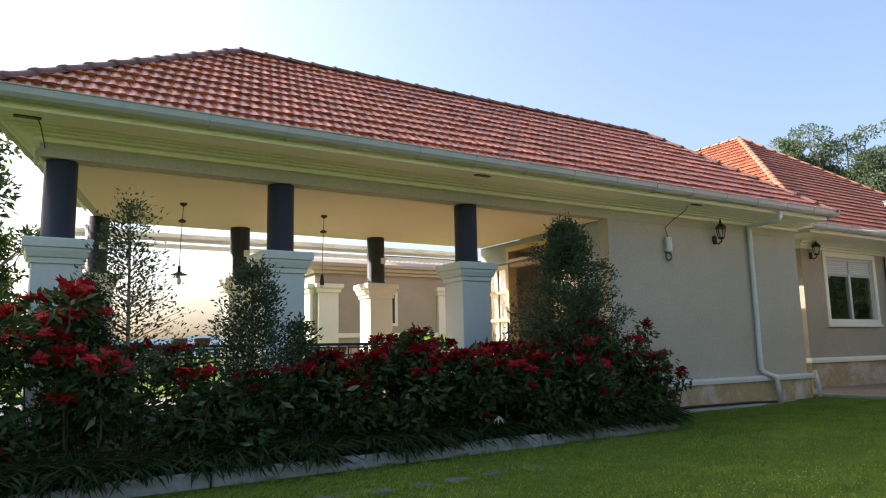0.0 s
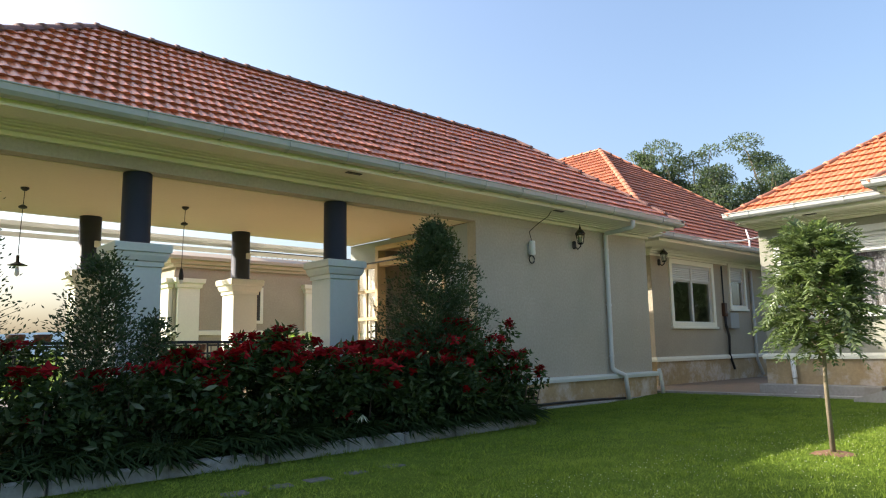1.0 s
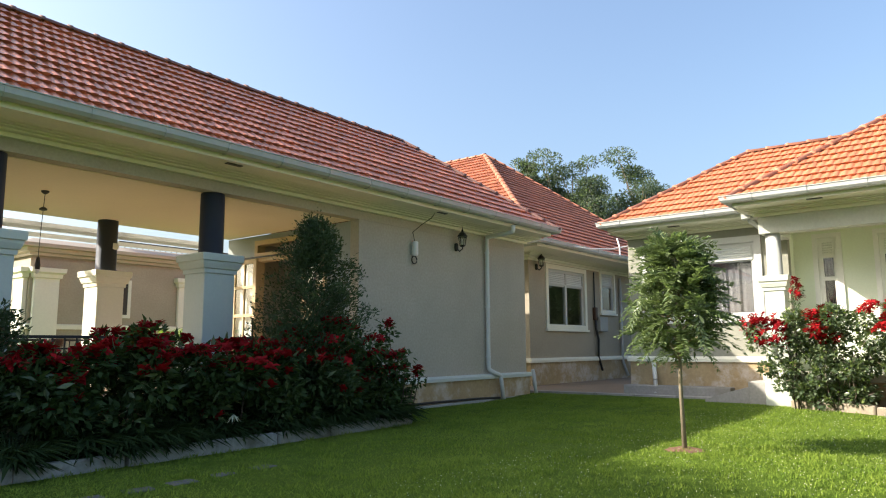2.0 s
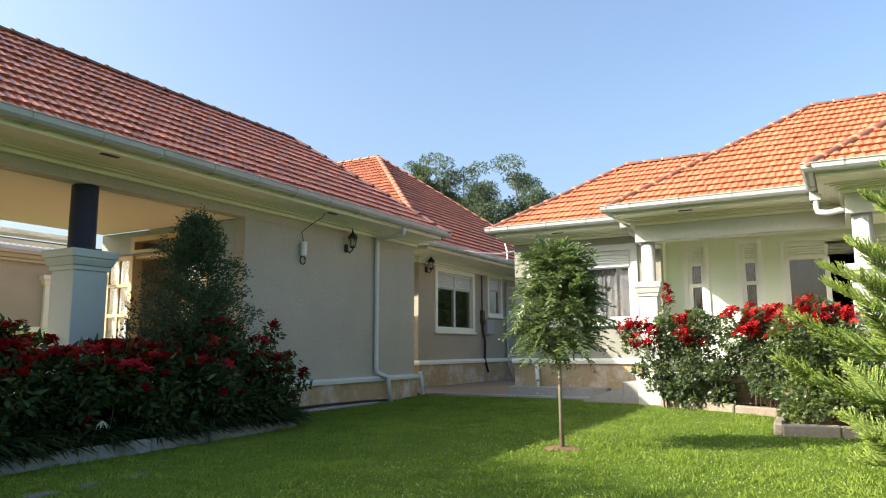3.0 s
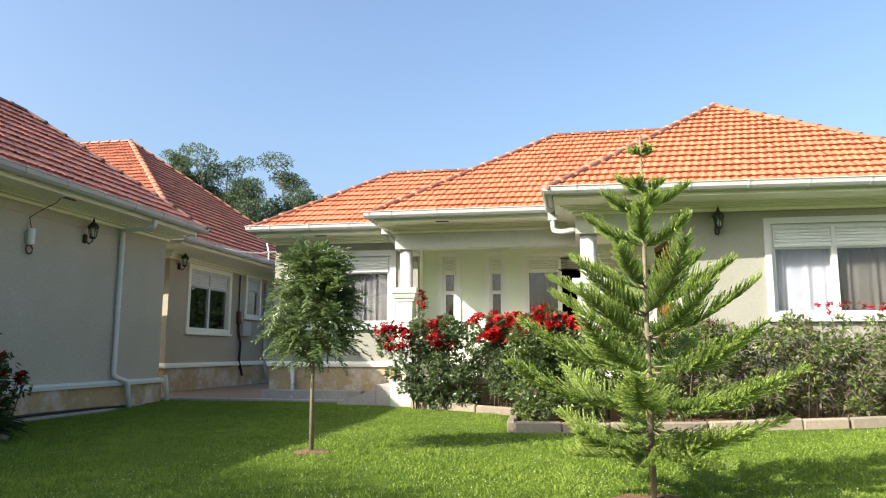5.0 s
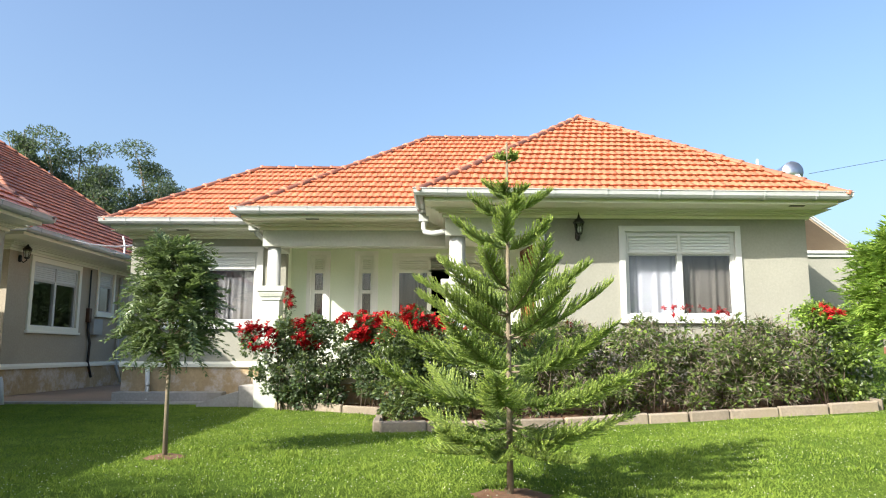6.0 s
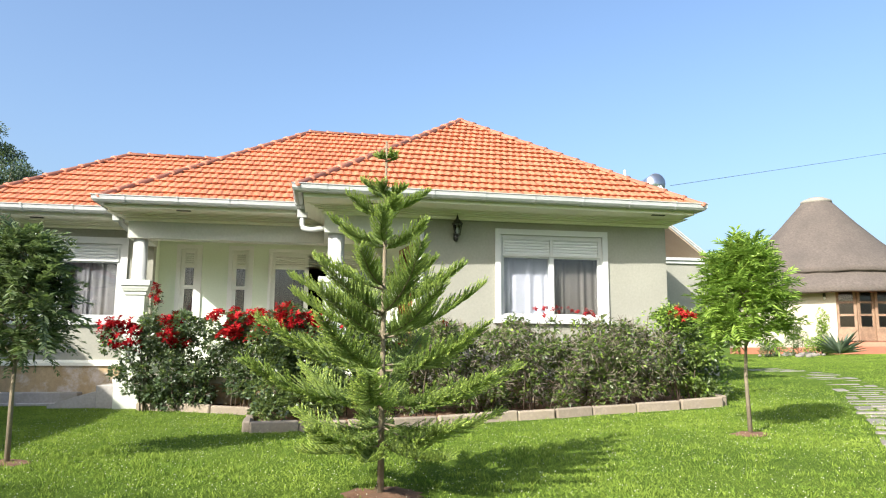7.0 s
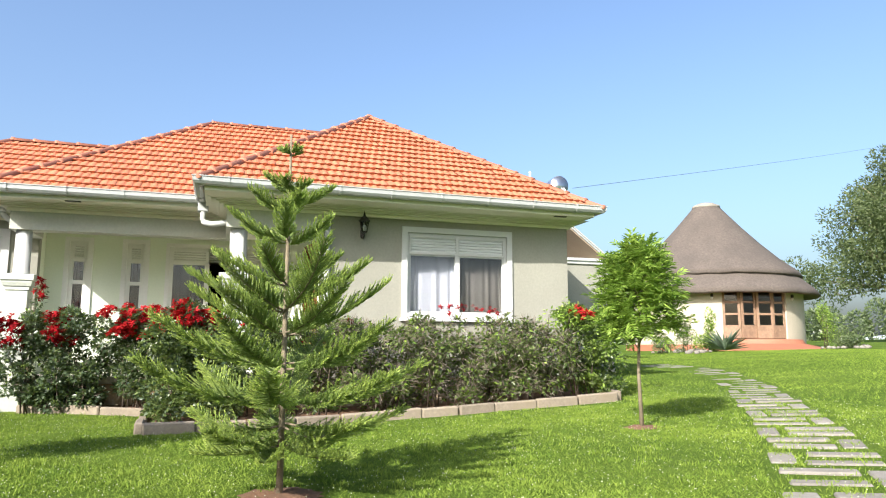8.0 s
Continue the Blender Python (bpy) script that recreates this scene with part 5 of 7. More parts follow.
LEFT_BED = ((-12.9, -12.0, 21), (-12.0, -11.0, 22), (-11.1, -10.1, 23), (-10.2, -9.2, 24), (-9.3, -8.3, 25), (-8.4, -7.4, 26), (-7.5, -6.5, 27), (-6.6, -5.6, 28), (-5.8, -4.9, 29), (-5.0, -4.1, 30))
for x0, x1, seed in LEFT_BED:
    rng = np.random.default_rng(seed)
    thin = -12.1 < x0 < -10.0
    cl = lumps(rng, x0, x1, -1.60, -0.5, -0.02, bed_top, 24 if thin else 44, 0.19)
    tall = sorted(cl, key=lambda q: -q[2] - 0.3 * q[1] * -1)
    red = x0 > -9.5 or x0 < -11.5
    pts = []
    for q in tall[:17 if red else 2]:
        for _ in range(6):
            pts.append((q[0] + rng.normal() * 0.09, q[1] - 0.05 + rng.normal() * 0.09, q[2] + q[5] * rng.uniform(0.75, 1.05)))
    for _ in range(4):
        q = cl[rng.integers(len(cl))]
        pts.append((q[0], q[1] - q[4], q[2]))
    shrub("red_bract_shrub", seed, ((x0 + x1) / 2, -1.1, ground(x0, -1.1)), cl, 2600 if thin else 4600, 0.105, 0.05, LEAF_DARK, "dark green leafy shrub with deep red bracts in the bed", "shrub", pts, 11, (0.09, 0.056), LEAF_RED if x0 < -11.5 else LEAF_CRIMSON, "red-bracted shrubs", 8, ((LEAF_SHRUB, 380, 0.14, 0.052),))
for k, (x, y, z, sd) in enumerate(((-4.45, -1.35, 1.28, 41), (-4.3, -1.4, 0.85, 42), (-4.0, -1.45, 0.62, 43))):
    rng = np.random.default_rng(sd)
    cl = [(x + rng.normal() * 0.06, y + rng.normal() * 0.08, z - 0.1 * j, 0.1, 0.1, 0.08) for j in range(3)]
    shrub("red_bract_shrub", sd, (x - 0.25, y + 0.2, ground(x, y)), cl, 120, 0.09, 0.045, LEAF_DARK, "arching stem of a red-bracted shrub at the bed's end", "shrub", [(x + rng.normal() * 0.05, y, z + 0.02 * j) for j in range(5)], 12, (0.09, 0.045), LEAF_CRIMSON, "red-bracted shrubs", 3)


def cypress(x, y, top, radius, seed, label, count, lean=0.0, scale=1.0, material=None):
    """A loose conical conifer: a straight stem, rising side shoots, scale-like sprays."""
    rng = np.random.default_rng(seed)
    z0 = ground(x, y)
    ob = thing("conifer_shrub", x, y, z0, label, "conifer", "conifers in the bed")
    bm = tube(bmesh.new(), [(x, y, z0 - 0.03), (x + lean * 0.5, y, (z0 + top) / 2), (x + lean, y, top - 0.05)], 0.03, 7, 0.006)
    part("trunk", bm, BARK, ob, "", True)
    n = 230
    h = rng.random(n) ** 1.0
    th = rng.random(n) * 2 * math.pi
    rr = radius * (1 - h) ** 0.68 * (0.75 + 0.25 * np.minimum(1, h / 0.3)) * rng.uniform(0.45, 1.25, n) + 0.06
    base = np.stack([x + lean * h, np.full(n, y), z0 + 0.15 + (top - z0 - 0.25) * h], 1)
    d = np.stack([np.cos(th), np.sin(th), np.full(n, 0.5)], 1)
    m = count // n
    s = rng.uniform(0.25, 1.05, (n, m))
    P = base[:, None] + d[:, None] * (rr[:, None] * s)[..., None] + rng.normal(size=(n, m, 3)) * (0.035 + 0.05 * s * (1.05 - s) * 4 * radius)[..., None]
    D = unit(d[:, None] + rng.normal(size=(n, m, 3)) * 0.55 + [0, 0, 0.25])
    P, D = P.reshape(-1, 3), D.reshape(-1, 3)
    v, f = leaf_arrays(P, D, rng.normal(size=P.shape), rng.uniform(0.035, 0.07, len(P)) * scale, rng.uniform(0.016, 0.03, len(P)) * scale)
    raw("foliage", v, f, material or LEAF_CYPRESS, ob, kind="stuff")
    bm = bmesh.new()
    for k in range(0, n, 2):
        tube(bm, [base[k], base[k] + d[k] * rr[k] * 0.9], 0.006, 4, 0.002)
    tagged(part("branchwork", bm, BARK, ob), kind="stuff")


cypress(-5.72, -1.1, 2.70, 0.86, 51, "tall dark green conical conifer beside the grey wall", 30000, 0.05, 0.9)
cypress(-9.92, -1.15, 1.95, 0.55, 52, "dark green conical evergreen in front of a column", 10500, 0.0, 0.85)
cypress(-11.05, -1.15, 2.5, 0.62, 53, "thin airy evergreen with see-through foliage", 5600, -0.05, 0.8)
cypress(-9.45, -1.25, 1.42, 0.24, 54, "small rounded evergreen shoot", 2600, 0.0, 1.0)
cypress(-11.45, -0.9, 1.75, 0.4, 55, "dark conifer beside a pedestal", 9000)

rng = np.random.default_rng(60)
n = 150
cx = rng.uniform(-13.2, -4.4, n)
cy = -1.86 + (cx + 13.2) * 0.052 + rng.normal(size=n) * 0.05
m = 26
th = rng.random((n, m)) * 2 * math.pi
up = rng.uniform(0.7, 2.0, (n, m))
D = np.stack([np.cos(th), np.sin(th) - 0.5, up], -1)
P = np.stack([np.repeat(cx[:, None], m, 1), np.repeat(cy[:, None], m, 1), np.full((n, m), -0.02)], -1) + rng.normal(size=(n, m, 3)) * [0.03, 0.03, 0]
P, D = P.reshape(-1, 3), unit(D.reshape(-1, 3))
L = rng.uniform(0.3, 0.6, len(P))
half = P + D * (L * 0.55)[:, None]
D2 = unit(D + np.array([0, 0, -0.95]) + unit(D * [1, 1, 0]) * 0.5)
a = leaf_arrays(P, D, np.tile([0, 0, 1.0], (len(P), 1)) + D * 0.2, L * 0.62, 0.03, 0.1)
b = leaf_arrays(half - D * 0.02, D2, np.tile([0, 0, 1.0], (len(P), 1)), L * 0.6, 0.026, 0.1)
border = raw("strap_leaf_border", *join_arrays([a, b]), LEAF_STRAP, None, "dark green strap-leaved border plants along the kerb", "stuff")
tagged(border, category="border plants")


lily = thing("white_lily", -7.35, -1.62, ground(-7.35, -1.62), "white drooping lily flower among the strap leaves", "flower")
part("stalk", tube(bmesh.new(), [(-7.35, -1.66, -0.06), (-7.34, -1.7, 0.15), (-7.35, -1.74, 0.30)], 0.006, 6), LEAF_STRAP, lily)
rng = np.random.default_rng(61)
th = np.linspace(0, 2 * math.pi, 9)[:-1]
D = np.stack([np.cos(th), np.sin(th), -1.3 + 0.4 * rng.random(8)], 1)
raw("petals", *leaf_arrays(np.tile([-7.35, -1.75, 0.30], (8, 1)), D, np.tile([0, 0, 1.0], (8, 1)) + D * 0.1, 0.12, 0.022), PETAL, lily, "slender white petals")


def kerb(name, path, size, high, material, label, seed, sunk=0.06, skip=()):
    """Blocks set end to end along a plan line."""
    rng = random.Random(seed)
    ob = thing(name, path[0][0], path[0][1], 0, label, "kerb", kind="structure")
    for a, b in zip(path, path[1:]):
        a, b = Vector((*a, 0)), Vector((*b, 0))
        n = max(1, round((b - a).length / size))
        d = (b - a) / n
        ang = math.atan2(d.y, d.x)
        for k in range(n):
            c = a + d * (k + 0.5)
            g = ground(c.x, c.y)
            bm = bmesh.new()
            box(bm, -d.length / 2 + 0.006, -0.055, -sunk, d.length / 2 - 0.006, 0.055, high + rng.uniform(-0.01, 0.01), 0.02)
            bmesh.ops.transform(bm, verts=bm.verts, matrix=Matrix.Translation((c.x + rng.uniform(-0.01, 0.01), c.y + rng.uniform(-0.01, 0.01), g)) @ Euler((rng.uniform(-0.02, 0.02), rng.uniform(-0.008, 0.008) - math.atan2(ground((c + d).x, (c + d).y) - ground((c - d).x, (c - d).y), 2 * d.length), ang + rng.uniform(-0.015, 0.015))).to_matrix().to_4x4())
            part("kerb_block", bm, material, ob)
    return ob


kerb("kerb", [(-13.4, -2.08), (-10.5, -1.94), (-7.6, -1.78), (-4.25, -1.56), (-4.0, -0.6)], 0.9, 0.125, KERB_WHITE, "worn white kerb blocks along the planting bed", 3)
kerb("kerb", [(1.0, -5.38), (0.14, -7.32)], 0.62, 0.13, STONE, "tan stone kerb blocks in front of the porch", 4)
kerb("kerb", [(0.05, -7.36), (-2.2, -7.5)], 0.6, 0.14, STONE, "tan stone kerb blocks at the corner of the hedge bed", 7)
kerb("kerb", [(-2.3, -7.54), (-1.78, -10.7), (-1.69, -12.44), (-1.70, -14.56)], 0.62, 0.14, STONE, "tan stone kerb blocks along the hedge", 5)
kerb("kerb", [(-1.66, -14.62), (-1.1, -14.72)], 0.4, 0.15, STONE, "tan stone kerb blocks at the hedge's end", 6)
bed = raw("planting_bed", [(-2.2, -7.55, 0), (-1.72, -10.7, 0), (-1.65, -14.55, 0), (0.0, -14.6, 0), (0.0, -10.3, 0), (1.2, -10.3, 0), (1.2, -5.3, 0), (0.2, -7.35, 0)], [(0, 1, 2, 3, 4, 5, 6, 7)], SOIL, None, "red-brown soil of the hedge bed", "structure")
for v in bed.data.vertices:
    v.co.z = ground(v.co.x, v.co.y) + 0.06
tagged(bed, category="flower bed")

# the shrubs before the porch and the hedge under the large window
def open_shrub(rng, x, y, foot_y, spread, low, top, n, r):
    """Lumps of a loose shrub that leans over a narrow foot: wide above, open below."""
    out = []
    for _ in range(n):
        u = rng.random()
        w = spread * (0.35 + 0.65 * min(1.0, u / 0.55)) * (1.0 if u < 0.8 else 1.0 - 0.7 * (u - 0.8) / 0.2)
        cy = foot_y + (y - foot_y) * min(1.0, u / 0.5)
        rr = r * rng.uniform(0.6, 1.25)
        out.append((x + rng.uniform(-0.33, 0.33), cy + rng.uniform(-w, w), low + (top - low) * u - rr * 0.4, rr, rr, rr * 0.85))
    return out


PORCH_SHRUBS = ((0.85, -5.45, -5.75, 0.62, 0.14, 1.52, 81, 40, LEAF_CRIMSON, (-4.95, -5.15, -5.35, -6.0)), (0.75, -6.25, -6.3, 0.55, 0.12, 1.55, 82, 40, LEAF_CRIMSON, (-5.9,)), (0.45, -7.15, -7.1, 0.5, 0.4, 1.62, 83, 32, LEAF_RED, (-6.9, -7.1, -7.3, -7.5, -6.75)), (0.15, -7.95, -7.8, 0.5, 0.4, 1.68, 84, 32, LEAF_RED, (-7.6, -7.75, -7.9, -8.1, -8.3)))
for x, y, foot_y, spread, low, top, sd, n, red, bunches in PORCH_SHRUBS:
    rng = np.random.default_rng(sd)
    cl = open_shrub(rng, x, y, foot_y, spread, ground(x, y) + low, top, n, 0.15)
    pts = []
    for b in bunches:
        for _ in range(3):
            cx, cy, cz = x - 0.28 + rng.normal() * 0.12, b + rng.normal() * 0.07, top - 0.04 - 0.42 * rng.random() ** 1.5
            for _ in range(13):
                pts.append((cx + rng.normal() * 0.06, cy + rng.normal() * 0.075, cz + rng.normal() * 0.05))
    shrub("flowering_shrub", sd, (x, foot_y, ground(x, foot_y)), cl, 4000, 0.075, 0.052, LEAF_SHRUB, "loose glossy-leaved shrub with clusters of bright red flowers before the porch", "shrub", pts, 9, (0.075, 0.04), red, "flowering shrubs", 9, ((LEAF_GREY, 260, 0.14, 0.009), (LEAF_HEDGE, 700, 0.075, 0.046), (LEAF_BRIGHT, 120, 0.07, 0.04)))
rng = np.random.default_rng(75)
shrub("flowering_shrub", 75, (1.05, -5.5, 0.02), [(1.0 + rng.normal() * 0.04, -5.53 + rng.normal() * 0.04, 1.2 + 0.14 * k, 0.08, 0.08, 0.09) for k in range(6)], 160, 0.07, 0.036, LEAF_SHRUB, "tall arching shoot with red flowers by the porch pedestal", "shrub", [(1.0 + rng.normal() * 0.05, -5.55 + rng.normal() * 0.06, 1.78 + 0.025 * k) for k in range(14)], 10, (0.075, 0.04), LEAF_CRIMSON, "flowering shrubs", 4)


def hedge_top(x, y):
    g = ground(x, y)
    return g + 1.5 + 0.05 * math.sin(y * 4.1) + 0.04 * math.sin(y * 9.7) + (0.12 if y < -13.8 else 0)


for k in range(-1, 7):
    y1 = -8.45 - k * 0.92
    y0 = y1 - 0.95
    rng = np.random.default_rng(180 + k)
    cl = lumps(rng, -1.55, -0.5, y0, y1, ground(-1, y0) + 0.03, hedge_top, 46, 0.155)
    pts = []
    for p, c in ((-8.7, 1.35), (-9.75, 1.05), (-10.3, 1.4), (-11.75, 1.6), (-12.0, 1.64), (-12.25, 1.62), (-12.5, 1.6), (-14.05, 1.62), (-14.3, 1.58), (-14.8, 1.62)):
        if y0 < p <= y1:
            for _ in range(9 if p < -13.9 else 5 if -12.6 < p < -11.7 else 2):
                pts.append((-1.45 + rng.normal() * 0.04, p + rng.normal() * 0.09, c + rng.normal() * 0.03))
    dry = 1 <= k <= 5
    shrub("hedge_shrub", 180 + k, (-1.05, (y0 + y1) / 2, ground(-1, y0)), cl, 4600 if not dry else 3000, 0.08, 0.05, LEAF_HEDGE, "clipped hedge shrub with bare twigs and a few red flowers" if dry else "leafy green hedge shrub with red flowers", "shrub", pts, 10, (0.05, 0.028), LEAF_CRIMSON if dry else LEAF_RED, "hedge shrubs", 6, ((LEAF_GREY, 2500, 0.15, 0.012), (LEAF_BRIGHT, 420, 0.085, 0.045)) if dry else ((LEAF_SHRUB if k < 2 else LEAF_BRIGHT, 1200, 0.085, 0.046),))
rng = np.random.default_rng(91)
shrub("hedge_shrub", 91, (-1.2, -14.3, 0.2), [(-1.2 + rng.normal() * 0.2, -14.2 + rng.normal() * 0.4, 1.45 + 0.1 * rng.random(), 0.14, 0.16, 0.16) for k in range(9)] + [(-1.2, -13.95, 1.75, 0.06, 0.06, 0.16)], 700, 0.075, 0.038, LEAF_BRIGHT, "bright green shoots growing out of the hedge", "shrub", [(-1.45 + rng.normal() * 0.03, -14.25 + rng.normal() * 0.1, 1.55 + rng.normal() * 0.03) for _ in range(12)], 10, (0.06, 0.032), LEAF_RED, "hedge shrubs", 6)

# palm behind the porch shrubs and in the veranda's yard
def fronds(name, base, spread, high, count, label, material, seed):
    rng = np.random.default_rng(seed)
    ob = thing(name, *base, label, "palm")
    arrays = []
    bm = bmesh.new()
    for k in range(count):
        th = 2 * math.pi * (k + 0.3 * rng.random()) / count
        out = np.array([math.cos(th), math.sin(th), 0])
        pts = [np.array(base) + out * spread * s + np.array([0, 0, high * (1.5 * s - 0.75 * s * s)]) for s in np.linspace(0, 1, 9)]
        tube(bm, pts, 0.012, 5, 0.003)
        for s in range(2, 9):
            for q in (0.0, 0.33, 0.66):
                p = pts[s - 1] + (pts[s] - pts[s - 1]) * q
                tg = unit(pts[s] - pts[s - 1])
                sd = unit(np.cross(tg, [0, 0, 1]))
                for sg in (-1, 1):
                    arrays.append((p, tg * 0.6 + sd * sg - np.array([0, 0, 0.25]), np.array([0, 0, 1.0]) + tg * 0.1))
    part("stalks", bm, BARK, ob)
    A = np.array(arrays)
    v, f = leaf_arrays(A[:, 0], A[:, 1], A[:, 2], spread * 0.34, 0.018)
    raw("fronds", v, f, material, ob, kind="stuff")


fronds("palm", (1.75, -7.4, 0.75), 0.75, 1.25, 11, "small feathery palm beside the porch window", LEAF_SAPLING, 7)
fronds("palm", (-4.4, 5.2, 0.2), 0.8, 1.6, 9, "yellow-green palm behind the veranda", LEAF_BRIGHT, 8)


# ---- young trees on the lawn ----
def soil_ring(x, y, r, seed):
    rng = random.Random(seed)
    bm = bmesh.new()
    g = ground(x, y)
    c = bm.verts.new((x, y, g + 0.026))
    rim = []
    for k in range(26):
        a = 2 * math.pi * k / 26
        rr = r * rng.uniform(0.8, 1.15)
        px, py = x + rr * math.cos(a), y + rr * math.sin(a)
        rim.append(bm.verts.new((px, py, ground(px, py) + 0.005)))
    mid = [bm.verts.new((x + (v.co.x - x) * 0.6, y + (v.co.y - y) * 0.6, g + 0.02 + rng.uniform(-0.01, 0.014))) for v in rim]
    for k in range(26):
        bm.faces.new((c, mid[k], mid[(k + 1) % 26]))
        bm.faces.new((mid[k], rim[k], rim[(k + 1) % 26], mid[(k + 1) % 26]))
    ob = part("soil_patch", bm, SOIL, None, "", True)
    return tagged(ob, "ring of bare red-brown soil round the trunk", "soil", kind="structure")


def sapling(x, y, height, r, low, seed, material, label, droop=0.3, long_=1.0, wide=0.024, cone=0.0):
    """A young tree: thin trunk, forking limbs, feathery pinnate leaves in an uneven crown."""
    rng = np.random.default_rng(seed)
    g = ground(x, y)
    ob = thing("young_tree", x, y, g, label, "tree", "young trees on the lawn")
    bm = tube(bmesh.new(), [(x, y, g - 0.03), (x + 0.01, y + 0.015, g + height * 0.3), (x - 0.01, y - 0.01, g + height * 0.6), (x, y, g + height * 0.92)], 0.027, 9, 0.006)
    part("trunk", bm, BARK, ob, "thin pale brown trunk", True)
    bm = bmesh.new()
    tips = []
    n = 58
    for k in range(n):
        h = low + (0.97 - low) * (k / n) ** 0.9
        th = k * 2.4 + rng.random() * 0.6
        prof = math.sin(math.pi * min(1.0, (h - low + 0.12) / (1.08 - low)) ** 0.8)
        u = (h - low) / (1 - low)
        prof += (1.1 * (1 - u) ** 0.8 * min(1.0, 0.55 + 3 * u) - prof) * cone
        ln_ = r * (0.3 + 0.85 * prof) * rng.uniform(0.7, 1.1)
        a = np.array([x, y, g + height * h * 0.95])
        d = np.array([math.cos(th), math.sin(th), rng.uniform(0.3, 0.8) + 1.2 * max(0.0, h - 0.6)])
        b = a + unit(d) * ln_ * 0.8
        tube(bm, [a, (a + b) / 2 + [0, 0, 0.02], b], 0.008, 5, 0.003)
        for s in (0.5, 0.75, 1.0):
            tips.append((a + (b - a) * s, d))
    tagged(part("branchwork", bm, BARK, ob, "", True), kind="stuff")
    arr = []
    for p, d in tips:
        up_h = (p[2] - g) / height
        for _ in range(4):
            out = unit(d * [1, 1, 0.8] + rng.normal(size=3) * 0.6)
            ln_ = rng.uniform(0.16, 0.36)
            hang_ = droop * (1.5 - up_h)
            side = unit(np.cross(out, [0, 0, 1.0]) + rng.normal(size=3) * 0.2)
            upn = np.cross(side, out)
            for q in range(11):
                s = (q + 1) / 11
                c = p + out * ln_ * s - np.array([0, 0, hang_ * s * s * ln_ * 1.5])
                w = (0.055 + ln_ * 0.14) * (0.5 + 0.5 * math.sin(math.pi * (0.1 + 0.75 * s)))
                for sg in (-1, 1):
                    arr.append((c, out * 0.75 + side * sg * 0.85 - np.array([0, 0, 0.5 * s * hang_ * 2]), upn, w))
    P = np.array([q[0] for q in arr])
    D = np.array([q[1] for q in arr])
    N = np.array([q[2] for q in arr])
    W = np.array([q[3] for q in arr])
    v, f = leaf_arrays(P, D + rng.normal(size=D.shape) * 0.2, N + rng.normal(size=N.shape) * 0.35, W * rng.uniform(0.65, 1.1, len(W)) * long_, wide)
    raw("crown", v, f, material, ob, "feathery leaves", kind="stuff")
    soil_ring(x, y, 0.21, seed)


sapling(-4.58, -5.57, 2.2, 0.52, 0.42, 101, LEAF_SAPLING, "young tree with feathery dark green leaves on the lawn", cone=0.7)
sapling(-4.6, -13.15, 2.15, 0.48, 0.44, 102, LEAF_BRIGHT, "young tree with bright feathery leaves on the lawn", 0.16, 1.25, 0.022)


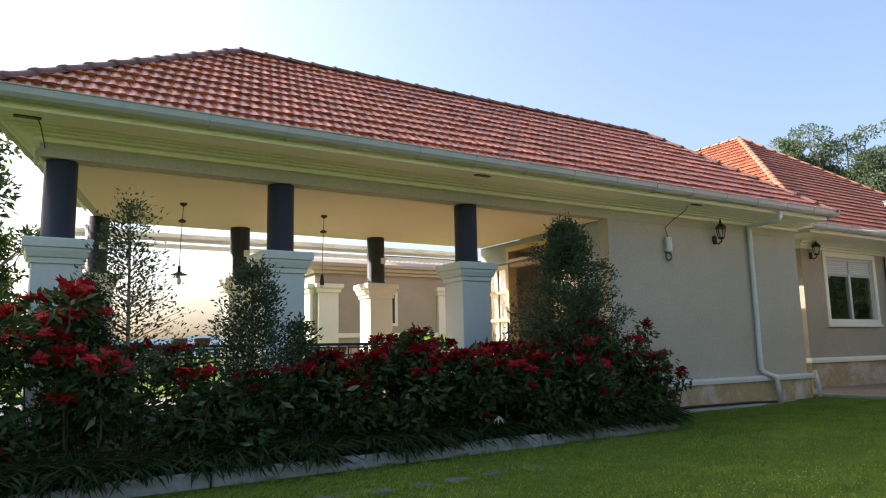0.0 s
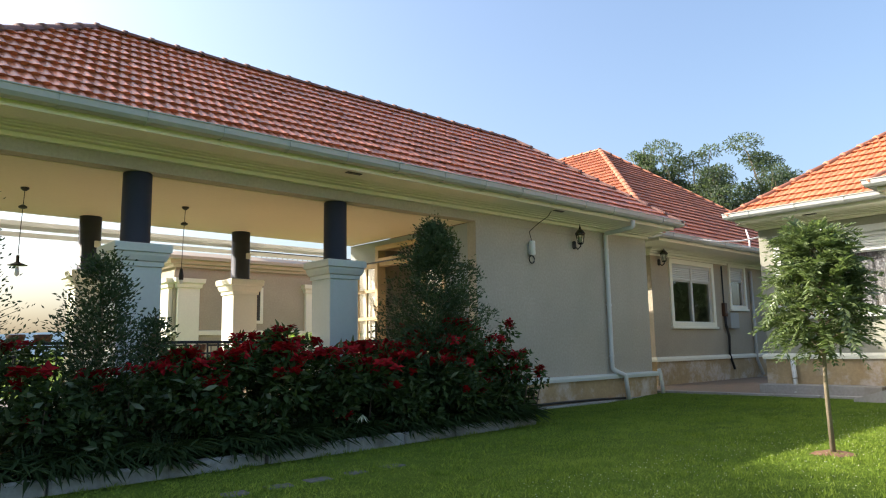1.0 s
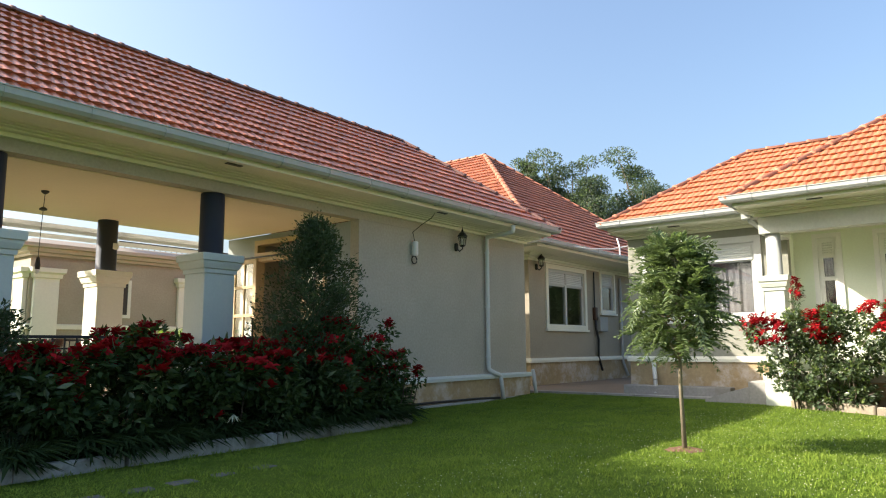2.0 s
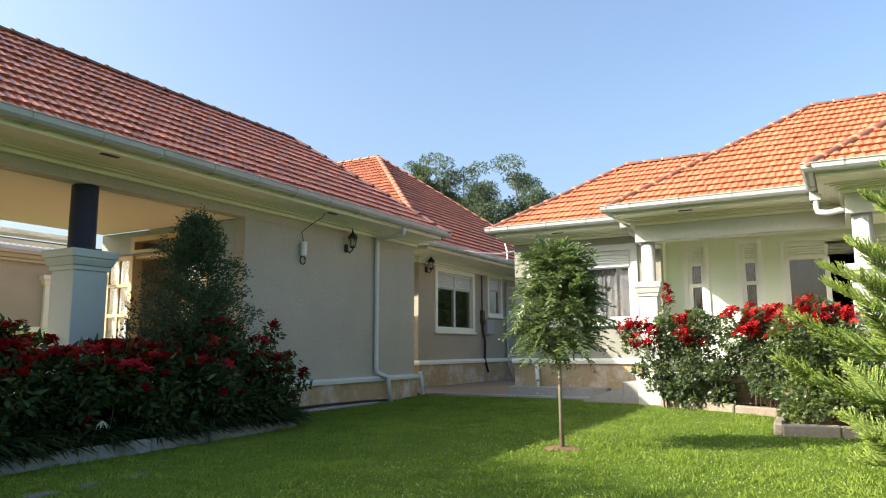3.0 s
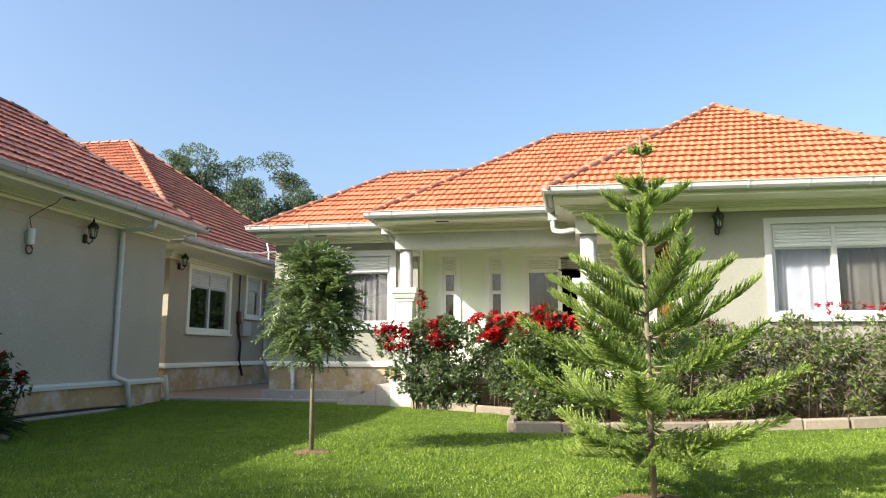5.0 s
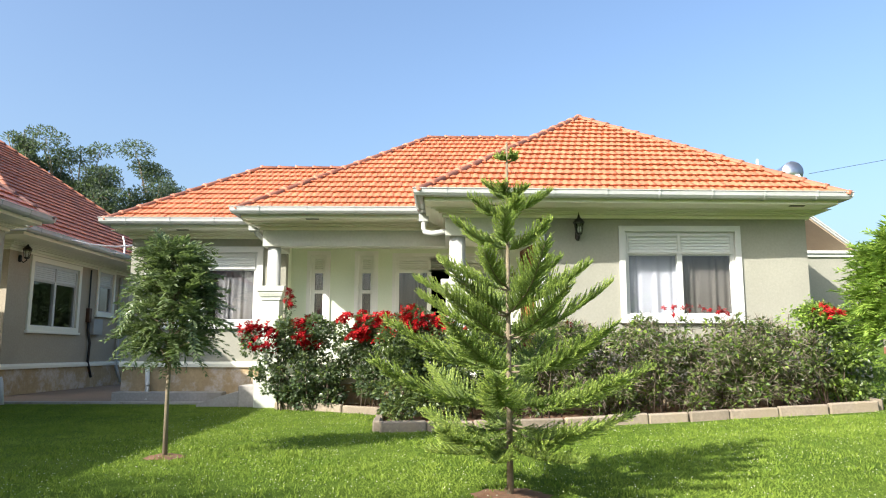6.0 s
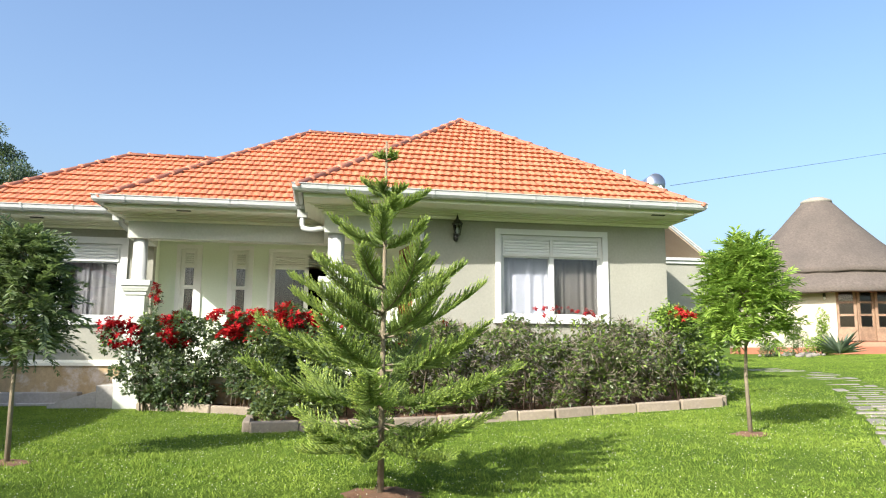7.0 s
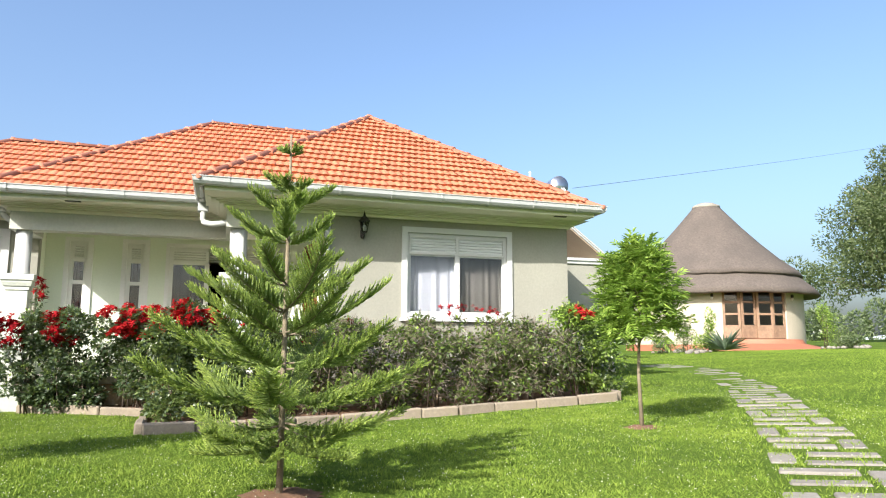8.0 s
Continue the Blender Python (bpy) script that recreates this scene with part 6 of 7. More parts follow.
def norfolk_pine(x, y, height, seed):
    """A tiered young conifer: a straight stem with whorls of rising rope-like branches set with branchlets and needles."""
    rng = np.random.default_rng(seed)
    g = ground(x, y)
    ob = thing("young_conifer", x, y, g, "young tiered conifer with rope-like green branches on the lawn", "conifer")
    bm = tube(bmesh.new(), [(x, y, g - 0.04), (x + 0.01, y, g + height * 0.35), (x - 0.005, y, g + height * 0.7), (x, y, g + height)], 0.027, 10, 0.009)
    part("trunk", bm, BARK, ob, "slender brown trunk", True)
    tiers = [(0.37, 0.62, 5, -0.06, 0.06), (0.50, 0.90, 5, 0.08, 0.10), (0.68, 1.02, 6, 0.24, 0.07), (0.93, 0.90, 6, 0.32, 0.05), (1.16, 0.72, 6, 0.46, 0.02), (1.35, 0.70, 6, 0.50, 0.0), (1.52, 0.48, 5, 0.50, 0.0),
             (1.87, 0.42, 6, 0.46, 0.03), (2.08, 0.33, 5, 0.44, 0.0), (2.25, 0.21, 5, 0.42, 0.0), (2.55, 0.085, 5, 0.32, 0.0)]
    old, young, ropes = [], [], []
    ang = np.arange(3) * 2 * math.pi / 3
    steps = np.linspace(0, 1, 5)
    for ti, (h, rad, cnt, rise, sag) in enumerate(tiers):
        for k in range(cnt):
            th = 2 * math.pi * (k + 0.35 * rng.random()) / cnt + ti * 0.85
            out = np.array([math.cos(th), math.sin(th), 0.0])
            ln_ = rad * rng.uniform(0.84, 1.1)
            lift, sway = rise * rng.uniform(0.8, 1.2), rng.normal() * 0.05
            side = np.array([-out[1], out[0], 0.0])
            a = np.array([x, y, g + h + rng.normal() * 0.02])

            def curve(s):
                s = np.atleast_1d(s)[:, None]
                return a + out * ln_ * s + np.array([0, 0, ln_]) * (lift * (0.55 * s + 0.45 * s * s) - sag * np.sin(math.pi * s)) + side * ln_ * (sway * s * s + 0.02 * np.sin(5 * s + k))

            part("branch", tube(bmesh.new(), list(curve(np.linspace(0, 1, 8))), 0.009 if rad > 0.45 else 0.006, 5, 0.003), BARK if rad > 0.45 else LEAF_PINE, ob, "", True)
            n = int(ln_ / 0.0115) + 6
            for q in range(n):
                s = 0.10 + 0.92 * q / n
                c = curve(min(s, 1.0))[0]
                tg = unit(curve(min(s + 0.04, 1.04))[0] - curve(s - 0.03)[0])
                up = np.cross(tg, side)
                up = up if up[2] > 0 else -up
                shape = min(1.0, 0.4 + 1.7 * s) * (1.0 if s < 0.5 else 1.0 - 0.66 * (s - 0.5) / 0.5)
                for sg in (-1, 1):
                    # a curved branchlet, hanging a little near the stem and rising towards the branch's tip
                    bl = (0.045 + 0.165 * min(rad, 1.0)) * shape * rng.uniform(0.8, 1.15)
                    d = unit(tg * rng.uniform(0.55, 0.8) + side * sg * rng.uniform(0.55, 0.85) + up * (rng.uniform(-0.25, 0.45) if rad < 0.8 else rng.uniform(-0.5, 0.35)))
                    curl = np.array([0, 0, 1.0]) * bl * (0.38 if rad < 0.8 else 0.22) + tg * bl * 0.12
                    line = c + d * (bl * steps)[:, None] + curl * (steps ** 2)[:, None]
                    w = unit(np.cross(d, [0.1, 0.2, 1.0]))
                    w2 = np.cross(d, w)
                    wide = (0.0052 - 0.003 * steps)[:, None, None]
                    rings = line[:, None, :] + wide * (np.cos(ang)[:, None] * w + np.sin(ang)[:, None] * w2)[None]
                    ropes.append(rings.reshape(-1, 3))
                    m = max(5, int(bl / 0.0052))
                    f_ = rng.random(m)[:, None]
                    ra = unit(rng.normal(size=(m, 3)))
                    pts = c + d * bl * f_ + curl * f_ ** 2
                    dirs = d + 2 * curl / bl * f_ + ra * 0.75
                    new_ = f_[:, 0] * 0.5 + s * 0.6 + rng.random(m) * 0.3 > 0.74
                    old.append((pts[~new_], dirs[~new_], ra[~new_]))
                    young.append((pts[new_], dirs[new_], ra[new_]))
    one = [(i * 3 + j, i * 3 + (j + 1) % 3, i * 3 + 3 + (j + 1) % 3, i * 3 + 3 + j) for i in range(4) for j in range(3)]
    rope_faces = (np.arange(len(ropes))[:, None, None] * 15 + np.array(one)[None]).reshape(-1, 4)
    raw("foliage", np.concatenate(ropes), rope_faces, LEAF_PINE, ob, "fine rope-like branchlets", kind="stuff")
    for bunch, mtl, name, lb in ((old, LEAF_PINE, "needles", "dense soft green needles"), (young, LEAF_PINE_TIP, "young_growth", "lighter green needle tips")):
        P, D, N = (np.concatenate([b[i] for b in bunch]) for i in range(3))
        v, f = leaf_arrays(P, D, N, 0.023 * rng.uniform(0.7, 1.2, len(P)), 0.0062)
        raw(name, v, f, mtl, ob, lb, kind="stuff")
    soil_ring(x, y, 0.31, seed)


norfolk_pine(-6.55, -8.88, 2.7, 111)

# ---- paving stones in the lawn ----
path_ob = thing("garden_path", -7, -13, 0, "path of grey paving stones set in the grass", "path", kind="structure")
LINE = [(-9.34, -11.57), (-7.76, -12.77), (-6.52, -13.76), (-4.94, -14.93), (-2.66, -16.51), (-1.03, -17.66), (1.16, -18.83), (3.2, -19.5), (6.2, -20.2)]
rng = random.Random(17)
dist, total = [0.0], 0.0
for a, b in zip(LINE, LINE[1:]):
    total += math.dist(a, b)
    dist.append(total)
for stage in range(int(total / 0.79)):
    side = 1 if stage % 2 else -1
    for lengthwise, along, off in ((False, -0.19, side * 0.12), (False, 0.19, side * 0.12), (True, 0.0, -side * 0.31)):
        s = min(0.4 + stage * 0.79 + along, total - 0.01)
        i = max(k for k in range(len(dist) - 1) if dist[k] <= s)
        t = (s - dist[i]) / (dist[i + 1] - dist[i])
        d = Vector((LINE[i + 1][0] - LINE[i][0], LINE[i + 1][1] - LINE[i][1], 0)).normalized()
        nrm = Vector((d.y, -d.x, 0))
        c = Vector((*LINE[i], 0)).lerp(Vector((*LINE[i + 1], 0)), t) + nrm * (off + rng.uniform(-0.025, 0.025)) + d * rng.uniform(-0.02, 0.02)
        ln_, wd = (rng.uniform(0.46, 0.52), rng.uniform(0.19, 0.22)) if lengthwise else (rng.uniform(0.52, 0.6), rng.uniform(0.14, 0.17))
        bm = bmesh.new()
        box(bm, -ln_ / 2, -wd / 2, -0.05, ln_ / 2, wd / 2, (0.016 if c.x < -3 else 0.004) + rng.uniform(-0.006, 0.006), 0.012)
        ang = (math.atan2(d.y, d.x) if lengthwise else math.atan2(nrm.y, nrm.x)) + rng.uniform(-0.05, 0.05)
        lay = Matrix.Translation((c.x, c.y, ground(c.x, c.y))) @ Euler((-0.055, 0, 0)).to_matrix().to_4x4() @ Euler((0, 0, ang)).to_matrix().to_4x4()
        bmesh.ops.transform(bm, verts=bm.verts, matrix=lay)
        part("paving_stone", bm, SLAB, path_ob)

rng = random.Random(23)
for k, (x, y) in enumerate(((-9.85, -3.02), (-9.45, -3.02), (-9.07, -3.0), (-8.69, -2.98), (-8.28, -2.93), (-7.84, -2.9))):
    lw, ww = rng.uniform(0.10, 0.125), rng.uniform(0.07, 0.09)
    bm = blk(-lw, -ww, -0.05, lw, ww, 0.01, 0.008)
    bmesh.ops.transform(bm, verts=bm.verts, matrix=Matrix.Translation((x, y, ground(x, y))) @ Euler((0, 0, rng.uniform(-0.25, 0.25))).to_matrix().to_4x4())
    tagged(part("stepping_stone", bm, SHADE_STONE, None), "small grey stepping stone in the shaded grass", "stone", "stepping stones by the bed")

# ---- thatched hut ----
HX, HY = 16.4, -30.55
HZ = 1.12
hut = thing("thatched_hut", HX, HY, HZ, "round cream hut with a tall grey-brown thatched cone roof", "hut")
face = math.atan2(-8.43 - HY, -11.97 - HX)
HR = 3.95
bm = bmesh.new()
seg = 64
dmid = face + 0.49
half_open = 0.375
ringv = []
for k in range(seg + 1):
    a = dmid + half_open + (2 * math.pi - 2 * half_open) * k / seg
    ringv.append([bm.verts.new((HX + r * math.cos(a), HY + r * math.sin(a), z)) for r, z in ((HR, HZ - 0.4), (HR, HZ + 2.5), (HR - 0.22, HZ + 2.5), (HR - 0.22, HZ - 0.4))])
for p, q in zip(ringv, ringv[1:]):
    for j in range(4):
        bm.faces.new((p[j], q[j], q[(j + 1) % 4], p[(j + 1) % 4]))
bm.faces.new(ringv[0])
bm.faces.new(ringv[-1][::-1])
part("wall", bm, HUT_WALL, hut, "curved cream wall", False)
part("base_band", lathe(bmesh.new(), HX, HY, [(HR + 0.02, HZ - 0.4), (HR + 0.02, HZ + 0.1), (HR - 0.05, HZ + 0.11)], 48), TERRACOTTA, hut)


def cone_roof(name, rings, seed, label):
    rng = random.Random(seed)
    bm = bmesh.new()
    loops = []
    n = 72
    wob = [rng.uniform(-1, 1) for _ in range(n)]
    for r, z, w in rings:
        loops.append([bm.verts.new((HX + (r + w * wob[k]) * math.cos(2 * math.pi * k / n), HY + (r + w * wob[k]) * math.sin(2 * math.pi * k / n), z + w * 0.6 * wob[(k * 7) % n])) for k in range(n)])
    for p, q in zip(loops, loops[1:]):
        for k in range(n):
            bm.faces.new((p[k], p[(k + 1) % n], q[(k + 1) % n], q[k]))
    return part(name, bm, THATCH, hut, label, True)


cone_roof("thatch", [(3.9, 4.22, 0.03), (4.02, 4.27, 0.035), (3.86, 4.5, 0.02), (3.1, 5.12, 0.02), (2.35, 5.85, 0.018), (1.6, 6.65, 0.016), (0.95, 7.4, 0.012), (0.62, 7.78, 0.0)], 5, "upper tier of grey-brown thatch")
cone_roof("thatch_skirt", [(3.7, 3.52, 0.0), (4.56, 3.34, 0.035), (4.66, 3.42, 0.035), (4.5, 3.66, 0.02), (3.7, 4.38, 0.01)], 6, "lower skirt of thatch with a trimmed edge")
part("cap", lathe(bmesh.new(), HX, HY, [(0.66, 7.74), (0.64, 7.86), (0.35, 8.0), (0.05, 8.06)], 24), SLAB, hut, "cream mortar cap", True)
part("ceiling", lathe(bmesh.new(), HX, HY, [(3.7, 3.57), (3.7, 3.59)], 32), WOOD_DARK, hut)
doors = thing("hut_door", HX + HR * math.cos(dmid), HY + HR * math.sin(dmid), HZ, "brown wooden folding doors with glass panes, partly open", "door")
leaves_n = 4
span = 2 * half_open / leaves_n
for k in range(leaves_n):
    a0 = dmid + half_open - span * k
    a1 = a0 - span
    push = (0.0, -0.05, 0.12, -0.02)[k]
    p = Vector((HX + (HR - 0.1 - push) * math.cos(a0), HY + (HR - 0.1 - push) * math.sin(a0), 0))
    q = Vector((HX + (HR - 0.1 + push) * math.cos(a1), HY + (HR - 0.1 + push) * math.sin(a1), 0))
    along = (q - p).normalized()
    wdt = (q - p).length
    mat4 = Matrix.Translation((p.x, p.y, HZ)) @ Euler((0, 0, math.atan2(along.y, along.x))).to_matrix().to_4x4()

    def lf(name, x0, x1, z0, z1, y0, y1, mtl, parent, label=""):
        b = bmesh.new()
        box(b, x0, y0, z0, x1, y1, z1, 0.006 if mtl is not GLASS else 0)
        bmesh.ops.transform(b, verts=b.verts, matrix=mat4)
        return part(name, b, mtl, parent, label)

    leaf = lf("leaf", 0.0, wdt, 0.36, 0.84, -0.03, 0.03, WOOD_OLD, doors, "weathered wooden leaf with glass panes")
    for x0, x1 in ((0.0, 0.11), (wdt - 0.11, wdt)):
        lf("stile", x0, x1, 0.84, 2.4, -0.03, 0.03, WOOD_OLD, leaf)
    for z in (0.86, 1.37, 1.87, 2.34):
        lf("rail", 0.11, wdt - 0.11, z - 0.04, z + 0.05, -0.028, 0.028, WOOD_OLD, leaf)
    for z0, z1 in ((0.91, 1.33), (1.42, 1.83), (1.92, 2.3)):
        lf("pane", 0.11, wdt - 0.11, z0, z1, -0.004, 0.004, GLASS, leaf)
apron = thing("terrace", HX + 4 * math.cos(dmid), HY + 4 * math.sin(dmid), HZ, "round terracotta-coloured terrace before the hut", "terrace", kind="structure")
bm = bmesh.new()
ax, ay = HX + (HR - 0.1) * math.cos(dmid), HY + (HR - 0.1) * math.sin(dmid)
lathe(bm, ax, ay, [(3.0, 0.5), (2.95, 0.93), (2.8, 1.0), (1.75, 1.25), (1.65, 1.42), (0.5, 1.46)], 40)
part("paving", bm, TERRACOTTA, apron, "terracotta-coloured paving")
for da in (half_open + 0.1, -half_open - 0.1):
    a = dmid + da
    lx, ly = HX + (HR + 0.05) * math.cos(a), HY + (HR + 0.05) * math.sin(a)
    ob = thing("hut_lamp", lx, ly, HZ + 2.2, "small round bulkhead lamp on the hut's wall", "wall lamp", "hut lamps")
    part("base", lathe(bmesh.new(), lx, ly, [(0.05, HZ + 2.1), (0.06, HZ + 2.13), (0.06, HZ + 2.2), (0.04, HZ + 2.24)], 10), IRON, ob)
    part("globe", lathe(bmesh.new(), lx, ly, [(0.01, HZ + 1.98), (0.05, HZ + 2.02), (0.055, HZ + 2.07), (0.03, HZ + 2.1)], 10), PLASTIC_WHITE, ob, "", True)


def agave(x, y, r, seed, label):
    rng = np.random.default_rng(seed)
    g = ground(x, y)
    ob = thing("agave", x, y, g, label, "agave")
    n = 70
    th = rng.random(n) * 2 * math.pi
    up = rng.uniform(0.15, 1.6, n)
    D = np.stack([np.cos(th), np.sin(th), up], 1)
    v, f = leaf_arrays(np.tile([x, y, g + 0.05], (n, 1)), D, np.tile([0, 0, 1.0], (n, 1)) + rng.normal(size=(n, 3)) * 0.1, r * rng.uniform(0.75, 1.1, n), 0.10, 0.3)
    raw("leaves", v, f, LEAF_AGAVE, ob, kind="stuff")


agave(10.25, -26.27, 1.0, 121, "grey-green spiky agave by the terrace")
for x, y, h, rad, sd, mt, nm in ((11.75, -26.79, 1.6, 0.28, 122, LEAF_BRIGHT, "slim bright green column shrub by the hut"), (12.2, -26.0, 1.2, 0.5, 123, LEAF_SAPLING, "low leafy shrub by the hut"), (11.2, -26.2, 0.6, 0.6, 124, LEAF_BRIGHT, "low yellow-green border plant"), (11.38, -32.1, 1.8, 0.4, 125, LEAF_BRIGHT, "bright green column shrub beside the terrace"), (10.7, -32.6, 1.0, 0.6, 126, LEAF_SAPLING, "leafy shrub beside the terrace"), (12.2, -24.9, 0.6, 0.6, 127, LEAF_SAPLING, "low border plants by the hut"), (9.6, -31.6, 0.45, 0.5, 128, LEAF_SAPLING, "low plants among stones")):
    rng = np.random.default_rng(sd)
    g = ground(x, y)
    cl = [(x + rng.normal() * rad * 0.35, y + rng.normal() * rad * 0.35, g + h * (0.2 + 0.7 * q / 9), rad * 0.5, rad * 0.5, h * 0.18) for q in range(10)]
    shrub("garden_shrub", sd, (x, y, g), cl, 1300, 0.09, 0.04, mt, nm, "shrub", stems=4)
rocks = thing("border_stones", 11.6, -25.4, ground(11.6, -25.4), "pale border stones round the hut's plants", "stones")
rng = random.Random(9)
for k in range(46):
    x, y = (11.6 + rng.uniform(-1.5, 1.5), -25.4 + rng.uniform(-0.8, 0.5)) if k < 26 else (9.4 + rng.uniform(-0.7, 0.7), -31.2 + rng.uniform(-0.8, 0.6))
    bm = bmesh.new()
    bmesh.ops.create_icosphere(bm, subdivisions=1, radius=rng.uniform(0.07, 0.16))
    for v in bm.verts:
        v.co *= rng.uniform(0.8, 1.15)
        v.co.z *= 0.7
    bmesh.ops.translate(bm, verts=bm.verts, vec=(x, y, ground(x, y) + 0.04))
    part("stone", bm, SLAB, rocks, "", True)


# ---- far trees, bushes and hills ----
def tree(x, y, height, crown, trunk_r, count, leaf, seed, label, material=LEAF_FAR, flat=0.5, limbs=12, low=0.4):
    """A broad tree: rising limbs, each with flat leafy clumps along its outer half, gaps between them."""
    rng = np.random.default_rng(seed)
    g = ground(x, y) - 0.1
    ob = thing("tree", x, y, g, label, "tree")
    fork = np.array([x, y, g + height * low * 0.8])
    part("trunk", tube(bmesh.new(), [(x, y, g), (x + 0.1, y, g + height * 0.2), fork], trunk_r, 10, trunk_r * 0.7), BARK, ob, "", True)
    cl, bm = [], bmesh.new()
    for k in range(limbs):
        th = 2.4 * k + rng.random() * 0.9
        u = ((k + 0.5) / limbs) ** 0.8
        rr = crown * (1.0 - 0.75 * u) * rng.uniform(0.8, 1.1)
        end = np.array([x + rr * math.cos(th), y + rr * math.sin(th), g + height * (low + (0.97 - low) * u) + 0.05 * height * rng.normal()])
        start = fork + np.array([0, 0, (height * (low + 0.7 * (1 - low)) + g - fork[2]) * 0.7 * u])
        mid = (start + end) / 2 + np.array([0, 0, -0.03 * height])
        tube(bm, [start, mid, end], trunk_r * 0.28, 6, 0.02)
        for q in range(6):
            s = rng.uniform(0.45, 1.05)
            c = (start + (mid - start) * 2 * s if s < 0.5 else mid + (end - mid) * (2 * s - 1)) + rng.normal(size=3) * crown * np.array([0.12, 0.12, 0.05])
            r = crown * rng.uniform(0.10, 0.24)
            cl.append((*c, r, r, r * flat))
            tube(bm, [mid, (mid + c) / 2 + rng.normal(size=3) * 0.05 * crown, c], trunk_r * 0.1, 5, 0.012)
    tagged(part("branchwork", bm, BARK, ob, "", True), kind="stuff")
    P, D = cloud(rng, cl, count, 0.8, 0.7)
    v, f = leaf_arrays(P, D, rng.normal(size=(count, 3)) + [0, 0, 0.6], leaf * rng.uniform(0.6, 1.3, count), leaf * 0.42)
    raw("crown", v, f, material, ob, kind="stuff")


tree(21.9, 9.6, 11.3, 4.2, 0.25, 52000, 0.155, 131, "tall spreading tree with layered dark foliage behind the roofs", LEAF_FAR, 0.55, 20, 0.42)
tree(20.6, 11.4, 11.9, 2.0, 0.16, 9000, 0.155, 138, "slender tree with a wispy crown behind the roofs", LEAF_FAR, 0.6, 10, 0.6)
tree(23.6, 6.2, 10.3, 3.8, 0.22, 30000, 0.155, 132, "spreading tree with layered foliage behind the roofs", LEAF_FAR, 0.5, 15, 0.45)
tree(17.9, -47.8, 12.2, 6.7, 0.4, 95000, 0.23, 133, "large spreading grey-green tree beyond the lawn", LEAF_PALE, 0.85, 34, 0.34)
# Unseen tree, added beyond the view to block sun from the bed's end.
tree(-18.2, 5.2, 10.2, 4.8, 0.25, 34000, 0.22, 135, "large leafy tree, added out of view to shade the flower bed's end", LEAF_DARK, 0.8, 26, 0.4)
tree(-13.2, 9.0, 6.2, 2.1, 0.12, 20000, 0.14, 134, "dense green tree behind the veranda", LEAF_DARK, 0.9, 18, 0.3)


def far_hedge(name, pts, high, count, leaf, seed, label, material=LEAF_SAPLING):
    rng = np.random.default_rng(seed)
    cl = []
    for a, b in zip(pts, pts[1:]):
        n = int(math.dist(a, b) / 1.3)
        for k in range(n):
            x, y = a[0] + (b[0] - a[0]) * k / n + rng.normal() * 0.5, a[1] + (b[1] - a[1]) * k / n + rng.normal() * 0.5
            h = high * rng.uniform(0.7, 1.2)
            cl.append((x, y, ground(x, y) + h * 0.45, 1.1, 1.1, h * 0.55))
    P, D = cloud(rng, cl, count, 0.8, 0.3)
    v, f = leaf_arrays(P, D, rng.normal(size=(count, 3)) + [0, 0, 0.6], leaf * rng.uniform(0.6, 1.3, count), leaf * 0.45)
    return tagged(raw(name, v, f, material, None, label, "stuff"), category="bushes")


far_hedge("far_bushes", [(48, -42), (40, -55), (24, -72), (0, -85), (-30, -92)], 3.2, 62000, 0.3, 141, "belt of green bushes beyond the lawn")
far_hedge("far_bushes", [(46, -20), (48, -42)], 3.2, 20000, 0.26, 142, "belt of green bushes behind the hut")
far_hedge("far_bushes", [(-30, 30), (-10, 34), (6, 34)], 1.4, 6000, 0.35, 143, "bushes beyond the veranda", LEAF_DARK)
# Hidden from view; added so the wing's window panes reflect something dark.
far_hedge("garden_bushes", [(9.6, -3.6), (11.6, -2.4), (12.2, -0.4)], 4.4, 9000, 0.24, 144, "dark bushes hidden in the paved passage, added for the window to reflect", LEAF_STRAP)
sap = np.random.default_rng(5)
shrub("garden_shrub", 151, (13.0, -43.0, ground(13, -43)), [(13 + 0.2 * sap.normal(), -43 + 0.2 * sap.normal(), ground(13, -43) + 0.8 + 0.3 * k, 0.35, 0.35, 0.3) for k in range(5)], 600, 0.2, 0.08, LEAF_SAPLING, "small young tree far out on the lawn", "shrub")

hv, hf = [], []
n = 160
for k in range(n + 1):
    a = 2 * math.pi * k / n
    h = 20 + 11 * math.sin(a * 5 + 1) + 7 * math.sin(a * 11) + 4 * noise.noise((a * 6, 0, 3))
    hv += [(1150 * math.cos(a), 1150 * math.sin(a), -20), (1180 * math.cos(a), 1180 * math.sin(a), max(h, 6))]
hf = [(2 * k, 2 * k + 2, 2 * k + 3, 2 * k + 1) for k in range(n)]
hills = raw("backdrop", hv, hf, HILL, None, "low hills on the horizon, tinted pale blue for haze", "structure", True)
tagged(hills, category="hills")

# ---- grass ----
def in_poly(x, y, poly):
    inside = np.zeros(len(x), bool)
    for (x0, y0), (x1, y1) in zip(poly, poly[1:] + poly[:1]):
        hit = ((y0 > y) != (y1 > y)) & (x < (x1 - x0) * (y - y0) / (y1 - y0 + 1e-12) + x0)
        inside ^= hit
    return inside


def ground_array(x, y):
    s = -(y + 10.3)
    s = 0.5 * (s + np.sqrt(s * s + 1.2))
    return -0.075 + 0.058 * np.minimum(s, 16) + 0.028 * np.clip(s - 16, 0, 45) + 0.03 * np.clip(x + 0.5, 0, 2.5)


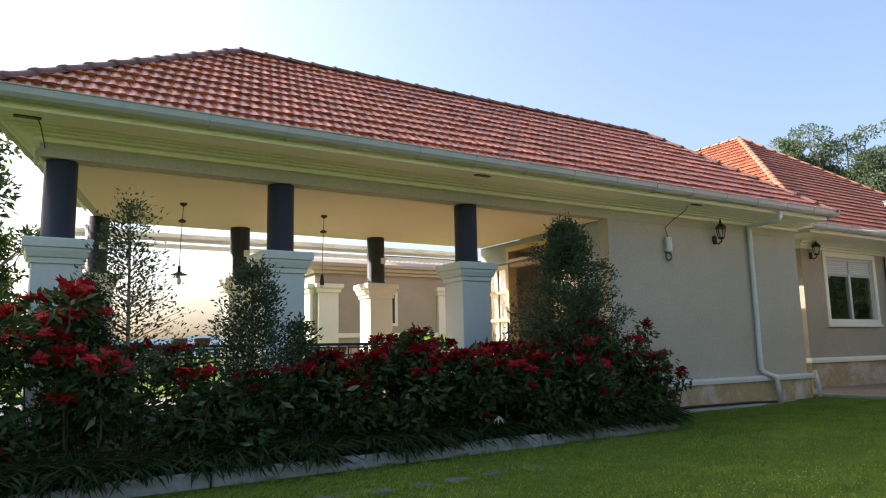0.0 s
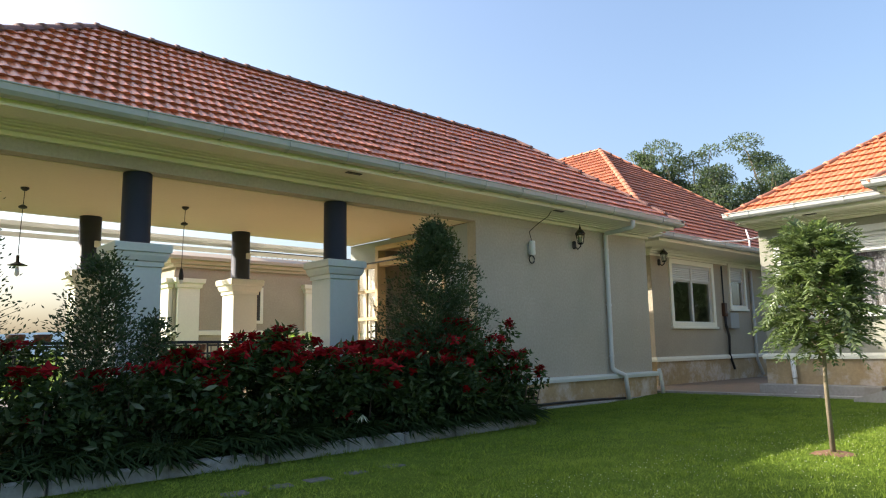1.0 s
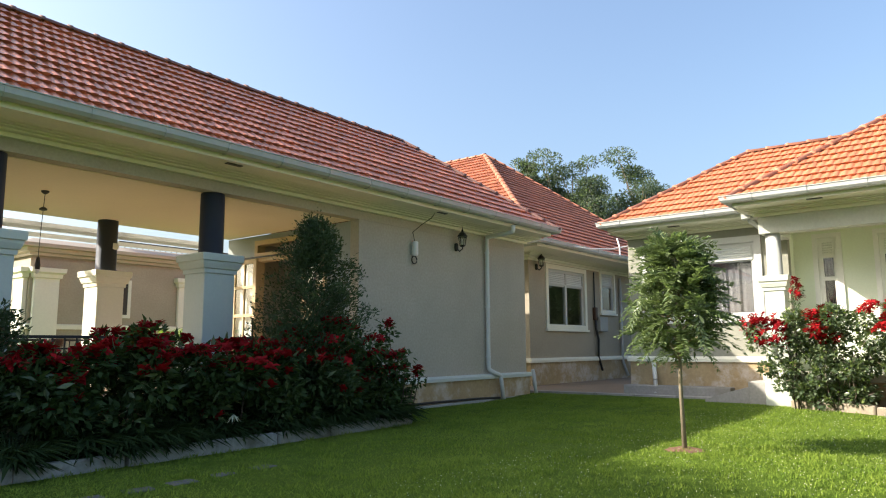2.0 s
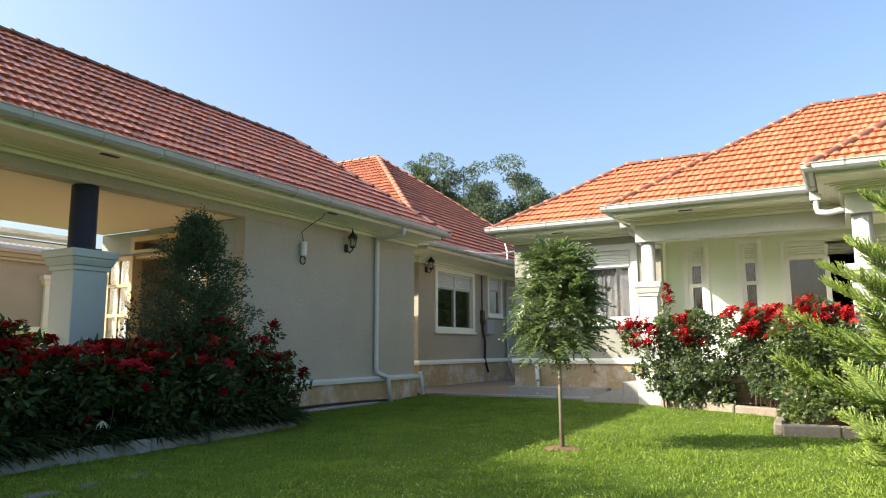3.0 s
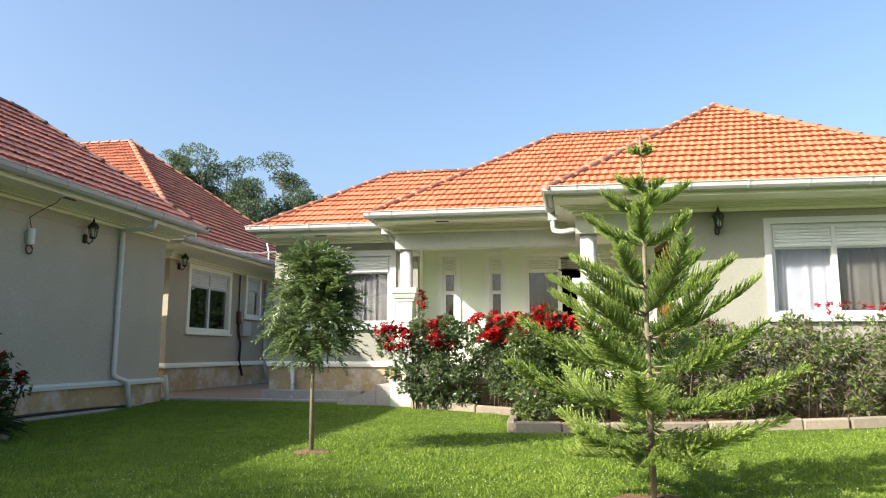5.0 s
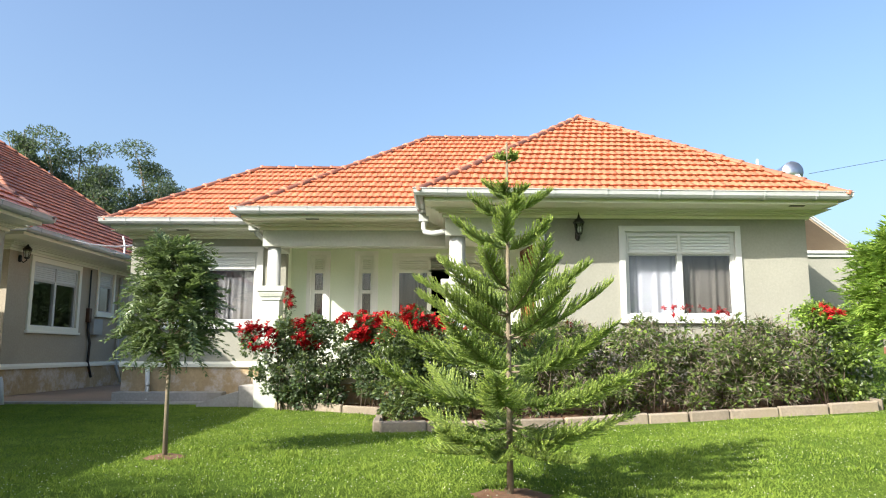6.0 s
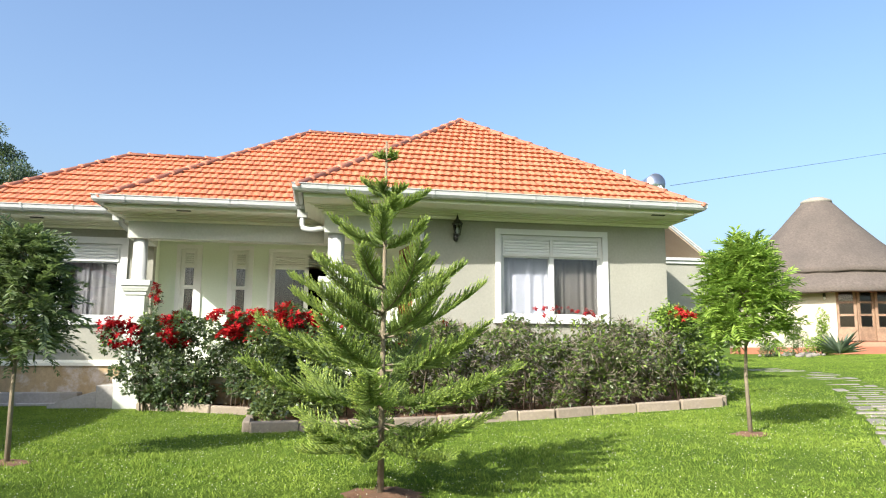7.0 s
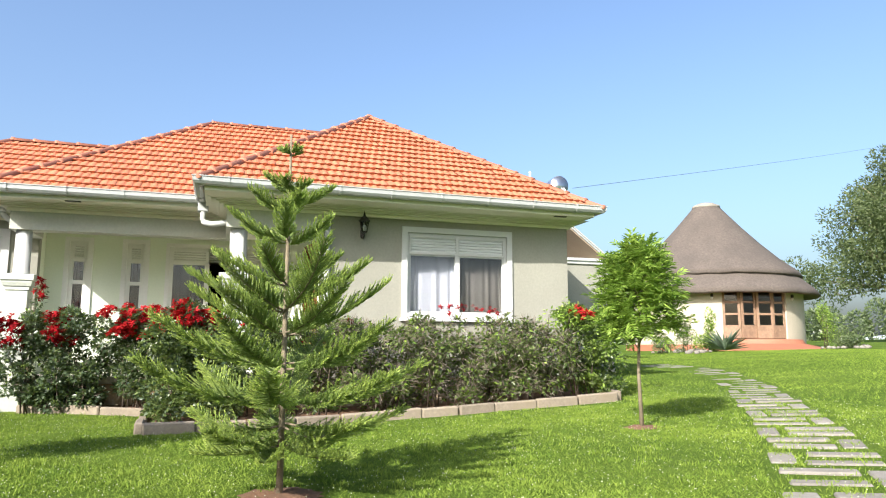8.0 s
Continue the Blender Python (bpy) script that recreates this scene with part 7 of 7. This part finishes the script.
def grass(name, count, box_, length, width, seed, material, label, lean=1.0):
    rng = np.random.default_rng(seed)
    x, y = rng.uniform(box_[0], box_[1], count), rng.uniform(box_[2], box_[3], count)
    off = in_poly(x, y, [(-14, -2.04), (-10.5, -1.90), (-7.6, -1.74), (-4.2, -1.54), (-3.95, 0), (1.75, -0.1), (1.75, -5.1), (1.1, -5.4), (0.1, -7.1), (-2.3, -7.4), (-2.1, -10.6), (-2.0, -14.8), (0, -14.9), (20, -14.9), (20, 10), (-14, 10)])
    for cx_, cy_, r_ in ((-6.55, -8.88, 0.42), (-4.58, -5.57, 0.29), (-4.6, -13.15, 0.29), (HX, HY, 5.0)):
        off |= (x - cx_) ** 2 + (y - cy_) ** 2 < r_ * r_ * rng.uniform(0.6, 1.1, count)
    for (ax_, ay_), (bx_, by_) in zip(LINE, LINE[1:]):
        ux, uy = bx_ - ax_, by_ - ay_
        k_ = np.clip(((x - ax_) * ux + (y - ay_) * uy) / (ux * ux + uy * uy), 0, 1)
        off |= ((x - ax_ - k_ * ux) ** 2 + (y - ay_ - k_ * uy) ** 2 < 0.5 ** 2) & (rng.random(count) < 0.72)
    off |= rng.random(count) > np.clip((x - box_[0]) / 2.5, 0.02, 1)
    x, y = x[~off], y[~off]
    n = len(x)
    th = rng.random(n) * 2 * math.pi
    D = np.stack([np.cos(th) * lean, np.sin(th) * lean, rng.uniform(0.5, 1.1, n)], 1)
    L = length * rng.uniform(0.5, 1.3, n)
    P = np.stack([x, y, ground_array(x, y) - 0.006], 1)
    D = unit(D)
    S = unit(np.cross(D, rng.normal(size=(n, 3)))) * width / 2
    v = np.stack([P - S, P + S, P + D * L[:, None]], 1).reshape(-1, 3)
    f = np.arange(3 * n).reshape(-1, 3)
    return tagged(raw(name, v, f, material, None, label, "stuff"), category="grass")


grass("grass", 800000, (-13.5, 2, -16.5, -0.1), 0.034, 0.0072, 161, LEAF_BLADE, "short green lawn grass")
grass("grass", 150000, (-13, 12, -30, -16.5), 0.045, 0.014, 162, LEAF_BLADE, "short green lawn grass towards the hut")
rng = np.random.default_rng(165)
n = 2600
cx, cy = rng.uniform(-10.5, 1.0, n), rng.uniform(-16, -0.8, n)
m = 26
x, y = (cx[:, None] + rng.normal(size=(n, m)) * 0.05).ravel(), (cy[:, None] + rng.normal(size=(n, m)) * 0.05).ravel()
keep = ~in_poly(x, y, [(-14, -2.12), (-10.5, -1.98), (-7.6, -1.82), (-4.1, -1.6), (-3.9, -0.2), (1.75, -0.2), (1.75, -5.1), (1.0, -5.5), (0.0, -7.3), (-2.4, -7.45), (-1.9, -10.7), (-1.85, -14.7), (2, -14.8), (2, 2), (-14, 2)])
x, y = x[keep], y[keep]
P = np.stack([x, y, ground_array(x, y) - 0.004], 1)
D = unit(np.stack([rng.normal(size=len(x)) * 0.5, rng.normal(size=len(x)) * 0.5, np.ones(len(x))], 1))
v, f = leaf_arrays(P, D, rng.normal(size=P.shape), rng.uniform(0.03, 0.065, len(x)), 0.008)
tagged(raw("grass_tufts", v, f, LEAF_BLADE, None, "longer grass and clover tufts in the lawn", "stuff"), category="grass")
rng = np.random.default_rng(163)
n = 9000
x, y = rng.uniform(-9.5, 1, n), rng.uniform(-16.5, -4.5, n)
keep = ~in_poly(x, y, [(1.1, -5.4), (0.1, -7.1), (-2.3, -7.4), (-2.1, -10.6), (-2.0, -14.8), (2, -14.8), (2, -5.4)])
x, y = x[keep], y[keep]
P = np.stack([x, y, ground_array(x, y) + rng.uniform(0.02, 0.05, len(x))], 1)
v, f = leaf_arrays(P, rng.normal(size=P.shape), rng.normal(size=P.shape), 0.011, 0.009)
tagged(raw("clover_flowers", v, f, PETAL, None, "tiny white clover flowers in the lawn", "stuff"), category="flowers")
